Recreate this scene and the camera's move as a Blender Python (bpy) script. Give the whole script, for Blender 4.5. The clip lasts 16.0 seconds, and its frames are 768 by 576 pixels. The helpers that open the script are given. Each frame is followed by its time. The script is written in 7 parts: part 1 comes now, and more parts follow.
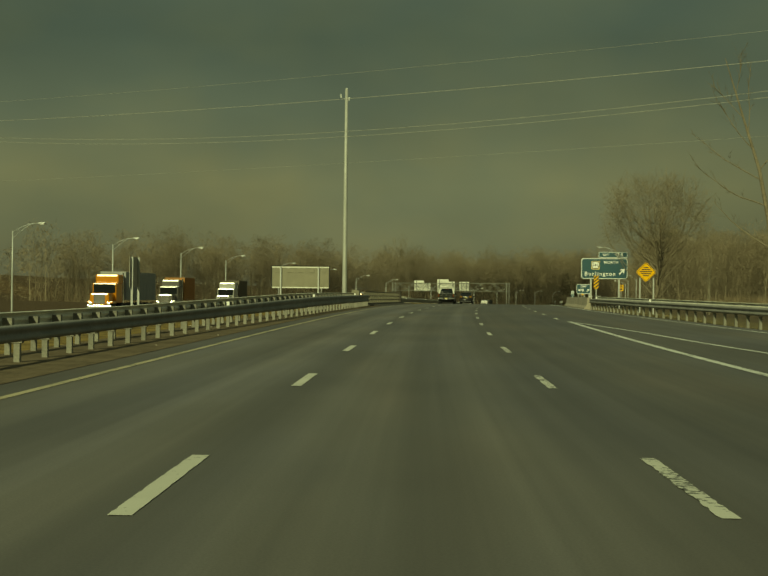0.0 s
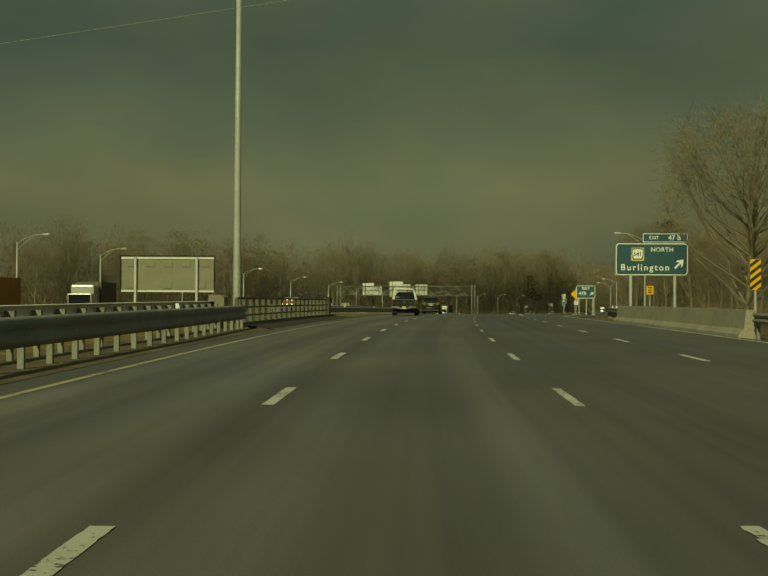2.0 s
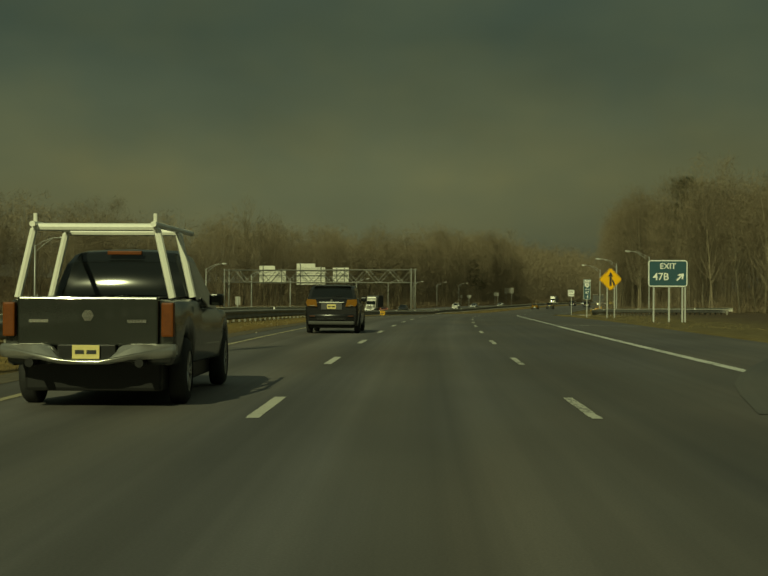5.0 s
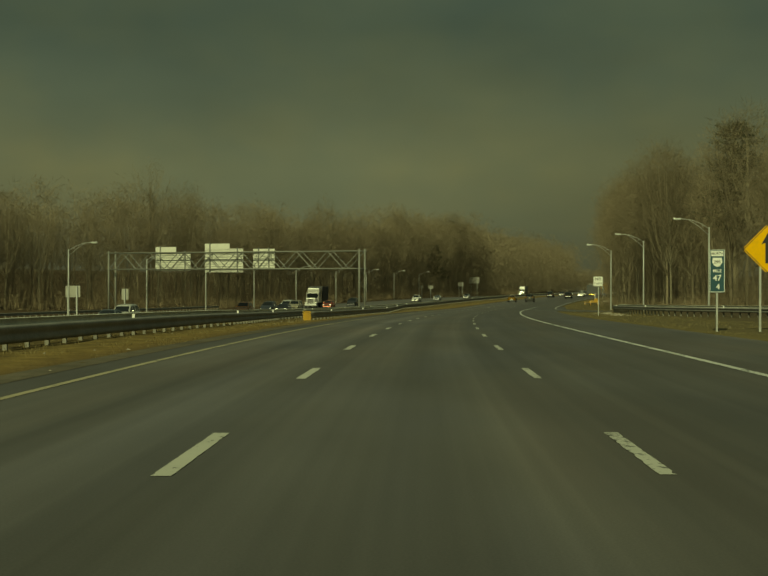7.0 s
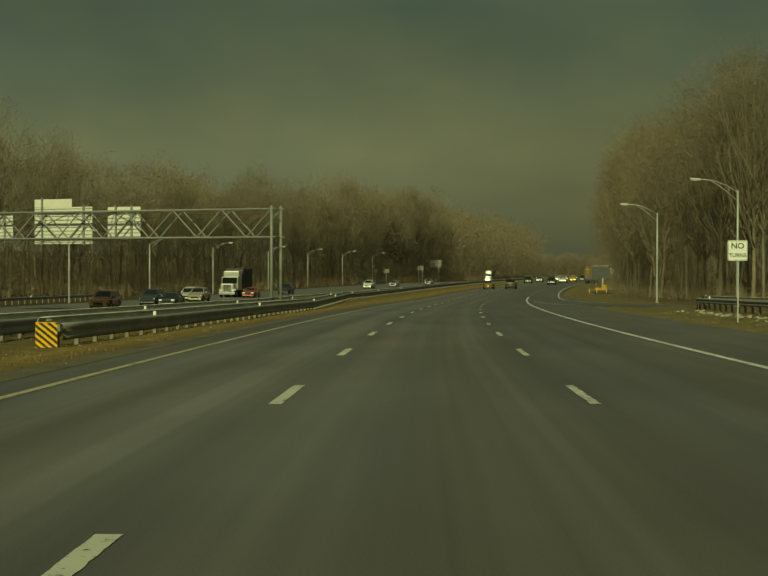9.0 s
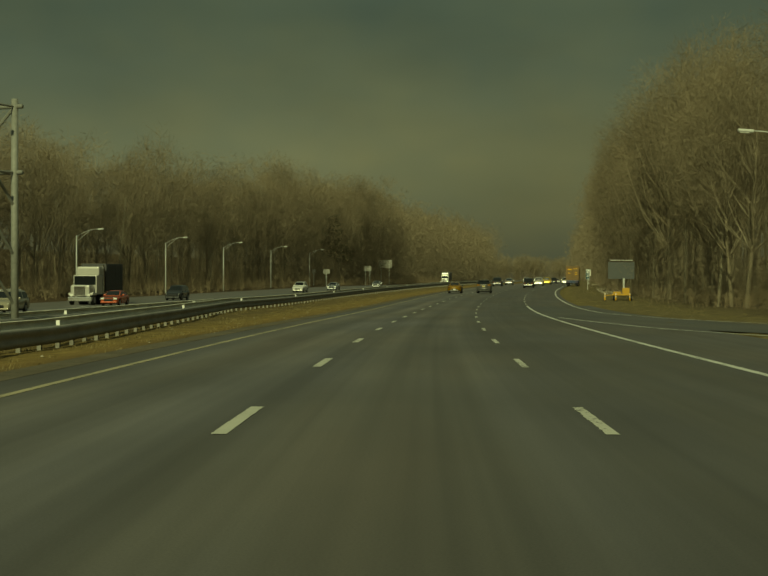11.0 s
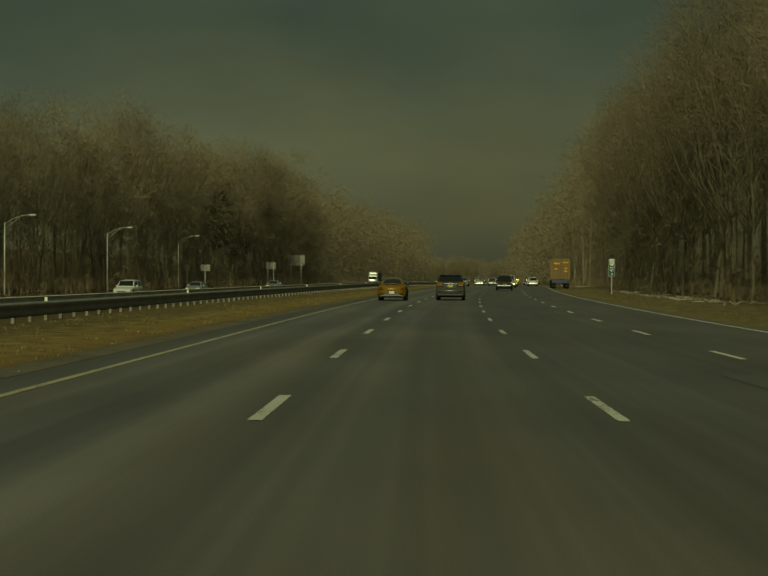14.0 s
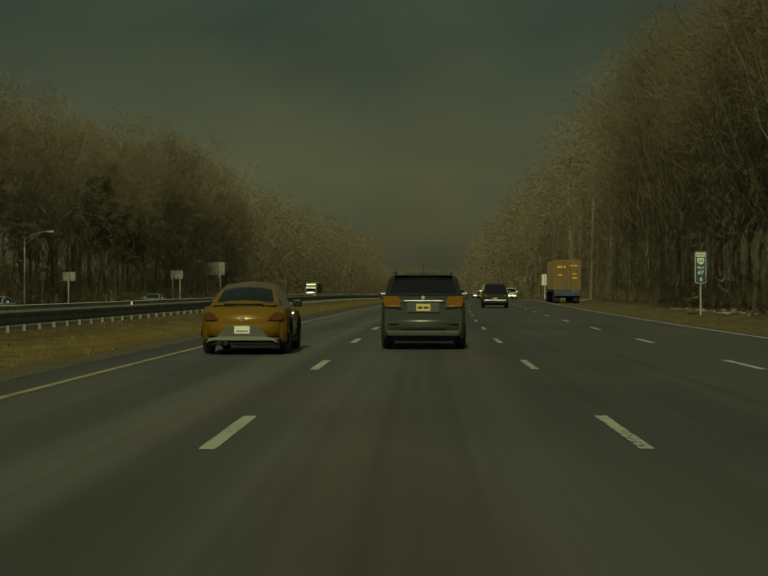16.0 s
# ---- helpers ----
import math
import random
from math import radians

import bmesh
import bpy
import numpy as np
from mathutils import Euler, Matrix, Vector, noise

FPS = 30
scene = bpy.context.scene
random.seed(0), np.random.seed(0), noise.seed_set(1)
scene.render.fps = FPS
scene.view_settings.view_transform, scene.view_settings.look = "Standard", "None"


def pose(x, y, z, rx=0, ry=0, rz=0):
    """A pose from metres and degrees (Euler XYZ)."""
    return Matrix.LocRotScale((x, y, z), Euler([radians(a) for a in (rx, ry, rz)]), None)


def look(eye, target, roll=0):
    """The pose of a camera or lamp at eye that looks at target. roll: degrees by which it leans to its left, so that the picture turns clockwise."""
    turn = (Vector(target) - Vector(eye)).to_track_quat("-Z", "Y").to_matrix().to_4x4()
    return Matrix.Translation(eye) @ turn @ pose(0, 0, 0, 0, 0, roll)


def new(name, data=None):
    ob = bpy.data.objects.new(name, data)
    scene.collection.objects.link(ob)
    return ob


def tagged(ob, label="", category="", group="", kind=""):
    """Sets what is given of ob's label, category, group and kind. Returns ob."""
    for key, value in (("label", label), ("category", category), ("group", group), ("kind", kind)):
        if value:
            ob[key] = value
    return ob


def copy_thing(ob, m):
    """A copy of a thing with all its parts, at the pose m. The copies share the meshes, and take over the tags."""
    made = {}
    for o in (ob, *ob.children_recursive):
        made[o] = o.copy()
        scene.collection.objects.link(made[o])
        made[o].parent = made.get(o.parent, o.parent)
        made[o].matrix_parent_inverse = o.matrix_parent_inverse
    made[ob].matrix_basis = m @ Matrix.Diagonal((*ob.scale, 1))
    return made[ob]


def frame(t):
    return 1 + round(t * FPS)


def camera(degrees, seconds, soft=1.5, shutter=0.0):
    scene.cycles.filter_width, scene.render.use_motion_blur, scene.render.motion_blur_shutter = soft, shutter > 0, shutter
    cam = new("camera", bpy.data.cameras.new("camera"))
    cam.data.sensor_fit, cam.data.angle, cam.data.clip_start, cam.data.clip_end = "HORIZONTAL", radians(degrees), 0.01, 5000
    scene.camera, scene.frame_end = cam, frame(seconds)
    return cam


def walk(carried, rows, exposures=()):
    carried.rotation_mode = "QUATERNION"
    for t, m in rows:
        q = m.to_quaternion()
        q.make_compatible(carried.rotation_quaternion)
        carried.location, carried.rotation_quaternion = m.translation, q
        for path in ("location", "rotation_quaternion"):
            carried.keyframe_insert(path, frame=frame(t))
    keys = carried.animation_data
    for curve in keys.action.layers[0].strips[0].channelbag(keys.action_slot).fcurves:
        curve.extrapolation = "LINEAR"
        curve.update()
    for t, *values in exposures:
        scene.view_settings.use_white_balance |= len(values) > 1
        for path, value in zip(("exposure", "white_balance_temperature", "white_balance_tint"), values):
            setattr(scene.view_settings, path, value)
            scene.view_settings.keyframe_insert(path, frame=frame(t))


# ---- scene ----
cam = camera(29.24, 16.0, soft=1.6)
PATH = [
    (0.0, pose(0.010, 0.079, 1.341, 90.287, -0.625, 0.985)),
    (0.5, pose(0.118, 16.950, 1.310, 90.557, -0.608, 0.543)),
    (1.0, pose(0.373, 32.208, 1.385, 90.611, -0.380, 0.224)),
    (1.5, pose(0.708, 49.244, 1.500, 90.635, -0.365, -0.366)),
    (2.0, pose(1.162, 64.786, 1.593, 90.473, -0.351, -0.876)),
    (2.5, pose(1.780, 81.533, 1.688, 90.401, -0.274, -1.290)),
    (3.0, pose(2.508, 98.607, 1.790, 89.930, -0.560, -1.744)),
    (3.5, pose(3.333, 114.122, 1.798, 90.245, -0.294, -2.084)),
    (4.0, pose(4.337, 130.609, 1.808, 90.042, -0.359, -2.588)),
    (4.5, pose(5.495, 147.177, 1.797, 90.072, -0.346, -3.121)),
    (5.0, pose(6.799, 163.757, 1.770, 90.033, -0.283, -3.653)),
    (5.5, pose(8.260, 180.580, 1.723, 89.958, -0.199, -4.162)),
    (6.0, pose(9.850, 197.320, 1.655, 89.850, -0.113, -4.628)),
    (6.5, pose(11.553, 213.970, 1.565, 89.657, -0.048, -5.027)),
    (7.0, pose(13.267, 229.426, 1.455, 89.683, -0.019, -5.334)),
    (7.5, pose(15.181, 245.954, 1.318, 89.483, -0.042, -5.634)),
    (8.0, pose(17.237, 262.841, 1.142, 89.357, -0.090, -6.034)),
    (8.5, pose(19.394, 279.606, 0.930, 89.252, -0.086, -6.494)),
    (9.0, pose(21.610, 295.865, 0.699, 89.120, -0.086, -7.063)),
    (9.5, pose(23.992, 311.824, 0.457, 89.238, -0.114, -7.594)),
    (10.0, pose(26.527, 327.635, 0.212, 89.271, -0.154, -8.090)),
    (10.5, pose(29.198, 343.393, -0.032, 89.289, -0.190, -8.553)),
    (11.0, pose(31.981, 359.148, -0.270, 89.269, -0.207, -8.979)),
    (11.5, pose(34.848, 374.913, -0.507, 89.142, -0.188, -9.367)),
    (12.0, pose(37.763, 390.677, -0.745, 89.217, -0.118, -9.706)),
    (12.5, pose(40.816, 406.377, -0.981, 89.294, -0.093, -10.220)),
    (13.0, pose(44.019, 422.051, -1.215, 89.300, -0.231, -10.746)),
    (13.5, pose(47.406, 437.848, -1.438, 89.308, -0.331, -11.265)),
    (14.0, pose(50.988, 453.833, -1.630, 89.433, -0.246, -11.788)),
    (14.5, pose(54.721, 469.756, -1.769, 89.627, -0.109, -12.324)),
    (15.0, pose(58.551, 485.321, -1.859, 89.784, -0.038, -12.846)),
    (15.5, pose(62.395, 500.493, -1.917, 89.909, 0.005, -13.303)),
    (16.0, pose(66.234, 515.291, -1.955, 89.922, 0.003, -13.697)),
]
EXPOSURES = [(0.0, 0.1, 11500.0, -38.0), (2.5, -0.22, 11200.0, -37.0), (4.0, -0.35, 10700.0, -36.0), (6.5, -0.25, 11500.0, -38.0), (9.0, -0.05, 11500.0, -38.0),
             (11.5, -0.1, 11500.0, -38.0), (12.5, -0.32, 11000.0, -36.0), (13.5, -0.5, 10500.0, -35.0), (16.0, -0.78, 10000.0, -33.0)]
walk(cam, PATH, EXPOSURES)

# ---- sky and sun ----
SUN_HEIGHT, SUN_TURN = radians(31), radians(160)   # the sun stands behind the drive, a little to the left
world = bpy.data.worlds.new("sky")
scene.world = world
world.use_nodes = True
wn, wl = world.node_tree.nodes, world.node_tree.links
wn.clear()
w_out, w_bg = wn.new("ShaderNodeOutputWorld"), wn.new("ShaderNodeBackground")
w_sky = wn.new("ShaderNodeTexSky")
w_sky.sky_type, w_sky.sun_disc = "NISHITA", False
w_sky.sun_elevation, w_sky.sun_rotation = SUN_HEIGHT, -SUN_TURN
w_sky.air_density, w_sky.dust_density = 1.0, 1.5
w_co, w_sep = wn.new("ShaderNodeTexCoord"), wn.new("ShaderNodeSeparateXYZ")
wl.new(w_co.outputs["Generated"], w_sep.inputs[0])
# the deep overcast blue-grey that thins towards a pale band low over the horizon
w_ramp = wn.new("ShaderNodeValToRGB")
wl.new(w_sep.outputs["Z"], w_ramp.inputs["Fac"])
w_ramp.color_ramp.elements[0].position, w_ramp.color_ramp.elements[0].color = 0.0, (0.66, 0.63, 0.60, 1)
w_ramp.color_ramp.elements[1].position, w_ramp.color_ramp.elements[1].color = 1.0, (1.25, 1.40, 1.60, 1)
for at_z, tone in ((0.035, (0.92, 0.87, 0.77)), (0.075, (1.06, 0.99, 0.83)), (0.12, (0.76, 0.79, 0.76)), (0.17, (0.50, 0.58, 0.62)), (0.30, (0.60, 0.72, 0.86))):
    w_ramp.color_ramp.elements.new(at_z).color = (*tone, 1)
w_map, w_noise, w_fac = wn.new("ShaderNodeMapping"), wn.new("ShaderNodeTexNoise"), wn.new("ShaderNodeMapRange")
w_map.inputs["Scale"].default_value = (1.0, 1.0, 2.2)
w_noise.inputs["Scale"].default_value, w_noise.inputs["Detail"].default_value = 5.0, 3.0
wl.new(w_co.outputs["Generated"], w_map.inputs["Vector"])
wl.new(w_map.outputs["Vector"], w_noise.inputs["Vector"])
wl.new(w_noise.outputs["Fac"], w_fac.inputs["Value"])
w_fac.inputs["From Min"].default_value, w_fac.inputs["From Max"].default_value = 0.34, 0.68
w_fac.inputs["To Min"].default_value, w_fac.inputs["To Max"].default_value = 0.90, 1.10
w_cloud = wn.new("ShaderNodeVectorMath")
w_cloud.operation = "SCALE"
wl.new(w_ramp.outputs["Color"], w_cloud.inputs[0])
wl.new(w_fac.outputs["Result"], w_cloud.inputs["Scale"])
# warm and cool drifts in the cloud cover
w_map2, w_noise2, w_tint = wn.new("ShaderNodeMapping"), wn.new("ShaderNodeTexNoise"), wn.new("ShaderNodeValToRGB")
w_map2.inputs["Scale"].default_value, w_map2.inputs["Location"].default_value = (1.0, 1.0, 1.6), (3.1, 0.4, 1.7)
w_noise2.inputs["Scale"].default_value, w_noise2.inputs["Detail"].default_value = 9.0, 3.0
wl.new(w_co.outputs["Generated"], w_map2.inputs["Vector"])
wl.new(w_map2.outputs["Vector"], w_noise2.inputs["Vector"])
wl.new(w_noise2.outputs["Fac"], w_tint.inputs["Fac"])
w_tint.color_ramp.elements[0].position, w_tint.color_ramp.elements[0].color = 0.36, (0.90, 0.94, 0.98, 1)
w_tint.color_ramp.elements[1].position, w_tint.color_ramp.elements[1].color = 0.66, (1.10, 1.05, 0.96, 1)
w_warm = wn.new("ShaderNodeVectorMath")
w_warm.operation = "MULTIPLY"
wl.new(w_cloud.outputs["Vector"], w_warm.inputs[0])
wl.new(w_tint.outputs["Color"], w_warm.inputs[1])
# thicker cloud low down where the road turns to
w_side, w_low, w_both, w_thick = wn.new("ShaderNodeMapRange"), wn.new("ShaderNodeMapRange"), wn.new("ShaderNodeMath"), wn.new("ShaderNodeVectorMath")
for node, axis, a, b, lo, hi in ((w_side, "X", 0.08, 0.26, 0.0, 0.20), (w_low, "Z", 0.05, 0.14, 1.0, 0.0)):
    wl.new(w_sep.outputs[axis], node.inputs["Value"])
    for key, value in (("From Min", a), ("From Max", b), ("To Min", lo), ("To Max", hi)):
        node.inputs[key].default_value = value
w_both.operation = "MULTIPLY"
wl.new(w_side.outputs["Result"], w_both.inputs[0])
wl.new(w_low.outputs["Result"], w_both.inputs[1])
w_rest = wn.new("ShaderNodeMath")
w_rest.operation = "SUBTRACT"
w_rest.inputs[0].default_value = 1.0
wl.new(w_both.outputs[0], w_rest.inputs[1])
w_thick.operation = "SCALE"
wl.new(w_warm.outputs["Vector"], w_thick.inputs[0])
wl.new(w_rest.outputs[0], w_thick.inputs["Scale"])
w_mix = wn.new("ShaderNodeMix")
w_mix.data_type = "RGBA"
w_mix.inputs["Factor"].default_value = 0.93
w_dim = wn.new("ShaderNodeVectorMath")
w_dim.operation = "SCALE"
w_dim.inputs["Scale"].default_value = 0.2
wl.new(w_sky.outputs["Color"], w_dim.inputs[0])
wl.new(w_dim.outputs["Vector"], w_mix.inputs["A"])
wl.new(w_thick.outputs["Vector"], w_mix.inputs["B"])
wl.new(w_mix.outputs["Result"], w_bg.inputs["Color"])
w_bg.inputs["Strength"].default_value = 0.15
wl.new(w_bg.outputs["Background"], w_out.inputs["Surface"])

sun = new("sun", bpy.data.lights.new("sun", "SUN"))
sun.data.energy, sun.data.angle, sun.data.color = 2.9, radians(0.6), (1.0, 0.93, 0.82)
sun_from = Vector((-math.sin(SUN_TURN) * math.cos(SUN_HEIGHT), math.cos(SUN_TURN) * math.cos(SUN_HEIGHT), math.sin(SUN_HEIGHT)))
sun.matrix_basis = look(sun_from * 300, (0, 0, 0))

# ---- the line of the road: metres along it, metres to the right of the camera's lane, metres above its surface ----
KNOTS = np.arange(-20, 900, 40.0)
BEND = 1e-5 * np.array([-81.1, -50.2, -48.2, -46.2, -48.8, -47.4, -46.2, -47.3, -48.7, -50.4, -51.9, -50.3, -52.0, -50.3, -43.5, -37.4, -27.8, -13.5, 3.6, 18, 20, 15, 10])
SAG = 1e-6 * np.array([53.4, 176.4, -1.8, -138.7, -55.8, -80.4, -75.1, -145.8, -47.0, 24.5, -4.4, 13.9, 221.8, 95.8, -26.4, 27.5, 14.2, -55.1, -78.1, -21.5, 30, 20, 0])
ALONG = np.arange(-200, 1700, 1.0)
START = 200
_turn = np.cumsum(np.interp(ALONG, KNOTS, BEND) * np.where(ALONG > 900, 0.0, 1.0))
_turn -= _turn[START]
_grade = np.cumsum(np.interp(ALONG, KNOTS, SAG) * np.where((ALONG > 820) | (ALONG < -20), 0.0, 1.0))
_grade += -0.000282 - _grade[START]
_x, _y, _z = np.cumsum(-np.sin(_turn)), np.cumsum(np.cos(_turn)), np.cumsum(_grade)
_x, _y, _z = _x - _x[START], _y - _y[START], _z - _z[START]


def place(s, lat=0.0, up=0.0):
    """The world place at s metres along the road, lat to its right, up above it."""
    a = float(np.interp(s, ALONG, _turn))
    return Vector((float(np.interp(s, ALONG, _x)) + lat * math.cos(a), float(np.interp(s, ALONG, _y)) + lat * math.sin(a),
                   float(np.interp(s, ALONG, _z)) + up))


def stand(s, lat=0.0, up=0.0, turn=0.0):
    """A pose there: x to the right, y along the road; turn in degrees to the left."""
    a = float(np.interp(s, ALONG, _turn))
    return Matrix.Translation(place(s, lat, up)) @ pose(0, 0, 0, 0, 0, math.degrees(a) + turn)


def bends(table):
    """A line through (s, value) pairs, as a function of s."""
    xs, ys = [a for a, _ in table], [b for _, b in table]
    return lambda s: float(np.interp(s, xs, ys))


# ---- materials ----
def socket(node, name, value):
    node.inputs[name].default_value = value


def material(name, color, rough=0.7, metal=0.0, vary=0.25, scale=4.0, fine=40.0, bump=0.0, spec=0.5, random_tone=0.0, coat=0.0):
    """A surface with broad stains and fine grain round a base colour."""
    m = bpy.data.materials.new(name)
    m.use_nodes = True
    n, l = m.node_tree.nodes, m.node_tree.links
    b = n["Principled BSDF"]
    socket(b, "Roughness", rough)
    socket(b, "Metallic", metal)
    socket(b, "Specular IOR Level", spec)
    socket(b, "Coat Weight", coat)
    co = n.new("ShaderNodeTexCoord")
    big, small = n.new("ShaderNodeTexNoise"), n.new("ShaderNodeTexNoise")
    for node, sc, detail in ((big, scale, 5.0), (small, fine, 3.0)):
        socket(node, "Scale", sc)
        socket(node, "Detail", detail)
        l.new(co.outputs["Object"], node.inputs["Vector"])
    add = n.new("ShaderNodeMath")
    add.operation = "ADD"
    l.new(big.outputs["Fac"], add.inputs[0])
    l.new(small.outputs["Fac"], add.inputs[1])
    rng = n.new("ShaderNodeMapRange")
    socket(rng, "From Min", 0.6)
    socket(rng, "From Max", 1.4)
    socket(rng, "To Min", 1.0 - vary)
    socket(rng, "To Max", 1.0 + vary)
    l.new(add.outputs[0], rng.inputs["Value"])
    tone = rng.outputs["Result"]
    if random_tone:
        info = n.new("ShaderNodeObjectInfo")
        r2 = n.new("ShaderNodeMapRange")
        socket(r2, "To Min", 1.0 - random_tone)
        socket(r2, "To Max", 1.0 + random_tone)
        l.new(info.outputs["Random"], r2.inputs["Value"])
        mul = n.new("ShaderNodeMath")
        mul.operation = "MULTIPLY"
        l.new(tone, mul.inputs[0])
        l.new(r2.outputs["Result"], mul.inputs[1])
        tone = mul.outputs[0]
    sc = n.new("ShaderNodeVectorMath")
    sc.operation = "SCALE"
    sc.inputs[0].default_value = color[:3]
    l.new(tone, sc.inputs["Scale"])
    l.new(sc.outputs["Vector"], b.inputs["Base Color"])
    if bump:
        bp = n.new("ShaderNodeBump")
        socket(bp, "Strength", bump)
        socket(bp, "Distance", 0.02)
        l.new(add.outputs[0], bp.inputs["Height"])
        l.new(bp.outputs["Normal"], b.inputs["Normal"])
    return m


def asphalt(name, base, bands):
    """Old asphalt: wheel-worn bands along the lanes, tar seams, patches and grain. UV is (metres across, metres along)."""
    m = bpy.data.materials.new(name)
    m.use_nodes = True
    n, l = m.node_tree.nodes, m.node_tree.links
    b = n["Principled BSDF"]
    socket(b, "Roughness", 0.68)
    socket(b, "Specular IOR Level", 0.55)
    uv, sep = n.new("ShaderNodeUVMap"), n.new("ShaderNodeSeparateXYZ")
    l.new(uv.outputs["UV"], sep.inputs[0])
    # wander of the bands
    mp = n.new("ShaderNodeMapping")
    socket(mp, "Scale", (0.25, 0.03, 1.0))
    wob = n.new("ShaderNodeTexNoise")
    socket(wob, "Scale", 1.0)
    l.new(uv.outputs["UV"], mp.inputs["Vector"])
    l.new(mp.outputs["Vector"], wob.inputs["Vector"])
    shift = n.new("ShaderNodeMath")
    shift.operation = "MULTIPLY_ADD"
    socket(shift, 1, 0.7)
    l.new(wob.outputs["Fac"], shift.inputs[0])
    l.new(sep.outputs["X"], shift.inputs[2])
    rng = n.new("ShaderNodeMapRange")
    socket(rng, "From Min", -7.65)
    socket(rng, "From Max", 12.35)
    l.new(shift.outputs[0], rng.inputs["Value"])
    ramp = n.new("ShaderNodeValToRGB")
    ramp.color_ramp.interpolation = "EASE"
    els = ramp.color_ramp.elements
    for k, (lat, tone) in enumerate(bands):
        e = els[k] if k < 2 else els.new(0.5)
        e.position = (lat + 8.0) / 20.0
        e.color = (tone, tone, tone, 1)
    l.new(rng.outputs["Result"], ramp.inputs["Fac"])
    # long streaks, blotches and grain
    tones = [ramp.outputs["Color"]]
    for scl, detail, lo, hi in (((2.2, 0.02, 1), 4.0, 0.84, 1.16), ((7.5, 0.010, 1), 3.0, 0.93, 1.07), ((0.30, 0.10, 1), 5.0, 0.80, 1.20), ((55.0, 40.0, 1), 3.0, 0.86, 1.14)):
        mm, nz, rr = n.new("ShaderNodeMapping"), n.new("ShaderNodeTexNoise"), n.new("ShaderNodeMapRange")
        socket(mm, "Scale", scl)
        socket(nz, "Scale", 1.0)
        socket(nz, "Detail", detail)
        l.new(uv.outputs["UV"], mm.inputs["Vector"])
        l.new(mm.outputs["Vector"], nz.inputs["Vector"])
        l.new(nz.outputs["Fac"], rr.inputs["Value"])
        socket(rr, "From Min", 0.3)
        socket(rr, "From Max", 0.7)
        socket(rr, "To Min", lo)
        socket(rr, "To Max", hi)
        tones.append(rr.outputs["Result"])
    out = tones[0]
    for t in tones[1:]:
        mul = n.new("ShaderNodeVectorMath")
        mul.operation = "SCALE"
        l.new(out, mul.inputs[0])
        l.new(t, mul.inputs["Scale"])
        out = mul.outputs["Vector"]
    # faint rusty and bluish drifts
    mm, nz, hue = n.new("ShaderNodeMapping"), n.new("ShaderNodeTexNoise"), n.new("ShaderNodeValToRGB")
    socket(mm, "Scale", (0.42, 0.045, 1.0))
    socket(mm, "Location", (0.3, 0.55, 0.0))
    socket(nz, "Scale", 1.0)
    socket(nz, "Detail", 4.0)
    l.new(uv.outputs["UV"], mm.inputs["Vector"])
    l.new(mm.outputs["Vector"], nz.inputs["Vector"])
    l.new(nz.outputs["Fac"], hue.inputs["Fac"])
    hue.color_ramp.elements[0].position, hue.color_ramp.elements[0].color = 0.34, (0.94, 0.97, 1.08, 1)
    hue.color_ramp.elements[1].position, hue.color_ramp.elements[1].color = 0.72, (1.07, 0.99, 0.92, 1)
    hue.color_ramp.elements.new(0.52).color = (1.0, 1.0, 1.0, 1)
    drift = n.new("ShaderNodeVectorMath")
    drift.operation = "MULTIPLY"
    l.new(out, drift.inputs[0])
    l.new(hue.outputs["Color"], drift.inputs[1])
    col = n.new("ShaderNodeVectorMath")
    col.operation = "MULTIPLY"
    col.inputs[1].default_value = base
    l.new(drift.outputs["Vector"], col.inputs[0])
    l.new(col.outputs["Vector"], b.inputs["Base Color"])
    bp = n.new("ShaderNodeBump")
    socket(bp, "Strength", 0.10)
    socket(bp, "Distance", 0.006)
    l.new(tones[4], bp.inputs["Height"])
    l.new(bp.outputs["Normal"], b.inputs["Normal"])
    return m


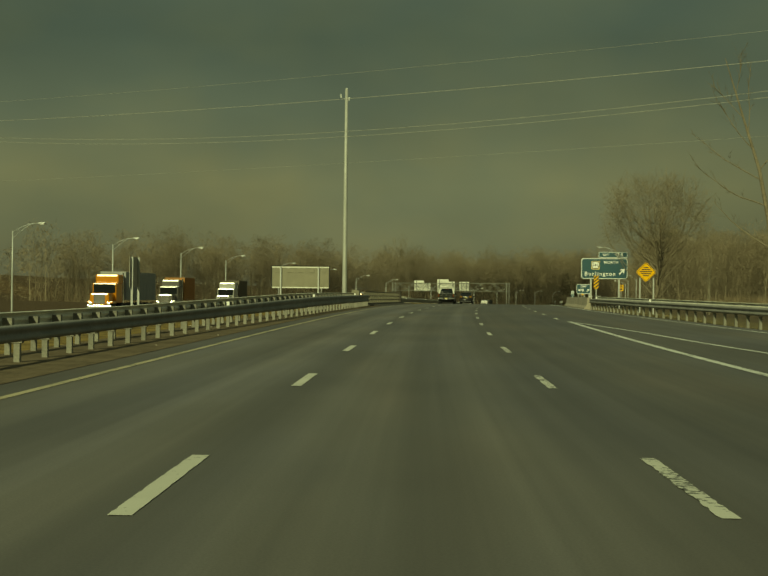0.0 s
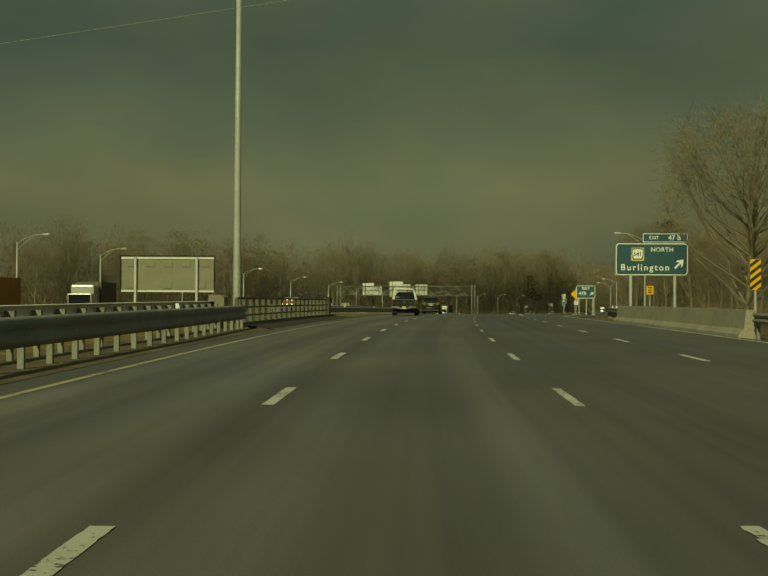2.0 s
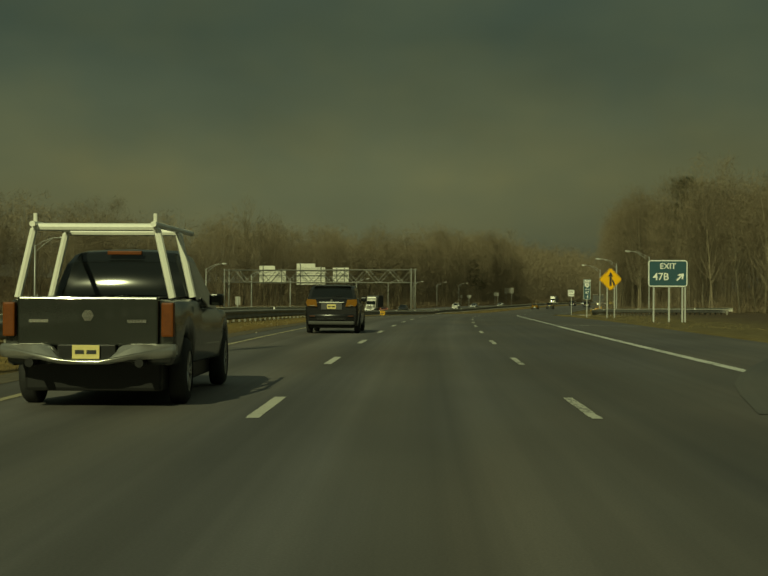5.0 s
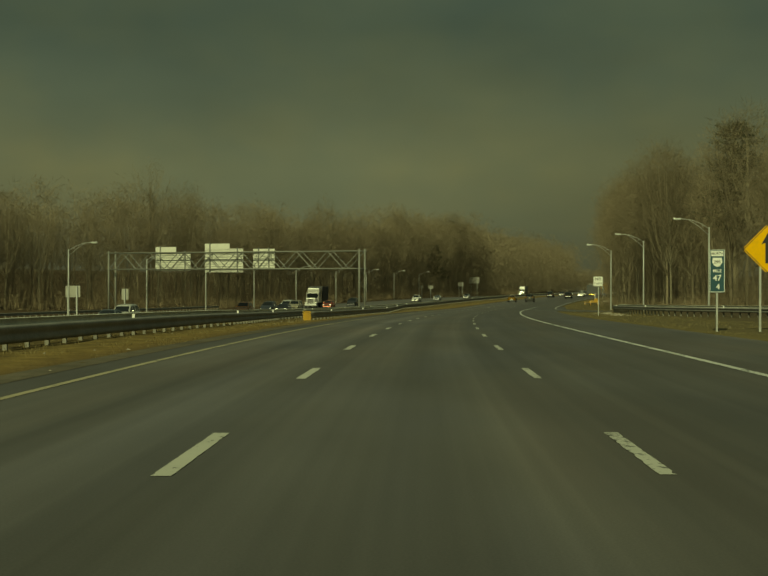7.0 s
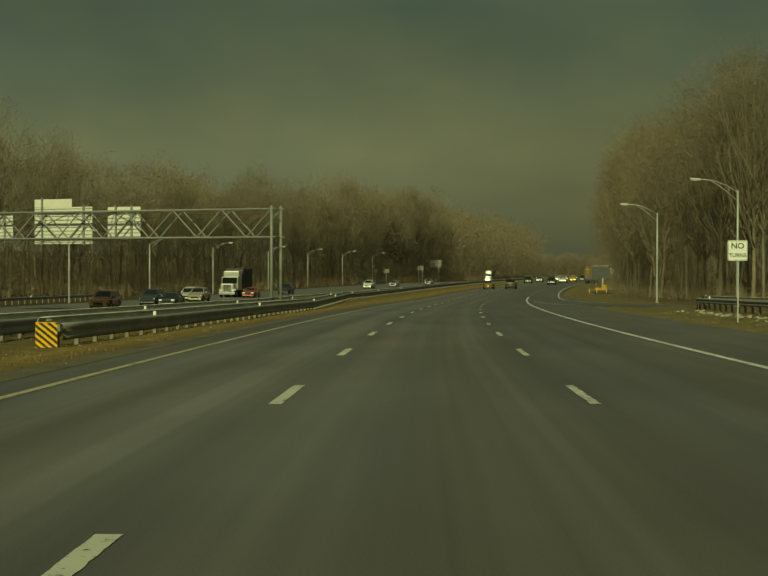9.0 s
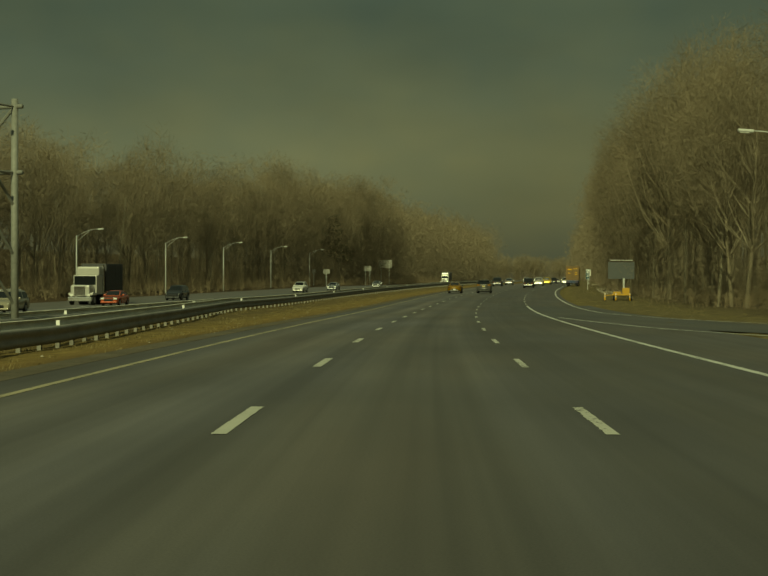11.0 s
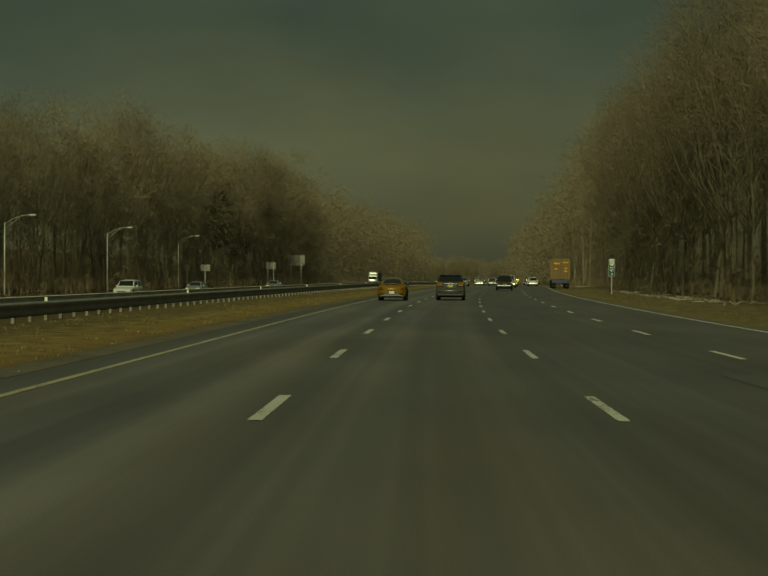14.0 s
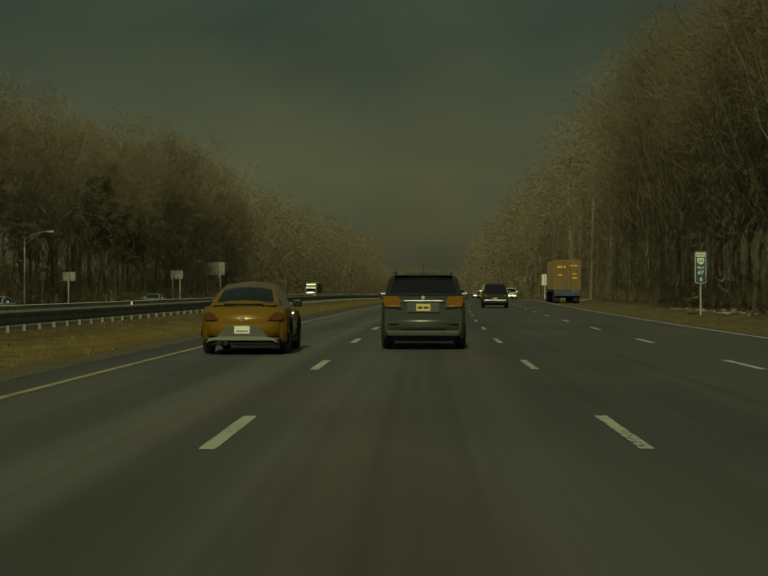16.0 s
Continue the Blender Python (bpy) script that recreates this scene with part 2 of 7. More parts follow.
def worn_paint(name, color, under, gone=0.45):
    """Road paint that has flaked off in places down to the asphalt."""
    m = bpy.data.materials.new(name)
    m.use_nodes = True
    n, l = m.node_tree.nodes, m.node_tree.links
    b = n["Principled BSDF"]
    socket(b, "Roughness", 0.65)
    geo = n.new("ShaderNodeNewGeometry")
    flake, dirt = n.new("ShaderNodeTexNoise"), n.new("ShaderNodeTexNoise")
    socket(flake, "Scale", 13.0)
    socket(flake, "Detail", 6.0)
    socket(dirt, "Scale", 0.6)
    socket(dirt, "Detail", 4.0)
    for node in (flake, dirt):
        l.new(geo.outputs["Position"], node.inputs["Vector"])
    add = n.new("ShaderNodeMath")
    add.operation = "MULTIPLY_ADD"
    socket(add, 1, 0.55)
    l.new(dirt.outputs["Fac"], add.inputs[0])
    l.new(flake.outputs["Fac"], add.inputs[2])
    edge = n.new("ShaderNodeMapRange")
    socket(edge, "From Min", 0.775 - 0.25 * gone)
    socket(edge, "From Max", 0.80 - 0.25 * gone + 0.03)
    l.new(add.outputs[0], edge.inputs["Value"])
    tone = n.new("ShaderNodeMapRange")
    socket(tone, "To Min", 0.7)
    socket(tone, "To Max", 1.15)
    l.new(dirt.outputs["Fac"], tone.inputs["Value"])
    sc = n.new("ShaderNodeVectorMath")
    sc.operation = "SCALE"
    sc.inputs[0].default_value = color
    l.new(tone.outputs["Result"], sc.inputs["Scale"])
    mix = n.new("ShaderNodeMix")
    mix.data_type = "RGBA"
    mix.inputs["A"].default_value = (*under, 1)
    l.new(edge.outputs["Result"], mix.inputs["Factor"])
    l.new(sc.outputs["Vector"], mix.inputs["B"])
    l.new(mix.outputs["Result"], b.inputs["Base Color"])
    return m


def earth(name):
    """Verge and woodland floor: tan winter grass by the road, brown leaf litter further out, bare dirt between. UV is (across, along)."""
    m = bpy.data.materials.new(name)
    m.use_nodes = True
    n, l = m.node_tree.nodes, m.node_tree.links
    b = n["Principled BSDF"]
    socket(b, "Roughness", 0.95)
    socket(b, "Specular IOR Level", 0.1)
    uv = n.new("ShaderNodeUVMap")
    sep = n.new("ShaderNodeSeparateXYZ")
    l.new(uv.outputs["UV"], sep.inputs[0])
    out = None
    noises = []
    for scl, detail in ((0.12, 6.0), (1.4, 6.0), (14.0, 5.0)):
        nz = n.new("ShaderNodeTexNoise")
        socket(nz, "Scale", scl)
        socket(nz, "Detail", detail)
        l.new(uv.outputs["UV"], nz.inputs["Vector"])
        noises.append(nz.outputs["Fac"])
    grass = n.new("ShaderNodeValToRGB")
    grass.color_ramp.elements[0].position, grass.color_ramp.elements[0].color = 0.32, (0.060, 0.046, 0.030, 1)
    grass.color_ramp.elements[1].position, grass.color_ramp.elements[1].color = 0.68, (0.26, 0.212, 0.110, 1)
    grass.color_ramp.elements.new(0.5).color = (0.145, 0.115, 0.057, 1)
    mixn = n.new("ShaderNodeMath")
    mixn.operation = "MULTIPLY_ADD"
    socket(mixn, 1, 0.5)
    half = n.new("ShaderNodeMath")
    half.operation = "MULTIPLY"
    socket(half, 1, 0.5)
    l.new(noises[1], half.inputs[0])
    l.new(noises[2], mixn.inputs[0])
    l.new(half.outputs[0], mixn.inputs[2])
    l.new(mixn.outputs[0], grass.inputs["Fac"])
    litter = n.new("ShaderNodeValToRGB")
    litter.color_ramp.elements[0].position, litter.color_ramp.elements[0].color = 0.35, (0.055, 0.042, 0.028, 1)
    litter.color_ramp.elements[1].position, litter.color_ramp.elements[1].color = 0.7, (0.15, 0.112, 0.072, 1)
    l.new(mixn.outputs[0], litter.inputs["Fac"])
    ab = n.new("ShaderNodeMath")
    ab.operation = "ABSOLUTE"
    l.new(sep.outputs["X"], ab.inputs[0])
    far = n.new("ShaderNodeMath")
    far.operation = "MULTIPLY_ADD"
    socket(far, 1, 8.0)
    l.new(noises[0], far.inputs[0])
    l.new(ab.outputs[0], far.inputs[2])
    fr = n.new("ShaderNodeMapRange")
    socket(fr, "From Min", 20.0)
    socket(fr, "From Max", 26.0)
    l.new(far.outputs[0], fr.inputs["Value"])
    mix = n.new("ShaderNodeMix")
    mix.data_type = "RGBA"
    l.new(fr.outputs["Result"], mix.inputs["Factor"])
    l.new(grass.outputs["Color"], mix.inputs["A"])
    l.new(litter.outputs["Color"], mix.inputs["B"])
    # golden grass next to the shoulder on the median side, duller soil elsewhere
    wav = n.new("ShaderNodeMath")
    wav.operation = "MULTIPLY_ADD"
    socket(wav, 1, 2.4)
    l.new(noises[1], wav.inputs[0])
    l.new(sep.outputs["X"], wav.inputs[2])
    band, tint, tinted = n.new("ShaderNodeMapRange"), n.new("ShaderNodeValToRGB"), n.new("ShaderNodeVectorMath")
    socket(band, "From Min", -18.8)
    socket(band, "From Max", 21.2)
    l.new(wav.outputs[0], band.inputs["Value"])
    l.new(band.outputs["Result"], tint.inputs["Fac"])
    tint.color_ramp.elements[0].position, tint.color_ramp.elements[0].color = 0.23, (0.84, 0.79, 0.74, 1)
    tint.color_ramp.elements[1].position, tint.color_ramp.elements[1].color = 0.80, (0.96, 0.98, 1.02, 1)
    for at_x, tone in ((0.285, (1.36, 1.22, 0.92)), (0.315, (1.30, 1.12, 0.88)), (0.338, (0.72, 0.66, 0.66)), (0.42, (0.9, 0.85, 0.85)), (0.73, (1.22, 1.20, 1.0))):
        tint.color_ramp.elements.new(at_x).color = (*tone, 1)
    tinted.operation = "MULTIPLY"
    l.new(mix.outputs["Result"], tinted.inputs[0])
    l.new(tint.outputs["Color"], tinted.inputs[1])
    l.new(tinted.outputs["Vector"], b.inputs["Base Color"])
    bp = n.new("ShaderNodeBump")
    socket(bp, "Strength", 0.8)
    socket(bp, "Distance", 0.08)
    l.new(mixn.outputs[0], bp.inputs["Height"])
    l.new(bp.outputs["Normal"], b.inputs["Normal"])
    return m


ROAD_TONE = (0.100, 0.0915, 0.0825)
M_ROAD = asphalt("old_asphalt", ROAD_TONE, [(-7.0, 0.60), (-5.5, 0.80), (-4.5, 1.20), (-3.5, 0.86), (-2.6, 1.32), (-1.75, 0.86), (-0.9, 1.12), (0.1, 0.86),
                                            (0.9, 1.10), (1.75, 0.80), (2.35, 0.60), (2.9, 1.05), (3.8, 0.86), (4.8, 1.05), (5.8, 0.82), (7.6, 0.98), (10.5, 0.90)])
M_OPPOSITE = asphalt("far_carriageway_asphalt", (0.115, 0.110, 0.10), [(-8, 1.0), (12, 1.0)])
M_RAMP = asphalt("ramp_asphalt", (0.080, 0.077, 0.070), [(-8, 1.0), (12, 1.0)])
M_WHITE = worn_paint("worn_white_line_paint", (0.55, 0.535, 0.46), (0.09, 0.088, 0.08), 0.78)
M_FLAKED = worn_paint("flaked_white_line_paint", (0.54, 0.525, 0.455), (0.09, 0.088, 0.08), 0.5)
M_EDGE = worn_paint("white_edge_line_paint", (0.60, 0.60, 0.55), (0.09, 0.088, 0.08), 0.62)
M_YELLOW = worn_paint("worn_yellow_line_paint", (0.42, 0.365, 0.235), (0.09, 0.088, 0.08), 0.62)
M_EARTH = earth("winter_verge")
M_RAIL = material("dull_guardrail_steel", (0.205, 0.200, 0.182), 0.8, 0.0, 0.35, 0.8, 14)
# far paler than the rail steel: a sunlit look held in the colour
M_LITPALE = material("pale_painted_sunlit_tone", (0.72, 0.70, 0.60), 0.7, 0.0, 0.3, 0.8, 14)
M_POST = material("grey_guardrail_post", (0.21, 0.20, 0.165), 0.7, 0.1, 0.35, 2.0, 20, random_tone=0.15)
M_RUST = material("rusty_brown_bridge_rail", (0.140, 0.112, 0.070), 0.75, 0.15, 0.45, 1.5, 16)
M_CONCRETE = material("stained_concrete", (0.30, 0.265, 0.205), 0.88, 0, 0.35, 0.6, 12, bump=0.3)
M_RAILPOST = material("weathered_grey_rail_post", (0.135, 0.122, 0.088), 0.8, 0.1, 0.45, 1.5, 16)
M_SUNDASH = material("faint_painted_sun_dash", (0.17, 0.16, 0.13), 0.8, 0, 0.5, 4.0, 30)
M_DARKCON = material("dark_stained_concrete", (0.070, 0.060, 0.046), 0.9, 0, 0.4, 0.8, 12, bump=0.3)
M_POLE = material("grey_steel_pole", (0.43, 0.44, 0.42), 0.5, 0.35, 0.22, 0.5, 9)
M_TRUSS = material("weathered_truss_steel", (0.21, 0.21, 0.19), 0.65, 0.05, 0.25, 0.6, 9)
M_WOODPOLE = material("weathered_power_pole", (0.40, 0.40, 0.37), 0.6, 0.2, 0.25, 0.4, 8)
M_GREEN = material("green_sign_sheeting", (0.020, 0.070, 0.090), 0.45, 0, 0.12, 0.8, 6)
M_SIGNWHITE = material("white_sign_sheeting", (0.78, 0.78, 0.74), 0.5, 0, 0.06, 1.0, 8)
M_SIGNYELLOW = material("yellow_sign_sheeting", (0.78, 0.42, 0.02), 0.45, 0, 0.12, 1.0, 8)
M_SIGNBLACK = material("black_sign_legend", (0.02, 0.02, 0.02), 0.5)
M_ALU = material("bare_aluminium_sign_back", (0.68, 0.67, 0.60), 0.45, 0.0, 0.14, 0.9, 9)
M_GREYBACK = material("grey_sign_back", (0.34, 0.33, 0.29), 0.6, 0.0, 0.2, 0.9, 9)
M_DULLBACK = material("dull_tan_sign_back", (0.21, 0.19, 0.135), 0.6, 0.0, 0.2, 0.9, 9)
M_WIRE = material("bright_power_line", (0.55, 0.54, 0.48), 0.4, 0.5, 0.1)
M_BARK = material("grey_brown_bark", (0.218, 0.184, 0.132), 0.95, 0, 0.45, 1.2, 12, spec=0.1, random_tone=0.30)
M_PALEBARK = material("pale_smooth_bark", (0.205, 0.182, 0.135), 0.9, 0, 0.4, 1.2, 12, spec=0.1, random_tone=0.25)
M_TWIG = material("brown_winter_twigs", (0.190, 0.156, 0.108), 0.95, 0, 0.3, 0.4, 6, spec=0.1, random_tone=0.28)
M_NEEDLE = material("dark_pine_needles", (0.062, 0.062, 0.034), 0.9, 0, 0.4, 0.6, 8, spec=0.1, random_tone=0.2)
M_DUSTY = material("dusty_shoulder_edge", (0.125, 0.108, 0.080), 0.95, 0, 0.4, 0.7, 9, bump=0.4, spec=0.1)
M_DIRT = material("dark_gravel_verge", (0.125, 0.098, 0.066), 0.95, 0, 0.5, 0.8, 9, bump=0.5, spec=0.1)
M_GRASS = material("dry_tan_grass", (0.185, 0.150, 0.078), 0.9, 0, 0.5, 0.5, 3, spec=0.1)
M_BRUSH = material("dry_brown_brush", (0.25, 0.196, 0.130), 0.95, 0, 0.45, 0.35, 5, spec=0.1)
M_TYRE = material("black_tyre_rubber", (0.018, 0.018, 0.018), 0.8, 0, 0.2)
M_RIM = material("silver_alloy_rim", (0.45, 0.45, 0.44), 0.35, 0.8, 0.1)
M_CHROME = material("bright_chrome", (0.8, 0.8, 0.78), 0.12, 1.0, 0.05)
M_BLACK = material("black_plastic_trim", (0.012, 0.012, 0.012), 0.45, 0, 0.2, spec=0.25)
M_GLASS = material("dark_tinted_car_glass", (0.010, 0.012, 0.013), 0.10, 0, 0.1, spec=0.35)
M_TAIL = material("red_amber_tail_lamp", (0.13, 0.036, 0.008), 0.5, 0, 0.25, 6, 30, spec=0.2)
M_AMBER = material("orange_lamp_lens", (0.165, 0.072, 0.008), 0.6, 0, 0.3, 9, 30, spec=0.1)
M_LAMP = material("clear_headlamp_lens", (0.75, 0.75, 0.70), 0.15, 0.3, 0.1)
M_PLATE = material("cream_number_plate", (0.62, 0.52, 0.22), 0.5, 0, 0.1)
M_RACK = material("white_painted_ladder_rack", (0.78, 0.77, 0.70), 0.4, 0, 0.08)


# ---- mesh helpers ----
def part(name, bm, mat, parent=None, label="", smooth=False):
    """Links a bmesh as one mesh object under a thing or a part."""
    me = bpy.data.meshes.new(name)
    bm.to_mesh(me)
    bm.free()
    if smooth:
        for f in me.polygons:
            f.use_smooth = True
    if mat:
        me.materials.append(mat)
    ob = new(name, me)
    if parent:
        ob.parent = parent
    if label:
        tagged(ob, label)
    return ob


def raw(name, verts, faces, mat, parent=None, label="", uv=None, smooth=False):
    me = bpy.data.meshes.new(name)
    me.from_pydata([tuple(v) for v in verts], [], faces)
    if uv is not None:
        layer = me.uv_layers.new(name="UVMap")
        idx = np.empty(len(me.loops), dtype=np.int32)
        me.loops.foreach_get("vertex_index", idx)
        layer.data.foreach_set("uv", np.asarray(uv, dtype=np.float32)[idx].ravel())
    if smooth:
        me.polygons.foreach_set("use_smooth", [True] * len(me.polygons))
    if mat:
        me.materials.append(mat)
    me.update()
    ob = new(name, me)
    if parent:
        ob.parent = parent
    if label:
        tagged(ob, label)
    return ob


def link_piece(name, me, m, parent):
    ob = new(name, me)
    ob.parent = parent
    ob.matrix_basis = m
    return ob


def thing(name, m, label, category, group="", kind=""):
    ob = new(name)
    ob.empty_display_size = 0.3
    ob.matrix_basis = m
    return tagged(ob, label, category, group, kind)


def box(bm, x0, x1, y0, y1, z0, z1, bevel=0.0, m=None):
    vs = [bm.verts.new(v) for v in ((x0, y0, z0), (x1, y0, z0), (x1, y1, z0), (x0, y1, z0), (x0, y0, z1), (x1, y0, z1), (x1, y1, z1), (x0, y1, z1))]
    fs = [bm.faces.new([vs[i] for i in f]) for f in ((3, 2, 1, 0), (4, 5, 6, 7), (0, 1, 5, 4), (1, 2, 6, 5), (2, 3, 7, 6), (3, 0, 4, 7))]
    if bevel:
        es = list({e for f in fs for e in f.edges})
        got = bmesh.ops.bevel(bm, geom=es, offset=bevel, segments=2, affect="EDGES", profile=0.6)
        vs = list({v for f in got["faces"] for v in f.verts} | {v for v in vs if v.is_valid})
    if m is not None:
        bmesh.ops.transform(bm, matrix=m, verts=vs)
    return vs


def tube(bm, a, b, r0, r1=None, sides=8, caps=True):
    """A tapered round bar from a to b."""
    a, b = Vector(a), Vector(b)
    r1 = r0 if r1 is None else r1
    q = (b - a).to_track_quat("Z", "Y").to_matrix()
    rings = []
    for c, r in ((a, r0), (b, r1)):
        rings.append([bm.verts.new(c + q @ Vector((r * math.cos(2 * math.pi * k / sides), r * math.sin(2 * math.pi * k / sides), 0))) for k in range(sides)])
    for k in range(sides):
        bm.faces.new((rings[0][k], rings[0][(k + 1) % sides], rings[1][(k + 1) % sides], rings[1][k]))
    if caps:
        bm.faces.new(rings[0][::-1])
        bm.faces.new(rings[1])


def pipe(bm, pts, radii, sides=8):
    """A bent tube through points."""
    rings = []
    for i, c in enumerate(pts):
        d = Vector(pts[min(i + 1, len(pts) - 1)]) - Vector(pts[max(i - 1, 0)])
        q = d.to_track_quat("Z", "Y").to_matrix()
        r = radii[i] if hasattr(radii, "__len__") else radii
        rings.append([bm.verts.new(Vector(c) + q @ Vector((r * math.cos(2 * math.pi * k / sides), r * math.sin(2 * math.pi * k / sides), 0))) for k in range(sides)])
    for a, b in zip(rings, rings[1:]):
        for k in range(sides):
            bm.faces.new((a[k], a[(k + 1) % sides], b[(k + 1) % sides], b[k]))
    bm.faces.new(rings[0][::-1])
    bm.faces.new(rings[-1])


def plate(bm, outline, y0, y1):
    """A flat plate in the x-z plane with the given outline, from y0 to y1 deep."""
    a = [bm.verts.new((x, y0, z)) for x, z in outline]
    b = [bm.verts.new((x, y1, z)) for x, z in outline]
    bm.faces.new(a)
    bm.faces.new(b[::-1])
    for i in range(len(a)):
        j = (i + 1) % len(a)
        bm.faces.new((a[j], a[i], b[i], b[j]))


def rounded(x0, x1, z0, z1, r, steps=4):
    pts = []
    for cx, cz, a0 in ((x1 - r, z1 - r, 0), (x0 + r, z1 - r, 90), (x0 + r, z0 + r, 180), (x1 - r, z0 + r, 270)):
        for k in range(steps + 1):
            a = radians(a0 + 90 * k / steps)
            pts.append((cx + r * math.cos(a), cz + r * math.sin(a)))
    return pts[::-1]


def words(text, size, mat, parent, x, z, y=-0.012, label="", spread=1.0):
    """Raised letters on a sign's face, centred at x, z."""
    cu = bpy.data.curves.new("legend", "FONT")
    cu.body, cu.size, cu.align_x, cu.align_y, cu.extrude, cu.resolution_u = text, size, "CENTER", "CENTER", 0.004, 3
    cu.offset = size * 0.012
    cu.space_character = spread
    tmp = new("legend_curve", cu)
    me = bpy.data.meshes.new_from_object(tmp.evaluated_get(bpy.context.evaluated_depsgraph_get()))
    bpy.data.objects.remove(tmp)
    me.materials.clear()
    me.materials.append(mat)
    ob = new("legend", me)
    ob.parent = parent
    ob.matrix_basis = pose(x, y, z, 90, 0, 0)
    return tagged(ob, label or f"raised letters {text}") if label else ob


# ---- ground and roads ----
LEFT_LINE, RIGHT_LINE, EDGE_LEFT, THIRD_LINE = -1.74, 1.95, -5.12, 5.76
DASH0, PERIOD, DASH = 8.90, 12.192, 3.25
far_level = bends([(-200, -1.2), (330, -1.1), (400, -0.8), (460, -0.6), (1700, -0.6)])     # the opposite carriageway lies lower
rail_base = bends([(-200, 0), (165, 0.0), (300, -0.12), (335, -0.28), (400, -0.28), (450, -0.02), (1700, -0.02)])
right_rise = bends([(-200, -0.6), (110, -0.8), (200, -0.5), (300, 0.0), (1700, 0.15)])


edge_right = bends([(60, 30), (110, 34), (160, 36), (215, 44), (270, 42), (330, 33), (380, 28), (430, 24), (480, 21.5), (540, 20.5), (700, 19.5), (1700, 19.5)])     # where the woods begin
edge_left = bends([(60, -150), (250, -120), (340, -90), (420, -66), (480, -55), (560, -52), (1700, -51)])


def ground_up(s, lat):
    """How high the ground lies over the road's surface."""
    fl, rb, rr = far_level(s), rail_base(s), right_rise(s)
    bumps = 0.05 * noise.noise((s * 0.21, lat * 0.5, 1.7)) + 0.03 * noise.noise((s * 0.9, lat * 0.9, 4.2))
    table = [(-900, fl + 6), (-200, fl + 2.0), (-62, fl + 0.6), (-47, fl + 0.15), (-44.5, fl - 0.12), (-21.7, fl - 0.12), (-21.3, fl - 0.01), (-18, fl + 0.05), (-13, rb + 0.04),
             (-9.5, rb + 0.04), (-7.4, -0.03), (-6.35, -0.02), (-6.0, -0.12), (9.4, -0.12), (10.4, -0.03), (12.5, -0.05), (17, rr * 0.6), (24, rr + 0.25),
             (60, rr + 1.0), (200, rr + 3), (900, rr + 6)]
    z = float(np.interp(lat, [a for a, _ in table], [b for _, b in table]))
    if 125 <= s <= 159 and -17.0 < lat < -8.3:
        return -5.0     # the gap between the two bridges
    quiet = (-44.5 < lat < -21) or (-6.1 < lat < 10) or (s < 124 and -9.4 < lat < 0)
    inside = (lat - edge_right(s)) if lat > 0 else (edge_left(s) - lat)
    f = min(1.0, max(0.0, (inside - 12.0) / 30.0))
    return z if quiet else z + bumps + (6.5 if s > 330 else 3.0) * f * f * (3 - 2 * f)


def ground_sheet():
    lats = [-900, -400, -250, -200, -185, -170, -155, -140, -130, -120, -110, -100, -90, -82, -75, -68, -62, -58, -54, -50, -47, -44.6, -44.4, -21.7, -21.3, -20.8, -18, -15.5, -14, -13, -12, -11, -10, -9, -8.2, -7.4, -6.8, -6.35, -6.0, -3, 0, 3, 6, 9.4,
            9.9, 10.4, 11.4, 12.5, 14, 15.5, 17, 19, 21, 24, 28, 34, 40, 46, 53, 60, 70, 80, 90, 140, 200, 400, 900]
    stations = list(range(-190, 0, 6)) + list(np.arange(0, 640, 2.0)) + list(range(640, 1000, 6)) + list(range(1000, 1690, 30))
    verts, uv = [], []
    for s in stations:
        for lat in lats:
            verts.append(place(s, lat, ground_up(s, lat)))
            uv.append((lat, s))
    n = len(lats)
    faces = [(i * n + j, i * n + j + 1, (i + 1) * n + j + 1, (i + 1) * n + j) for i in range(len(stations) - 1) for j in range(n - 1)]
    ob = raw("ground", verts, faces, M_EARTH, uv=uv, smooth=True)
    return tagged(ob, "tan winter grass verge and brown leaf-littered woodland floor", "ground", kind="structure")


def ribbon(name, path, mat, label, category, up=0.0, kind="structure", parent=None, step=2.0, level=None):
    """A strip of surface; path is rows of (s, lat of its left edge, lat of its right edge)."""
    ss = [r[0] for r in path]
    lo, hi = bends([(r[0], r[1]) for r in path]), bends([(r[0], r[2]) for r in path])
    verts, uv, faces = [], [], []
    stations = list(np.arange(ss[0], ss[-1], step)) + [ss[-1]]
    for s in stations:
        a, b = lo(s), hi(s)
        for j in range(9):
            lat = a + (b - a) * j / 8
            verts.append(place(s, lat, up + (level(s) if level else 0.0)))
            uv.append((lat, s))
    for i in range(len(stations) - 1):
        for j in range(8):
            faces.append((i * 9 + j, i * 9 + j + 1, (i + 1) * 9 + j + 1, (i + 1) * 9 + j))
    ob = raw(name, verts, faces, mat, parent, uv=uv, smooth=True)
    return tagged(ob, label, category, kind=kind)


def strip(name, pts, width, mat, parent, up=0.006, base=None):
    """A painted line along (s, lat) points."""
    verts, faces = [], []
    ps = [place(s, lat, up) for s, lat in pts]
    for i, c in enumerate(ps):
        d = (ps[min(i + 1, len(ps) - 1)] - ps[max(i - 1, 0)]).normalized()
        n = Vector((d.y, -d.x, 0)) * width / 2
        verts += [c - n, c + n]
    faces = [(2 * i, 2 * i + 1, 2 * i + 3, 2 * i + 2) for i in range(len(ps) - 1)]
    return raw(name, verts, faces, mat, parent)


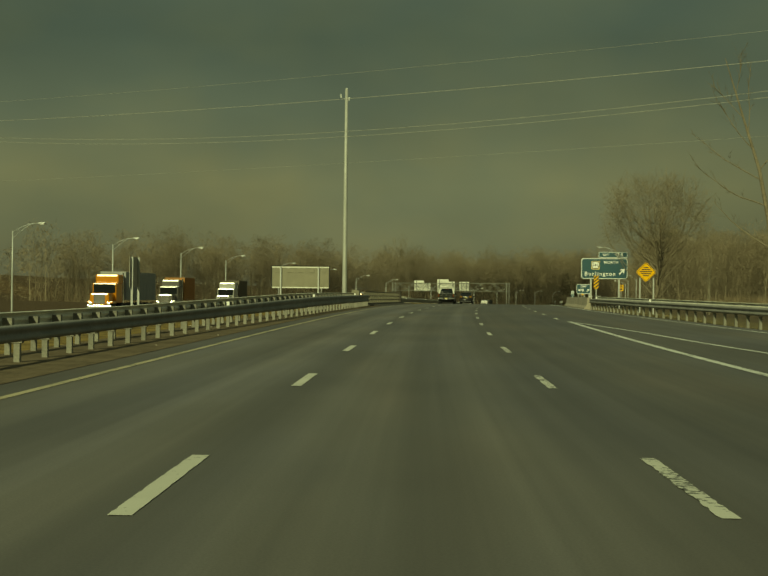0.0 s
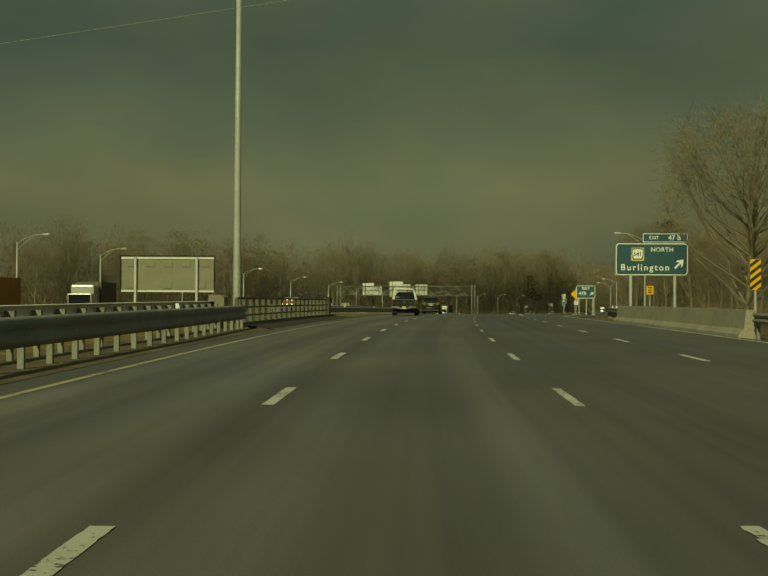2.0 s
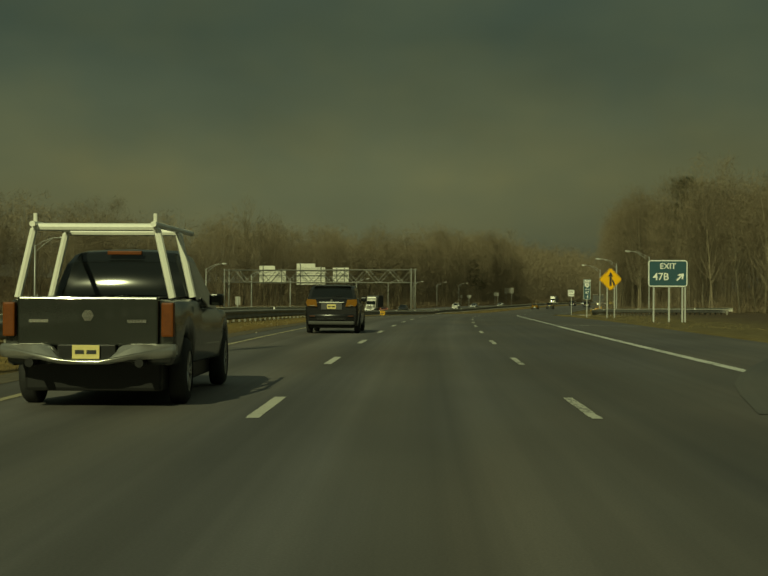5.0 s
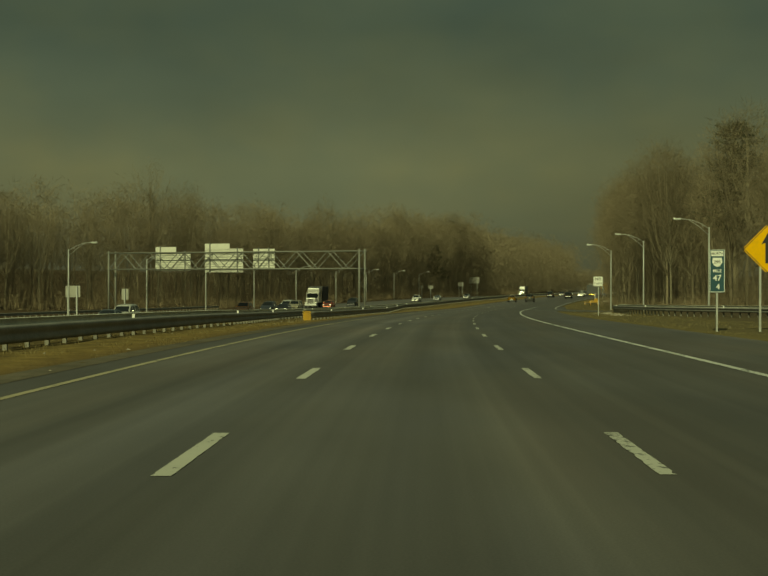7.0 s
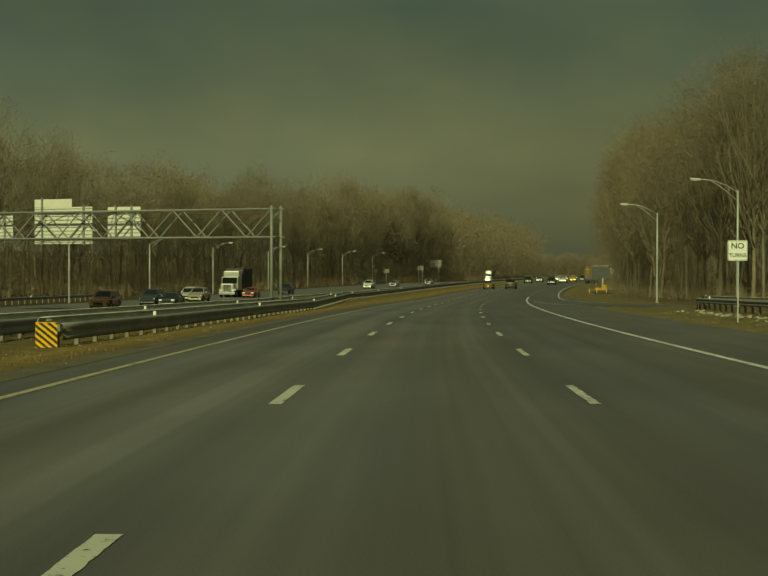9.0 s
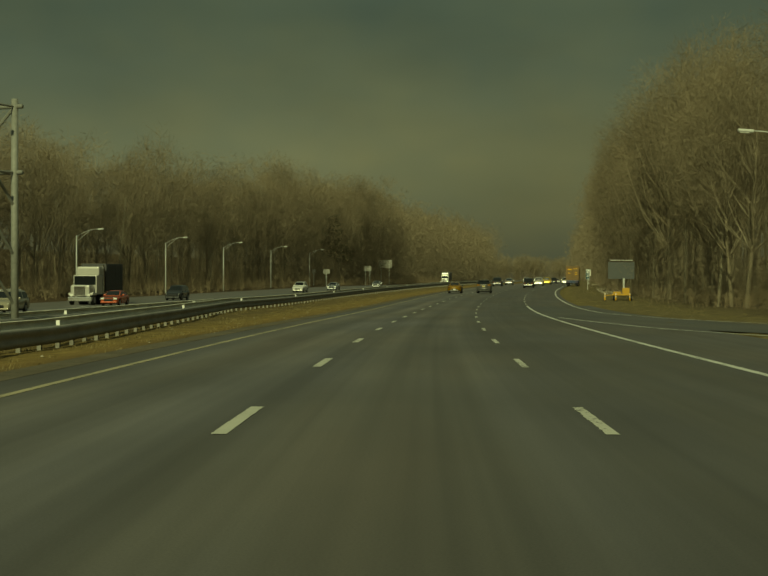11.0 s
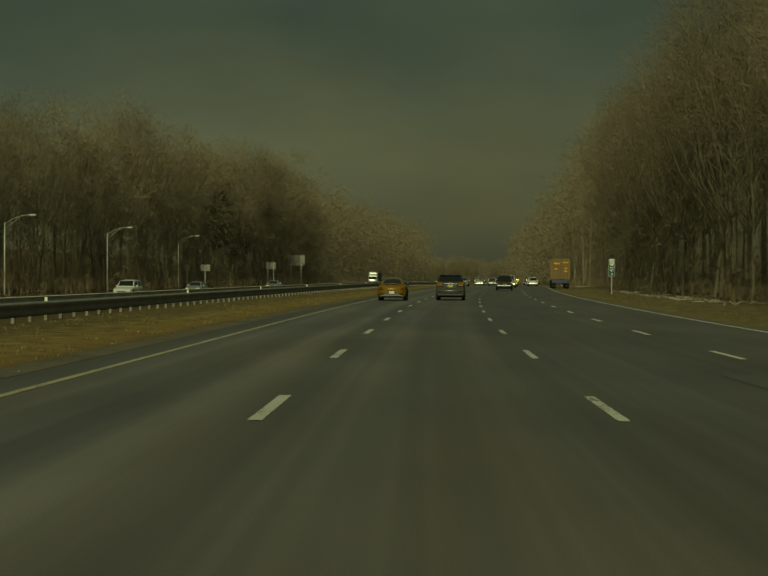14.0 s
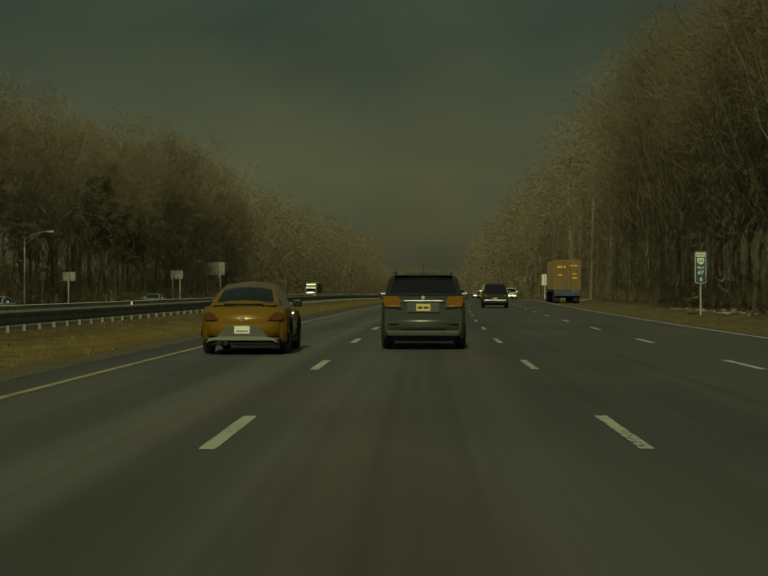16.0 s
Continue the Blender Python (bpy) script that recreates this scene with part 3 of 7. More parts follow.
def smooth_path(table, step=1.5):
    """Points along a bend through (s, lat) rows, rounded."""
    pts = [Vector(p) for p in table]
    out = []
    for i in range(len(pts) - 1):
        p0, p1, p2, p3 = pts[max(i - 1, 0)], pts[i], pts[i + 1], pts[min(i + 2, len(pts) - 1)]
        n = max(2, int((p2 - p1).length / step))
        for k in range(n):
            t = k / n
            out.append(tuple(0.5 * ((2 * p1) + (p2 - p0) * t + (2 * p0 - 5 * p1 + 4 * p2 - p3) * t * t + (3 * p1 - p0 - 3 * p2 + p3) * t ** 3)))
    out.append(tuple(pts[-1]))
    return out


ground = ground_sheet()
road = ribbon("road", [(-190, -6.2, 13.5), (40, -6.2, 13.2), (80, -6.2, 11.2), (108, -6.2, 10.2), (190, -6.2, 9.9), (1000, -6.2, 9.9), (1600, -6.2, 9.9)], M_ROAD,
              "worn grey asphalt motorway with lane markings", "road")
ribbon("far_road", [(-190, -44.3, -21.5), (1600, -44.3, -21.5)], M_OPPOSITE, "pale grey asphalt of the opposite carriageway", "road", step=6.0, level=far_level)


def turning_road(name, table, width, label):
    """A ramp that swings away from the road: a sheet along a rounded line of (s, lat)."""
    line = [place(s, lat, 0.006) for s, lat in smooth_path(table, 2.0)]
    verts, uv, faces, run = [], [], [], 0.0
    for i, c in enumerate(line):
        d = line[min(i + 1, len(line) - 1)] - line[max(i - 1, 0)]
        n = Vector((d.y, -d.x, 0)).normalized()
        run += d.length / 2
        for j in range(5):
            o = (j / 4 - 0.5) * width
            verts.append(c + n * o)
            uv.append((o, run))
    for i in range(len(line) - 1):
        for j in range(4):
            faces.append((i * 5 + j, i * 5 + j + 1, (i + 1) * 5 + j + 1, (i + 1) * 5 + j))
    return tagged(raw(name, verts, faces, M_RAMP, uv=uv, smooth=True), label, "road", kind="structure")


turning_road("exit_ramp", [(180, 7.3), (188, 8.8), (200, 13.0), (210, 20.0), (216, 30.0), (219, 44.0), (220, 70.0)], 7.0, "dark asphalt exit ramp that swings away from the motorway")
turning_road("entry_ramp", [(388, 60.0), (390, 40.0), (397, 25.0), (409, 15.5), (426, 10.2), (446, 8.2), (480, 7.6)], 6.4, "dark asphalt entry ramp that curves in to the motorway")

ribbon("dirt_verge", [(-190, -9.2, -5.85), (121, -9.2, -5.85)], M_DIRT, "dark gravelly dirt strip under the median rail", "verge", up=0.008)
ribbon("shoulder_edge", [(163, -6.7, -6.0), (300, -6.6, -5.95), (420, -6.7, -6.0), (1000, -6.7, -5.95)], M_DUSTY, "dusty crumbling edge of the asphalt shoulder", "verge", up=0.006)
# lane lines
n_first, n_last = -4, 72


def ragged_dash(s0, lat, width, coat, bite, seed):
    """One painted dash with worn, uneven edges."""
    r = random.Random(seed)
    verts, n = [], 30
    for i in range(n + 1):
        lo, hi = bite * r.random() ** 3, bite * (r.random() ** 2 if r.random() < 0.5 else 0.1)
        s = s0 + DASH * i / n + (r.uniform(-0.05, 0.05) if i in (0, n) else 0.0)
        verts += [place(s, lat - width / 2 + lo, 0.006), place(s, lat + width / 2 - hi, 0.006)]
    return raw("lane_dash", verts, [(2 * i, 2 * i + 1, 2 * i + 3, 2 * i + 2) for i in range(n)], coat, road)


for lat, shift_s, coat, width, bite in ((LEFT_LINE, 0.0, M_WHITE, 0.155, 0.010), (RIGHT_LINE, 0.18, M_FLAKED, 0.135, 0.024)):
    for k in range(n_first, n_last):
        ragged_dash(DASH0 + shift_s + k * PERIOD, lat, width, coat, bite, 1000 + k if lat < 0 else k)
for k in range(n_first, n_last):
    a = DASH0 + 0.3 + k * PERIOD
    if 66 < a < 180 or a > 481:
        strip("lane_dash", [(a, THIRD_LINE), (a + DASH / 2, THIRD_LINE), (a + DASH, THIRD_LINE)], 0.15, M_WHITE, road)


def along(a, b, lat, step=3.0):
    n = max(1, int((b - a) / step))
    return [(a + (b - a) * i / n, lat) for i in range(n + 1)]


strip("yellow_edge_line", along(-150, 1200, EDGE_LEFT), 0.14, M_YELLOW, road)
strip("white_edge_line", along(-150, 66, THIRD_LINE + 0.2), 0.20, M_EDGE, road)
strip("white_gore_line", smooth_path([(-60, 14.0), (0, 10.6), (35, 8.05), (52, 7.15), (64, 6.1)]), 0.15, M_EDGE, road)
strip("white_edge_line", smooth_path([(-60, 15.5), (30, 12.9), (52, 11.7), (93, 10.0), (122, 9.65), (150, 9.4), (178, 9.0), (186, 9.3)]), 0.14, M_EDGE, road)
strip("white_gore_line", smooth_path([(181, 5.8), (195, 5.75), (215, 5.72), (230, 5.7)]), 0.24, M_EDGE, road)
strip("white_gore_line", smooth_path([(181, 5.9), (184.5, 6.3), (190, 7.6), (197, 10.0), (204, 13.8), (208, 19), (211, 27), (213, 44)], 0.8), 0.24, M_EDGE, road, up=0.012)
strip("white_edge_line", smooth_path([(176, 9.1), (183, 9.0), (188, 9.6), (187, 11.2), (182, 12.6)], 0.8), 0.16, M_EDGE, road, up=0.012)
strip("white_edge_line", along(230, 478, THIRD_LINE - 0.04), 0.17, M_EDGE, road)
strip("white_gore_line", smooth_path([(234, 5.9), (233.6, 7.2), (233.0, 9.6)], 0.8), 0.15, M_EDGE, road)
strip("white_gore_line", smooth_path([(382, 60), (384, 38), (389, 24), (399, 13.8), (412, 9.2), (424, 7.4), (437, 6.2)]), 0.16, M_EDGE, road, up=0.012)
strip("white_edge_line", smooth_path([(398, 60), (400, 38), (407, 25.5), (418, 17.5), (432, 12.6), (447, 10.2), (462, 9.5), (500, 9.35), (700, 9.35), (1200, 9.35)], 3), 0.15, M_EDGE, road, up=0.012)

# ---- guard rails ----
def w_beam(bm, line, side, top, deep=None):
    """A corrugated steel beam along a line of (s, lat, base); side +1 faces the right."""
    prof = [(-0.035, -0.012), (0.0, 0.0), (0.055, -0.03), (0.075, -0.075), (0.02, -0.125), (0.0, -0.155), (0.02, -0.185), (0.075, -0.235), (0.055, -0.28), (0.0, -0.31)]
    rings = []
    for s, lat, base in line:
        up = top(s) if callable(top) else top
        k = deep(s) if deep else 1.0
        rings.append([bm.verts.new(place(s, lat + side * (0.10 + d), base + up + z * k)) for d, z in prof])
    for a, b in zip(rings, rings[1:]):
        for k in range(len(prof) - 1):
            bm.faces.new((a[k], a[k + 1], b[k + 1], b[k]))


def guard_rail(label, table, top=0.70, double=True, spacing=1.905, group="guard rails", base_of=None, sides=(1, -1), deep=None, gap=0.35):
    lat_of = bends(table)
    s0, s1 = table[0][0], table[-1][0]
    base_of = base_of or (lambda s: 0.0)
    line = [(s, lat_of(s), base_of(s)) for s in list(np.arange(s0, s1, spacing)) + [s1]]
    t = thing("guard_rail", Matrix.Identity(4), label, "guard rail", group)
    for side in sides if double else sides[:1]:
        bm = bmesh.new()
        # the back beam's pale tone imitates light that the sun doesn't give it
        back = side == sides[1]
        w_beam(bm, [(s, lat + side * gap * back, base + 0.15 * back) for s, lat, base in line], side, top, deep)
        ob = part("beam", bm, M_LITPALE if back else M_RAIL, t, smooth=True)
        md = ob.modifiers.new("thick", "SOLIDIFY")
        md.thickness = 0.006
    bm = bmesh.new()
    h = 0.66
    box(bm, -0.055, 0.055, -0.06, 0.06, -0.35, h)
    box(bm, -0.10, 0.10, -0.075, 0.075, h - 0.30, h + 0.01)
    me = bpy.data.meshes.new("post")
    bm.to_mesh(me)
    bm.free()
    me.materials.append(M_POST)
    bm = bmesh.new()
    box(bm, -0.05, 0.05, -0.01, 0.01, 0.0, 0.16, 0.004)
    dot = bpy.data.meshes.new("reflector")
    bm.to_mesh(dot)
    bm.free()
    dot.materials.append(M_SIGNWHITE)
    for s, lat, base in line[6::14]:
        link_piece("reflector", dot, stand(s, lat, base + (top(s) if callable(top) else top) - 0.03), t)
    for s, lat, base in line:
        up = top(s) if callable(top) else top
        link_piece("post", me, stand(s, lat, base + up - 0.70), t)
        if double and gap > 0.6:
            link_piece("post", me, stand(s + 0.9, lat + sides[1] * gap, base + up - 0.62), t)
    return t


median_top = bends([(-60, 0.68), (40, 0.70), (75, 0.90), (121, 0.90)])
guard_rail("galvanised double-sided guard rail in the median before the bridge", [(-40, -7.5), (40, -7.3), (72, -6.7), (105, -6.75), (121.5, -7.3)], median_top, deep=bends([(40, 1.0), (72, 1.65), (122, 1.75)]), gap=1.0)
guard_rail("galvanised guard rail in the grass median after the bridge", [(163, -11.2), (200, -10.6), (270, -10.2), (305, -10.4), (340, -12.8), (450, -13.6)], 0.65, base_of=rail_base, deep=lambda s: 1.5)
guard_rail("galvanised guard rail that begins behind a striped marker", [(335.5, -9.9), (350, -9.5), (400, -9.8), (425, -11.2), (450, -12.9), (600, -13.6), (800, -13.6)], 0.67, base_of=rail_base, deep=lambda s: 1.5)
guard_rail("galvanised guard rail beside the entry lane and bridge", [(-10, 17.0), (30, 14.6), (52, 13.3), (85, 11.2), (112, 10.5)], 0.80, sides=(-1, 1))
guard_rail("galvanised guard rail past the bridge wall", [(150.5, 10.6), (165, 11.4), (180, 12.2), (192, 13.6)], 0.74, sides=(-1, 1))
guard_rail("galvanised guard rail beside the verge at the woods", [(296, 24.0), (325, 20.5), (352, 17.0), (372, 16.0), (392, 15.8), (404, 17.6)], 0.72, sides=(-1, 1))
guard_rail("galvanised guard rail along the opposite carriageway", [(300, -20.2), (420, -20.0), (520, -19.5)], 0.72, base_of=far_level, sides=(-1, 1))
guard_rail("low galvanised guard rail on the outer side of the opposite carriageway", [(250, -45.4), (360, -45.6), (470, -46.6)], 0.72, base_of=lambda s: far_level(s) + 0.1, sides=(1, -1), double=False)
# ---- bridge ----
def bridge_fence():
    """The median side of the bridge: a dark concrete kerb wall that carries a rusty open rail with flat posts."""
    t = thing("bridge_railing", Matrix.Identity(4), "rusty brown open bridge railing on a dark stained concrete kerb", "bridge railing")
    bm = bmesh.new()
    prof = [(-6.3, -0.05), (-6.34, 0.035), (-6.9, 0.06), (-7.28, 0.07), (-7.33, 0.20), (-8.1, 0.22), (-8.15, -0.4)]
    rings = [[bm.verts.new(place(s, lat, z)) for lat, z in prof] for s in np.arange(121.5, 162.6, 1.0)]
    for a, b in zip(rings, rings[1:]):
        for k in range(len(prof) - 1):
            bm.faces.new((a[k], b[k], b[k + 1], a[k + 1]))
    bm.faces.new(rings[0])
    bm.faces.new(rings[-1][::-1])
    part("kerb", bm, M_DARKCON, t, "dark stained concrete kerb")
    # dark ragged strip at the kerb foot: the railing's shade, put into the colour
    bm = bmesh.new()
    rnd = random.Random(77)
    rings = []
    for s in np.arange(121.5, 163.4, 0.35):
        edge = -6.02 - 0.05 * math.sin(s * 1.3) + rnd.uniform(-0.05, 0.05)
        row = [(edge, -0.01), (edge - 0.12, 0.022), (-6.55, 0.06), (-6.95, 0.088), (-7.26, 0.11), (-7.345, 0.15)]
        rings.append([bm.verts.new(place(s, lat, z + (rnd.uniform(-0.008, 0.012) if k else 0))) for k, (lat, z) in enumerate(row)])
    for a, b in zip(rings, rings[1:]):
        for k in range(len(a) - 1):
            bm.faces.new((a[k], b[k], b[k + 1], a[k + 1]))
    part("shade_strip", bm, material("dark_railing_shade", (0.034, 0.028, 0.019), 0.95, 0, 0.5, 2.0, 60, bump=0.5), t, "dark strip along the kerb, coloured as the railing's shade", smooth=True)
    bm = bmesh.new()
    box(bm, -0.06, 0.075, -0.06, 0.06, 0.0, 0.98, 0.008)
    box(bm, 0.078, 0.095, -0.075, 0.075, 0.0, 0.98, 0.004)
    me = bpy.data.meshes.new("post")
    bm.to_mesh(me)
    bm.free()
    me.materials.append(M_RAILPOST)
    for s in np.arange(122.6, 160.2, 2.02):
        link_piece("post", me, stand(s, -7.68, 0.19), t)
    for up, r in ((0.49, 0.042), (0.82, 0.042), (1.17, 0.052)):
        bm = bmesh.new()
        pts = [place(s, -7.55, up) for s in np.arange(121.8, 160.6, 2.0)]
        pipe(bm, pts, r, 6)
        part("rail", bm, M_RUST, t)
    bm = bmesh.new()
    box(bm, -0.22, 0.22, -0.45, 0.45, -0.3, 1.34, 0.03)
    link = part("end_block", bm, M_DARKCON, t, "dark concrete end block")
    link.matrix_basis = stand(161.4, -7.75)
    bm = bmesh.new()
    plate(bm, [(-0.36, -0.3), (0.34, -0.3), (0.34, 1.22), (0.12, 1.30), (-0.26, 1.30)], -0.5, 0.5)
    link = part("end_block", bm, M_DULLBACK, t, "slanted tan end block")
    link.matrix_basis = stand(121.8, -8.3)
    # pale dashes painted as the sun that falls through the railing's gaps
    for k in range(16):
        a = 124.0 + k * 2.3
        strip("sun_dash", [(a, -6.62), (a + 0.5, -6.62), (a + 1.0, -6.62)], 0.05, M_SUNDASH, t, up=0.085)
    # far parapet seen through the railing; its pale colour stands in for sunlight
    t2 = thing("far_parapet", Matrix.Identity(4), "concrete parapet on the other side of the bridge gap, coloured as if sunlit", "parapet")
    bm = bmesh.new()
    prof = [(-9.6, -5.0), (-9.6, 0.36), (-9.9, 0.36), (-9.95, -5.0)]
    rings = [[bm.verts.new(place(s, lat, z)) for lat, z in prof] for s in np.arange(123, 163.1, 2.0)]
    for a, b in zip(rings, rings[1:]):
        for k in range(3):
            bm.faces.new((a[k], b[k], b[k + 1], a[k + 1]))
    part("wall", bm, M_LITPALE, t2)


bridge_fence()


def bridge_wall():
    t = thing("bridge_parapet", Matrix.Identity(4), "solid tan concrete bridge parapet beside the slip lane", "parapet")
    bm = bmesh.new()
    prof = [(9.95, -0.3), (10.0, 0.10), (10.16, 0.28), (10.24, 0.90), (10.54, 0.90), (10.6, -0.6)]
    rings = [[bm.verts.new(place(s, lat, z)) for lat, z in prof] for s in list(np.arange(112.5, 150.0, 1.5)) + [150.5]]
    for a, b in zip(rings, rings[1:]):
        for k in range(len(prof) - 1):
            bm.faces.new((a[k], a[k + 1], b[k + 1], b[k]))
    bm.faces.new(rings[0][::-1])
    bm.faces.new(rings[-1])
    part("wall", bm, M_CONCRETE, t)


bridge_wall()


# ---- street lamps ----
def lamp_model(reach):
    """A tapered pole with a trussed arm towards +x or -x and a flat cobra head."""
    t = thing("street_lamp", Matrix.Identity(4), "grey steel street lamp with a trussed arm and flat head", "street lamp", "street lamps")
    bm = bmesh.new()
    pipe(bm, [(0, 0, -0.5), (0, 0, 0.25), (0, 0, 4.0), (0, 0, 8.0)], [0.11, 0.105, 0.085, 0.062], 10)
    part("pole", bm, M_POLE, t, smooth=True)
    bm = bmesh.new()
    box(bm, -0.18, 0.18, -0.18, 0.18, -0.3, 0.06, 0.01)
    part("base", bm, M_CONCRETE, t)
    bm = bmesh.new()
    k = 1 if reach > 0 else -1
    a = abs(reach)
    up = [(0, 0, 7.85), (k * 0.30 * a, 0, 8.35), (k * 0.62 * a, 0, 8.66), (k * 0.82 * a, 0, 8.74), (k * a, 0, 8.76)]
    dn = [(0, 0, 7.25), (k * 0.30 * a, 0, 7.95), (k * 0.55 * a, 0, 8.42), (k * 0.70 * a, 0, 8.66)]
    pipe(bm, up, 0.032, 6)
    pipe(bm, dn, 0.026, 6)
    tube(bm, (k * 0.22 * a, 0, 8.22), (k * 0.26 * a, 0, 7.86), 0.016, sides=5)
    tube(bm, (k * 0.45 * a, 0, 8.50), (k * 0.47 * a, 0, 8.27), 0.016, sides=5)
    part("arm", bm, M_POLE, t, smooth=True)
    bm = bmesh.new()
    box(bm, -0.36, 0.36, -0.15, 0.15, -0.07, 0.07, 0.045, m=pose(k * (a + 0.3), 0, 8.77, 0, -4 * k, 0))
    head = part("lamp_head", bm, M_POLE, t)
    bm = bmesh.new()
    box(bm, -0.22, 0.22, -0.11, 0.11, -0.11, -0.072, 0.02, m=pose(k * (a + 0.36), 0, 8.77, 0, -4 * k, 0))
    part("lens", bm, M_LAMP, head, "clear glass lens")
    return t


lamp_r = lamp_model(-2.6)
lamp_l = lamp_model(2.6)
first = True
for s, lat, up in ((224, 19.0, 0.0), (367, 22.9, 0.0), (400, 19.6, 0.1), (430, 17.2, 0.05)):
    m = stand(s, lat, up)
    if first:
        lamp_r.matrix_basis, first = m, False
    else:
        copy_thing(lamp_r, m)
first = True
for s, lat in ((104, -44), (140.5, -44), (175, -44), (205.5, -43.4), (238, -44.7), (273, -43.5), (308, -42.5), (352, -43.9), (388, -43.8), (424, -45), (458, -45.5), (492, -45.8), (527, -45.9),
               (566.5, -46), (602, -46.2), (640, -46.5), (678, -46.5)):
    m = stand(s, lat, -1.2)
    if first:
        lamp_l.matrix_basis, first = m, False
    else:
        copy_thing(lamp_l, m)


# ---- signs ----
def sign_post(bm, x, z0, z1, r=0.05):
    box(bm, x - r, x + r, 0.02, 0.02 + 2 * r, z0, z1)


def posts(t, xs, z0, z1, r=0.05, mat=None):
    for x in xs:
        bm = bmesh.new()
        sign_post(bm, x, z0, z1, r)
        part("post", bm, mat or M_POLE, t)


def panel(t, x0, x1, z0, z1, mat, border=None, r=0.12, name="panel", inset=0.05, width=0.05, back=M_ALU):
    bm = bmesh.new()
    plate(bm, rounded(x0, x1, z0, z1, r), 0.0, 0.018)
    p = part(name, bm, mat, t)
    if border:
        bm = bmesh.new()
        outer, inner = rounded(x0 + inset, x1 - inset, z0 + inset, z1 - inset, max(0.02, r - inset)), rounded(
            x0 + inset + width, x1 - inset - width, z0 + inset + width, z1 - inset - width, max(0.015, r - inset - width))
        a = [bm.verts.new((x, -0.004, z)) for x, z in outer]
        b = [bm.verts.new((x, -0.004, z)) for x, z in inner]
        for i in range(len(a)):
            j = (i + 1) % len(a)
            bm.faces.new((a[i], a[j], b[j], b[i]))
        part("border", bm, border, p, "white border line")
    return p


def bars(p, rows, mat, y=-0.006, label="plain bars of illegible writing"):
    for x0, x1, z0, z1 in rows:
        bm = bmesh.new()
        box(bm, x0, x1, y, y + 0.004, z0, z1)
        part("writing_bar", bm, mat, p)


def arrow(p, mat, x, z, size, turn):
    bm = bmesh.new()
    a = size
    pts = [(-0.075 * a, -0.5 * a), (0.075 * a, -0.5 * a), (0.075 * a, 0.12 * a), (0.30 * a, -0.10 * a), (0.30 * a, 0.10 * a), (0, 0.5 * a), (-0.30 * a, 0.10 * a), (-0.30 * a, -0.10 * a), (-0.075 * a, 0.12 * a)]
    plate(bm, pts, -0.008, -0.003)
    bmesh.ops.transform(bm, matrix=pose(x, 0, z, 0, turn, 0), verts=bm.verts)
    part("arrow", bm, mat, p)


def exit_direction_sign():
    t = thing("exit_sign", stand(179, 15.4, 0.22), "green Burlington exit sign with a white border on two posts", "road sign")
    posts(t, (-1.6, 1.75), -0.9, 3.6, 0.10)
    p = panel(t, -2.78, 2.76, 2.99, 5.50, M_GREEN, M_SIGNWHITE, 0.30, inset=0.03, width=0.07)
    words("Burlington", 0.68, M_SIGNWHITE, p, -0.52, 3.60, spread=1.28)
    words("NORTH", 0.46, M_SIGNWHITE, p, 0.78, 4.98, spread=1.1)
    arrow(p, M_SIGNWHITE, 2.08, 3.90, 0.95, 45)
    bm = bmesh.new()
    plate(bm, rounded(-1.58, -0.58, 4.12, 5.14, 0.1), -0.008, -0.003)
    part("route_shield", bm, M_PLATE, p, "square tan route shield plate")
    bm = bmesh.new()
    plate(bm, [(-1.42, 4.20), (-0.74, 4.20), (-0.60, 4.62), (-0.62, 5.06), (-1.08, 5.11), (-1.54, 5.06), (-1.56, 4.62)][::-1], -0.010, -0.008)
    part("shield_rim", bm, M_RUST, p, "dark brown shield rim")
    bm = bmesh.new()
    plate(bm, [(-1.36, 4.30), (-0.80, 4.30), (-0.68, 4.62), (-0.70, 4.98), (-1.08, 5.04), (-1.46, 4.98), (-1.48, 4.62)][::-1], -0.013, -0.009)
    part("shield_field", bm, M_SIGNWHITE, p)
    words("541", 0.46, M_SIGNBLACK, p, -1.08, 4.64, -0.016)
    tab = panel(t, -0.72, 2.74, 5.53, 6.26, M_GREEN, M_SIGNWHITE, 0.10, name="exit_tab", inset=0.03, width=0.05)
    words("EXIT", 0.36, M_SIGNWHITE, tab, 0.15, 5.89)
    words("47 B", 0.52, M_SIGNWHITE, tab, 1.72, 5.89)


exit_direction_sign()


def gore_sign():
    t = thing("exit_sign", stand(254.5, 13.82, 0.9), "small green exit 47B sign on steel posts", "road sign")
    posts(t, (-0.85, 0.08, 0.88, 1.05), -1.2, 1.3, 0.05)
    p = panel(t, -1.2, 1.2, 1.17, 2.82, M_GREEN, M_SIGNWHITE, 0.18, inset=0.02, width=0.06)
    words("EXIT", 0.48, M_SIGNWHITE, p, 0.0, 2.42)
    words("47B", 0.62, M_SIGNWHITE, p, -0.42, 1.78)
    arrow(p, M_SIGNWHITE, 0.75, 1.78, 0.62, 45)


gore_sign()


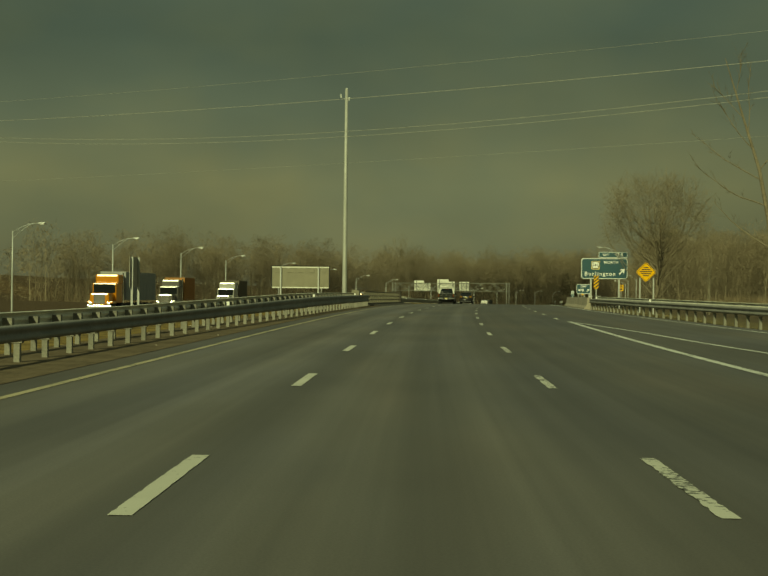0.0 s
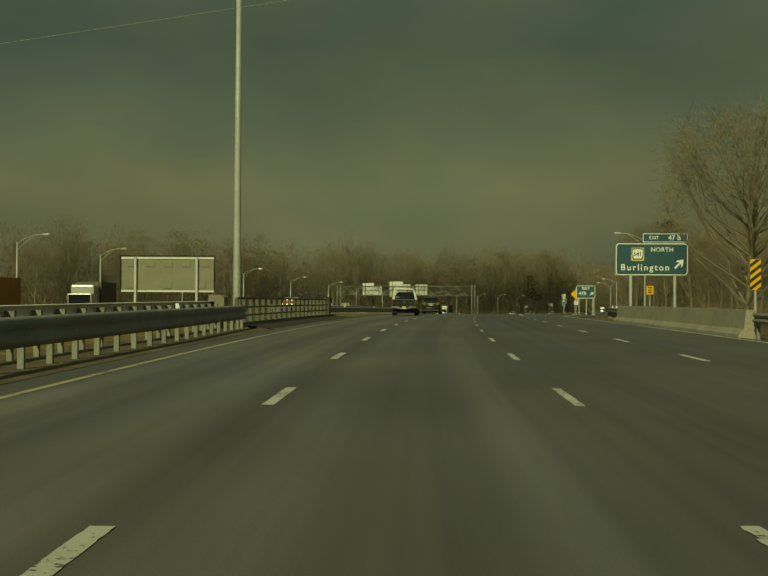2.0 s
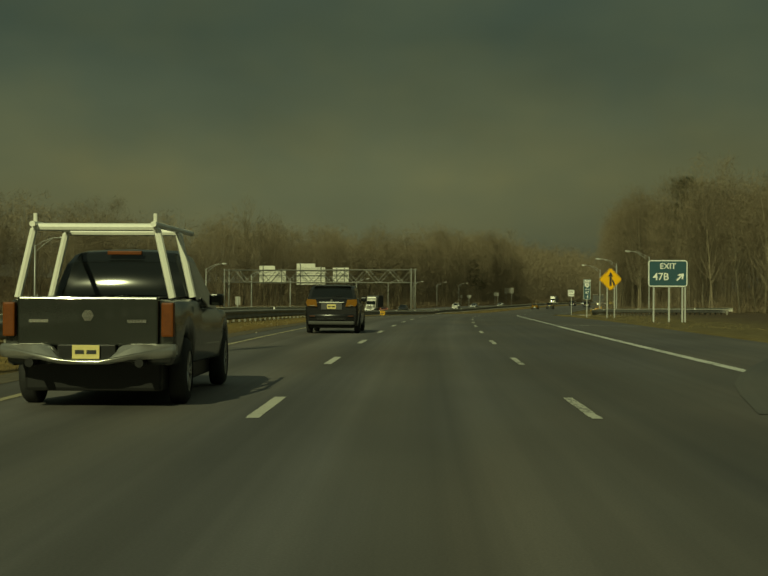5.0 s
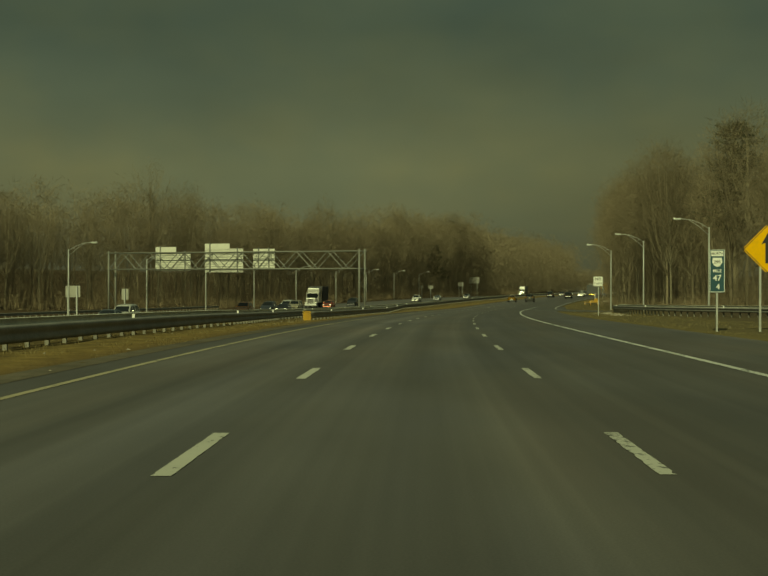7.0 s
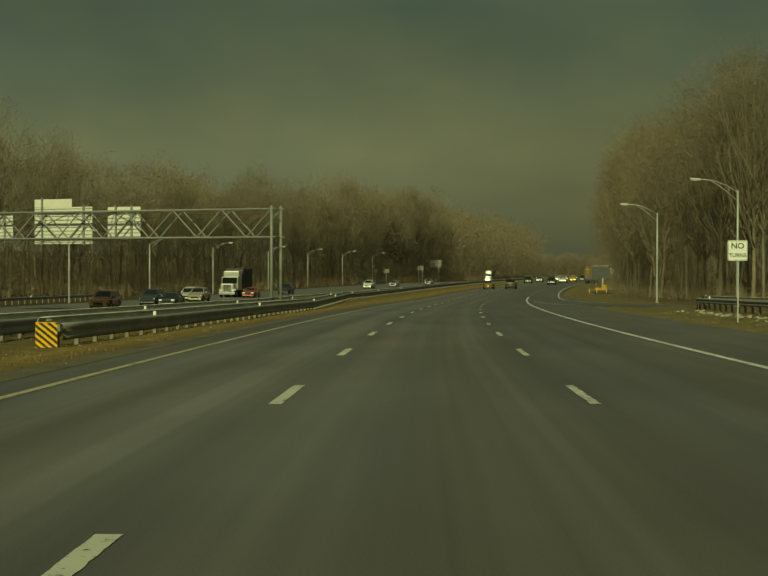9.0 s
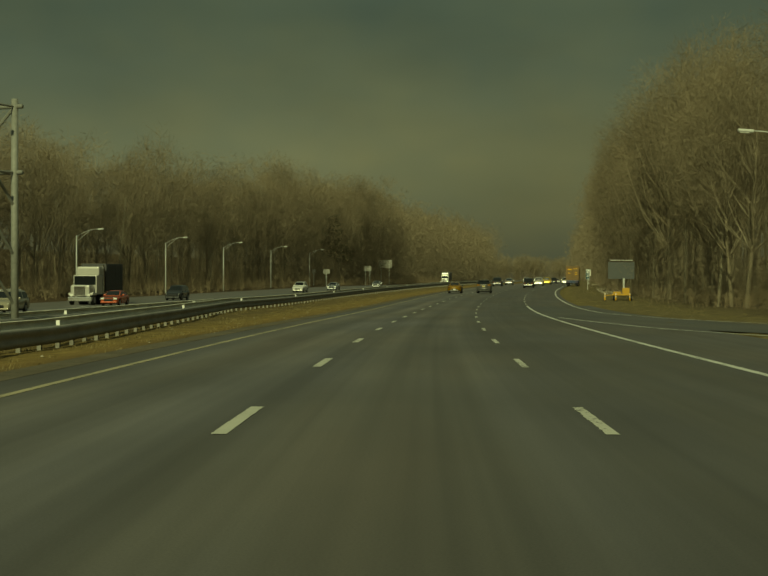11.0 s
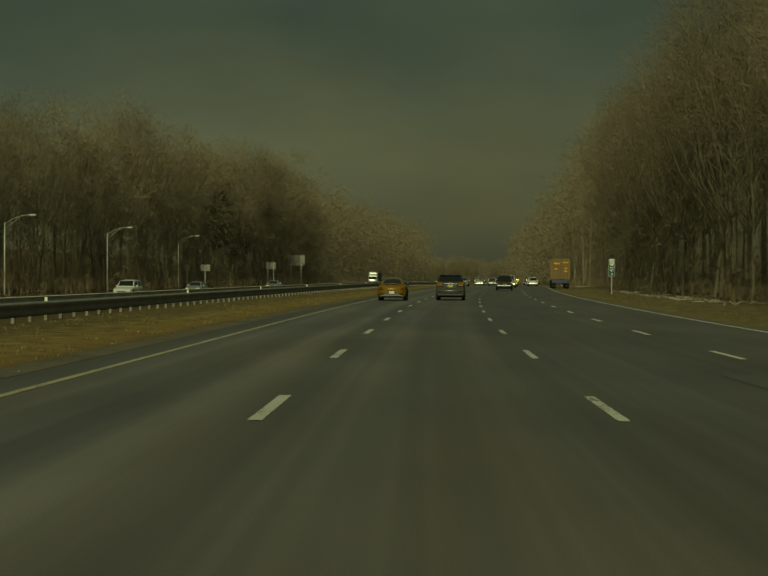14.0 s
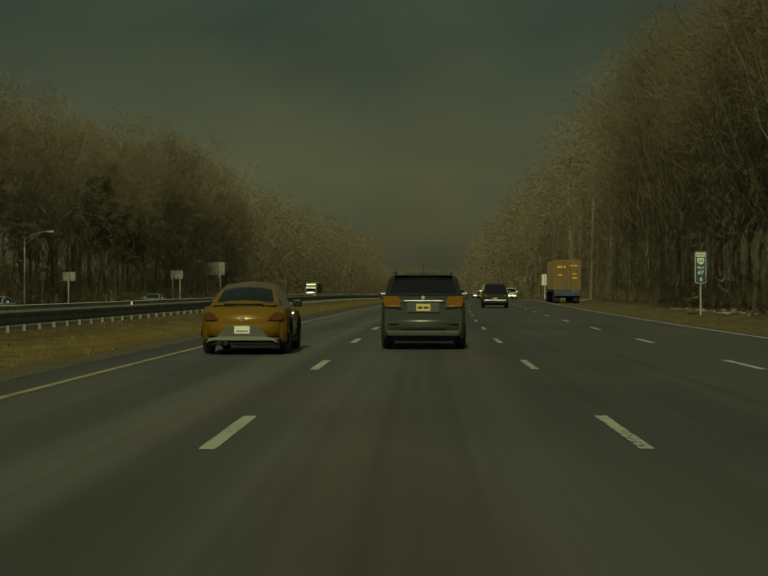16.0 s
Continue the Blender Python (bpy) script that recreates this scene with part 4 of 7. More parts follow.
def diamond(t, z, half, name="panel"):
    bm = bmesh.new()
    k = half * 0.08
    plate(bm, [(0 - k, z + half - k), (0 + k, z + half - k), (half - k, z + k), (half - k, z - k), (k, z - half + k), (-k, z - half + k), (-half + k, z - k), (-half + k, z + k)], 0.0, 0.015)
    p = part(name, bm, M_SIGNYELLOW, t)
    bm = bmesh.new()
    o, i = half - 0.05, half - 0.085
    a = [bm.verts.new((x, -0.004, z + y)) for x, y in ((0, o), (o, 0), (0, -o), (-o, 0))]
    b = [bm.verts.new((x, -0.004, z + y)) for x, y in ((0, i), (i, 0), (0, -i), (-i, 0))]
    for j in range(4):
        bm.faces.new((a[j], a[(j + 1) % 4], b[(j + 1) % 4], b[j]))
    part("border", bm, M_SIGNBLACK, p, "thin black border line")
    return p


def merge_sign():
    t = thing("merge_sign", stand(288, 13.2, 0.0), "yellow diamond merge sign with a black arrow on two posts", "road sign")
    posts(t, (-0.28, 0.32), -0.3, 2.6, 0.04)
    p = diamond(t, 3.18, 0.98)
    bm = bmesh.new()
    plate(bm, [(-0.09, 2.62), (0.09, 2.62), (0.09, 3.42), (0.24, 3.36), (0.0, 3.80), (-0.24, 3.36), (-0.09, 3.42)], -0.008, -0.003)
    part("arrow", bm, M_SIGNBLACK, p)
    bm = bmesh.new()
    plate(bm, [(0.26, 2.60), (0.40, 2.70), (0.26, 3.02), (0.12, 3.24), (0.095, 3.02), (0.17, 2.92)], -0.008, -0.003)
    part("side_arrow", bm, M_SIGNBLACK, p)


merge_sign()


def warning_diamond():
    t = thing("warning_sign", stand(102, 13.5, 0.0), "orange-yellow diamond warning sign on two splayed posts", "road sign")
    posts(t, (-0.40, 0.52), -0.6, 2.3, 0.045)
    p = diamond(t, 2.70, 0.70)
    bars(p, [(-0.16, 0.16, 2.98, 3.05), (-0.30, 0.30, 2.84, 2.91), (-0.42, 0.42, 2.70, 2.77), (-0.34, 0.34, 2.56, 2.63), (-0.2, 0.2, 2.42, 2.49)], M_SIGNBLACK)


warning_diamond()


def clip_to(poly, axis, limit, keep_below):
    """The part of a polygon of (x, z) points on one side of a line."""
    out = []
    for p, q in zip(poly, poly[1:] + poly[:1]):
        dp, dq = (limit - p[axis], limit - q[axis]) if keep_below else (p[axis] - limit, q[axis] - limit)
        if dp >= 0:
            out.append(p)
        if dp * dq < 0:
            f = dp / (dp - dq)
            out.append((p[0] + (q[0] - p[0]) * f, p[1] + (q[1] - p[1]) * f))
    return out


def stripes(p, x0, x1, z0, z1, slope, pitch):
    """Black slanted stripes on a yellow panel, cut to its edges."""
    z = z0 - abs(slope) * (x1 - x0) - pitch
    while z < z1 + abs(slope) * (x1 - x0):
        a, b = z, z + slope * (x1 - x0)
        poly = [(x0, a), (x1, b), (x1, b + pitch / 2), (x0, a + pitch / 2)]
        poly = clip_to(clip_to(poly, 1, z0 + 0.012, False), 1, z1 - 0.012, True) if poly else poly
        if len(poly) > 2:
            bm = bmesh.new()
            bm.faces.new([bm.verts.new((x, -0.004, v)) for x, v in poly])
            part("stripe", bm, M_SIGNBLACK, p)
        z += pitch


def object_marker(s, lat, z0, z1, w, base, slope, label):
    t = thing("hazard_marker", stand(s, lat, 0.0), label, "hazard marker")
    posts(t, (0.0,), base, z0 + 0.1, 0.035)
    p = panel(t, -w / 2, w / 2, z0, z1, M_SIGNYELLOW, None, 0.02)
    stripes(p, -w / 2, w / 2, z0, z1, slope, 0.26 if w < 0.5 else 0.17)


object_marker(115, 11.05, 1.55, 2.60, 0.36, 0.0, 0.8, "black and yellow striped hazard marker at the bridge parapet")
object_marker(335, -10.05, -0.26, 0.42, 0.58, -0.5, -0.8, "black and yellow striped square marker at the rail end")


def small_yellow_sign():
    t = thing("advisory_sign", stand(220, 19.2, 0.45), "small yellow advisory sign on a post", "road sign")
    posts(t, (0.0,), -1.0, 2.0, 0.035)
    p = panel(t, -0.38, 0.38, 1.72, 2.64, M_SIGNYELLOW, M_SIGNBLACK, 0.06, inset=0.03, width=0.025)
    bars(p, [(-0.22, 0.22, 2.36, 2.50), (-0.22, 0.22, 2.12, 2.24), (-0.2, 0.2, 1.88, 2.02)], M_SIGNBLACK)


small_yellow_sign()


def mile_marker(s, lat, z0, last, base):
    t = thing("mile_marker", stand(s, lat, 0.0), "tall narrow green mile 47 marker on a post", "road sign", "mile markers")
    posts(t, (0.0,), base, z0 + 1.0, 0.035)
    p = panel(t, -0.30, 0.30, z0, z0 + 1.68, M_GREEN, M_SIGNWHITE, 0.04, inset=0.012, width=0.02)
    bm = bmesh.new()
    plate(bm, rounded(-0.24, 0.24, z0 + 1.42, z0 + 1.62, 0.03), -0.008, -0.003)
    part("header_band", bm, M_SIGNWHITE, p, "white header band")
    words("NORTH", 0.13, M_SIGNBLACK, p, 0, z0 + 1.52, -0.014)
    bm = bmesh.new()
    plate(bm, [(-0.17, z0 + 1.36), (-0.2, z0 + 1.18), (-0.1, z0 + 1.04), (0, z0 + 1.0), (0.1, z0 + 1.04), (0.2, z0 + 1.18), (0.17, z0 + 1.36)], -0.008, -0.003)
    part("route_shield", bm, M_SIGNWHITE, p, "white route shield")
    words("295", 0.17, M_SIGNBLACK, p, 0, z0 + 1.19, -0.014)
    words("MILE", 0.17, M_SIGNWHITE, p, 0, z0 + 0.84)
    words("47", 0.32, M_SIGNWHITE, p, 0, z0 + 0.56)
    words(last, 0.30, M_SIGNWHITE, p, 0.03, z0 + 0.22)


mile_marker(288, 11.25, 1.48, "4", -0.3)
mile_marker(600, 14.13, 1.65, "6", -0.2)


def no_turns():
    t = thing("no_turns_sign", stand(358, 12.28, 0.0), "square white NO TURNS sign on a steel post", "road sign")
    posts(t, (0.03,), -0.3, 3.2, 0.03)
    p = panel(t, -0.40, 0.40, 2.48, 3.31, M_SIGNWHITE, M_SIGNBLACK, 0.06, inset=0.02, width=0.012)
    words("NO", 0.34, M_SIGNBLACK, p, 0, 3.08)
    words("TURNS", 0.22, M_SIGNBLACK, p, 0, 2.70)


no_turns()


def sign_back(s, lat, x0, x1, z0, z1, xs, base, label, mat, ribs=True, group="", tab=None):
    """A sign seen from behind: sheet, stiffening ribs and posts on the camera's side."""
    t = thing("road_sign", stand(s, lat, 0.0), label, "road sign", group)
    bm = bmesh.new()
    box(bm, x0, x1, 0.0, 0.02, z0, z1)
    p = part("panel", bm, mat, t)
    if tab:
        bm = bmesh.new()
        box(bm, tab[0], tab[1], 0.0, 0.02, z1 + 0.02, tab[2])
        part("tab", bm, mat, t)
    if ribs:
        n = max(2, int((z1 - z0) / 0.36))
        for k in range(n):
            z = z0 + (k + 0.5) * (z1 - z0) / n
            bm = bmesh.new()
            box(bm, x0 + 0.03, x1 - 0.03, -0.035, -0.003, z - 0.018, z + 0.018)
            part("rib", bm, mat, p)
    for x in xs:
        bm = bmesh.new()
        box(bm, x - 0.08, x + 0.08, -0.24, -0.05, base, z1 - 0.05)
        part("post", bm, M_POLE, t)
    return t


big = sign_back(167, -19.6, -3.3, 3.3, 1.66, 4.12, (-2.25, 2.1), -1.3, "large tan back of a road sign on two steel posts", M_DULLBACK, ribs=False)
for x in (-2.55, -1.2, 0.05, 1.3, 2.65):
    bm = bmesh.new()
    box(bm, x - 0.3, x + 0.3, -0.05, -0.003, 3.42, 3.78, 0.01)
    part("bracket_plate", bm, M_DULLBACK, big)
for x in (-2.6, 0.0, 2.4):
    bm = bmesh.new()
    box(bm, x - 0.3, x + 0.3, -0.05, -0.003, 1.9, 2.35, 0.01)
    part("bracket_plate", bm, M_DULLBACK, big)
for x in (-3.34, 3.34):
    bm = bmesh.new()
    box(bm, x - 0.05, x + 0.05, -0.06, 0.03, 1.62, 4.16)
    part("edge_strip", bm, M_BLACK, big, "dark edge strip")
bm = bmesh.new()
box(bm, -3.39, 3.39, -0.06, 0.03, 4.163, 4.22)
part("edge_strip", bm, M_BLACK, big, "dark edge strip")
for z in (1.70, 4.02):
    bm = bmesh.new()
    box(bm, -3.3, 3.3, -0.06, -0.003, z - 0.05, z + 0.07)
    part("edge_rail", bm, M_ALU, big, "bright aluminium edge rail")

for s, lat, w, z0, z1, n in ((392, -44.6, 1.7, 1.55, 2.85, 2), (414, -45.0, 0.9, 1.3, 2.7, 1), (690, -45.0, 1.5, 2.3, 3.3, 1), (688, -47.5, 0.8, 2.4, 3.3, 1), (757, -46.0, 2.0, 3.2, 4.6, 2), (796, -46.5, 4.0, 4.4, 6.8, 2)):
    sign_back(s, lat, -w / 2, w / 2, z0, z1, (0.0,) if n == 1 else (-w * 0.3, w * 0.3), -0.9, "grey back of a road sign beside the opposite carriageway", M_GREYBACK, group="far sign backs")
sign_back(268, -19.0, -0.55, 0.55, 0.35, 1.45, (0.0,), -0.9, "grey back of a small sign in the median", M_DULLBACK, ribs=False)
sign_back(760, 13.5, -0.5, 0.5, 2.2, 4.0, (0.0,), -0.3, "narrow sign on a post at the wood's edge", M_ALU, ribs=False)
posts(thing("bare_post", stand(312, -43.6, -1.3), "bare grey steel post beside the opposite carriageway", "post"), (0.0,), 0.0, 3.2, 0.06)


def diamond_back():
    t = thing("road_sign", stand(362, -44.9, 0.0), "grey back of a diamond road sign on two posts", "road sign")
    bm = bmesh.new()
    plate(bm, [(0, 2.95), (0.95, 2.0), (0, 1.05), (-0.95, 2.0)], 0.0, 0.02)
    part("panel", bm, M_GREYBACK, t)
    for x in (-0.32, 0.40):
        bm = bmesh.new()
        box(bm, x - 0.04, x + 0.04, -0.09, -0.004, -1.3, 2.2)
        part("post", bm, M_GREYBACK, t)


diamond_back()


def side_sign():
    """A sign that stands along the median, seen edge-on."""
    t = thing("road_sign", stand(85, -18.0, 0.0, 91), "tall narrow sign on two posts along the median", "road sign")
    for x in (-0.9, 0.9):
        bm = bmesh.new()
        box(bm, x - 0.05, x + 0.05, -0.13, -0.01, -1.2, 3.05)
        part("post", bm, M_POLE, t)
    bm = bmesh.new()
    box(bm, -1.2, 1.2, 0.0, 0.03, 1.3, 3.05, 0.008)
    part("panel", bm, M_GREYBACK, t)


side_sign()


# ---- sign gantry over the opposite carriageway ----
def gantry():
    a, b = place(407.5, -13.6), place(419.5, -48.4)
    run = (b - a)
    run.z = 0
    length = run.length
    x = run.normalized()
    base = Matrix.Translation(a) @ Matrix((( x.x, -x.y, 0, 0), (x.y, x.x, 0, 0), (0, 0, 1, 0), (0, 0, 0, 1)))
    t = thing("sign_gantry", base, "grey steel truss gantry that carries signs over the opposite carriageway", "sign gantry")
    lo, hi, d = 5.12, 7.25, 0.75
    for y, z in ((-d, lo), (-d, hi), (d, lo), (d, hi)):
        bm = bmesh.new()
        tube(bm, (-0.3, y, z), (length + 0.3, y, z), 0.075, sides=8)
        part("chord", bm, M_TRUSS, t, smooth=True)
    n = 17
    for k in range(n):
        x0, x1 = length * k / n, length * (k + 1) / n
        for y in (-d, d):
            bm = bmesh.new()
            tube(bm, (x0, y, lo if k % 2 else hi), (x1, y, hi if k % 2 else lo), 0.055, sides=6)
            part("brace", bm, M_TRUSS, t)
        bm = bmesh.new()
        tube(bm, (x0, -d if k % 2 else d, hi), (x1, d if k % 2 else -d, hi), 0.038, sides=6)
        tube(bm, (x0, -d, hi), (x0, d, hi), 0.038, sides=6)
        part("top_brace", bm, M_TRUSS, t)
        bm = bmesh.new()
        tube(bm, (x0, d if k % 2 else -d, lo), (x1, -d if k % 2 else d, lo), 0.038, sides=6)
        tube(bm, (x0, -d, lo), (x0, d, lo), 0.038, sides=6)
        part("bottom_brace", bm, M_TRUSS, t)
    for x0 in (0.0, length):
        for y in (-d, d):
            bm = bmesh.new()
            tube(bm, (x0, y, -1.6), (x0, y, hi + 0.25), 0.13, 0.11, sides=10)
            part("leg", bm, M_TRUSS, t, smooth=True)
        bm = bmesh.new()
        for z in (0.8, 2.4, 4.0):
            tube(bm, (x0, -d, z), (x0, d, z + 1.5), 0.05, sides=6)
        part("leg_brace", bm, M_TRUSS, t)
    # the signs' backs, with stringers; distances are from the median leg
    for x0, x1, z0, z1, tab, lab in ((25.2, 30.6, 4.95, 7.35, (27.4, 30.6, 8.02), "bright aluminium back of a wide gantry sign with a tab"),
                                     (17.3, 23.0, 4.72, 7.72, (19.3, 23.0, 8.38), "bright aluminium back of a tall gantry sign with a tab"),
                                     (12.7, 15.8, 5.12, 7.66, None, "bright aluminium back of a square gantry sign")):
        sg = thing("gantry_sign", base @ pose(0, -d - 0.16, 0), lab, "road sign", "gantry signs")
        bm = bmesh.new()
        box(bm, x0, x1, 0.0, 0.03, z0, z1)
        if tab:
            box(bm, tab[0], tab[1], 0.0, 0.03, z1 + 0.015, tab[2])
        p = part("panel", bm, M_ALU, sg)
        z = z0 + 0.15
        while z < z1:
            bm = bmesh.new()
            box(bm, x0 + 0.02, x1 - 0.02, 0.033, 0.07, z - 0.024, z + 0.024)
            part("stringer", bm, M_TRUSS, p)
            z += 0.3
        for x in (x0 + 0.8, x1 - 0.8):
            bm = bmesh.new()
            box(bm, x - 0.08, x + 0.08, 0.034, 0.14, z0 - 0.12, (tab[2] if tab and tab[0] < x < tab[1] else z1) + 0.15)
            part("bracket", bm, M_TRUSS, sg)


gantry()


# ---- power line ----
def power_pole():
    t = thing("power_pole", stand(163, -14.0, 0.0), "tall smooth grey steel power pole in the median", "power pole")
    bm = bmesh.new()
    pipe(bm, [(0, 0, -6), (0, 0, 2), (0, 0, 12), (0, 0, 23.9)], [0.30, 0.265, 0.22, 0.15], 16)
    part("pole", bm, M_WOODPOLE, t, smooth=True)
    for x, z in ((-0.62, 22.9), (0.05, 23.6), (0.30, 22.6)):
        bm = bmesh.new()
        tube(bm, (x * 0.2, 0, z - 0.15), (x, 0, z), 0.03, sides=6)
        part("bracket", bm, M_POLE, t)
        bm = bmesh.new()
        for k in range(4):
            tube(bm, (x, 0, z + 0.10 * k), (x, 0, z + 0.10 * k + 0.07), 0.09, 0.05, sides=8)
        part("insulator", bm, M_SIGNWHITE, t, "pale stacked insulator")
    return t


power_pole()
# wires that cross the road on a slant, nearer than the pole: height over the road at the crossing, how they run, thickness
for s_mid, slant, high, sag, r in ((116.0, -0.66, 17.0, 0.0004, 0.020), (121.0, -0.66, 19.9, 0.0003, 0.009), (113.0, -0.75, 14.0, 0.0011, 0.018), (113.2, -0.75, 13.6, 0.0011, 0.018), (113.0, -0.75, 11.5, 0.0002, 0.008)):
    bm = bmesh.new()
    pipe(bm, [place(s_mid + slant * (lat + 1.2), 0, 0) + Vector((lat, 0, high + sag * (lat + 1.2) ** 2)) for lat in range(-120, 76, 6)], r, 5)
    tagged(part("power_line", bm, M_WIRE), "thin sunlit overhead power line slung across the motorway", "power line", "power lines")


# ---- message board trailer ----
def message_board():
    t = thing("message_board", stand(507, 15.2, 0.0, -4), "dark blank message board on an orange wheeled trailer", "message board")
    orange = material("yellow_orange_trailer_paint", (0.46, 0.26, 0.03), 0.5, 0, 0.25)
    bm = bmesh.new()
    box(bm, -1.28, 1.28, -0.08, 0.08, 2.12, 3.80, 0.02)
    board = part("board", bm, material("dark_display_face", (0.055, 0.06, 0.062), 0.5, 0, 0.15), t, "dark grey blank display")
    bm = bmesh.new()
    for x0, x1 in ((-1.1, -0.03), (0.03, 1.1)):
        box(bm, x0, x1, -0.35, 0.25, 3.93, 3.97, 0.008)
    part("solar_panel", bm, M_SIGNWHITE, board, "pale solar panels")
    bm = bmesh.new()
    box(bm, 0.16, 0.34, -0.09, 0.09, 0.9, 2.2, 0.01)
    part("mast", bm, M_POLE, t)
    bm = bmesh.new()
    box(bm, -0.85, 0.95, -0.5, 0.5, 0.52, 0.66, 0.02)
    part("trailer_bed", bm, orange, t)
    bm = bmesh.new()
    box(bm, 0.12, 0.82, -0.42, 0.42, 0.66, 1.26, 0.04)
    part("battery_box", bm, orange, t)
    bm = bmesh.new()
    box(bm, -0.75, 0.0, -0.38, 0.38, 0.66, 0.88, 0.03)
    part("tool_box", bm, orange, t)
    for x in (-0.72, 0.98):
        bm = bmesh.new()
        tube(bm, (x - 0.09, 0.1, 0.31), (x + 0.09, 0.1, 0.31), 0.31, sides=18)
        w = part("wheel", bm, M_TYRE, t, "black tyred wheel")
        bm = bmesh.new()
        tube(bm, (x - 0.1, 0.1, 0.31), (x + 0.1, 0.1, 0.31), 0.15, sides=12)
        part("rim", bm, M_SIGNWHITE, w)
    bm = bmesh.new()
    tube(bm, (-0.85, 0, 0.55), (-1.5, 0, 0.5), 0.04, sides=6)
    part("drawbar", bm, orange, t)
    for x, y in ((-1.55, -0.9), (-0.5, -1.3), (0.85, -1.2)):
        c = thing("delineator", stand(507, 15.2, 0.0, -4) @ pose(x, y, 0), "white and orange delineator post by the trailer", "traffic post", "delineator posts")
        bm = bmesh.new()
        tube(bm, (0, 0, -0.05), (0, 0, 0.75), 0.05, sides=8)
        part("tube", bm, M_SIGNYELLOW, c)
        for z in (0.35, 0.6):
            bm = bmesh.new()
            tube(bm, (0, 0, z), (0, 0, z + 0.12), 0.054, sides=8)
            part("band", bm, M_SIGNWHITE, c, "white reflective band")
        bm = bmesh.new()
        tube(bm, (0, 0, -0.06), (0, 0, 0.05), 0.16, 0.12, sides=10)
        part("foot", bm, M_TYRE, c)


message_board()
# ---- vehicles ----
def grid_part(name, rings, pick, mat, parent, label="", smooth=True, lift=0.0):
    """The chosen cells of a lofted grid as one mesh."""
    verts, faces, seen = [], [], {}
    for i in range(len(rings) - 1):
        for j in range(len(rings[0]) - 1):
            if pick(i, j):
                q = []
                for a, b in ((i, j), (i, j + 1), (i + 1, j + 1), (i + 1, j)):
                    if (a, b) not in seen:
                        seen[(a, b)] = len(verts)
                        verts.append(rings[a][b])
                    q.append(seen[(a, b)])
                if len({tuple(round(c, 4) for c in verts[k]) for k in q}) > 2:
                    faces.append(tuple(q))
    ob = raw(name, verts, faces, mat, parent, label, smooth=smooth)
    return ob


def wheel(parent, x, y, r, width=0.22, spokes=5, label=""):
    """A tyre and an alloy rim; x is the wheel's outer face."""
    k = 1 if x > 0 else -1
    bm = bmesh.new()
    prof = [(0.62, 0.0), (0.90, 0.015), (0.985, 0.05), (1.0, 0.10), (1.0, width - 0.05), (0.97, width - 0.01), (0.62, width)]
    n = 28
    rings = [[bm.verts.new((x - k * d, y + r * f * math.cos(2 * math.pi * i / n), r + r * f * math.sin(2 * math.pi * i / n))) for f, d in prof] for i in range(n)]
    for i in range(n):
        for j in range(len(prof) - 1):
            bm.faces.new((rings[i][j], rings[i][j + 1], rings[(i + 1) % n][j + 1], rings[(i + 1) % n][j]))
    w = part("wheel", bm, M_TYRE, parent, "black rubber tyre", smooth=True)
    bm = bmesh.new()
    tube(bm, (x - k * 0.10, y, r), (x - k * 0.04, y, r), 0.60 * r, 0.60 * r, sides=24)
    part("brake_disc", bm, M_BLACK, w)
    bm = bmesh.new()
    n = 24
    for a, b in ((0.64, 0.56),):
        o = [bm.verts.new((x - k * 0.012, y + r * a * math.cos(2 * math.pi * i / n), r + r * a * math.sin(2 * math.pi * i / n))) for i in range(n)]
        c = [bm.verts.new((x - k * 0.03, y + r * b * math.cos(2 * math.pi * i / n), r + r * b * math.sin(2 * math.pi * i / n))) for i in range(n)]
        for i in range(n):
            bm.faces.new((o[i], o[(i + 1) % n], c[(i + 1) % n], c[i]))
    tube(bm, (x - k * 0.05, y, r), (x - k * 0.015, y, r), 0.12 * r, 0.10 * r, sides=12)
    for i in range(spokes):
        for d in (-0.13, 0.13):
            a = 2 * math.pi * i / spokes + d
            b = 2 * math.pi * i / spokes + d * 1.5
            tube(bm, (x - k * 0.035, y + 0.08 * r * math.cos(a), r + 0.08 * r * math.sin(a)), (x - k * 0.025, y + 0.60 * r * math.cos(b), r + 0.60 * r * math.sin(b)), 0.035 * r + 0.004, sides=5)
    part("rim", bm, M_RIM, w, "silver spoked alloy rim")
    return w


def mirrored(name, make, parent, mat, label=""):
    for k in (-1, 1):
        bm = bmesh.new()
        make(bm, k)
        part(name, bm, mat, parent, label)


def paint(name, color, metal=0.3):
    return material(name, color, 0.24, metal, 0.08, 2.0, 60, coat=0.3)


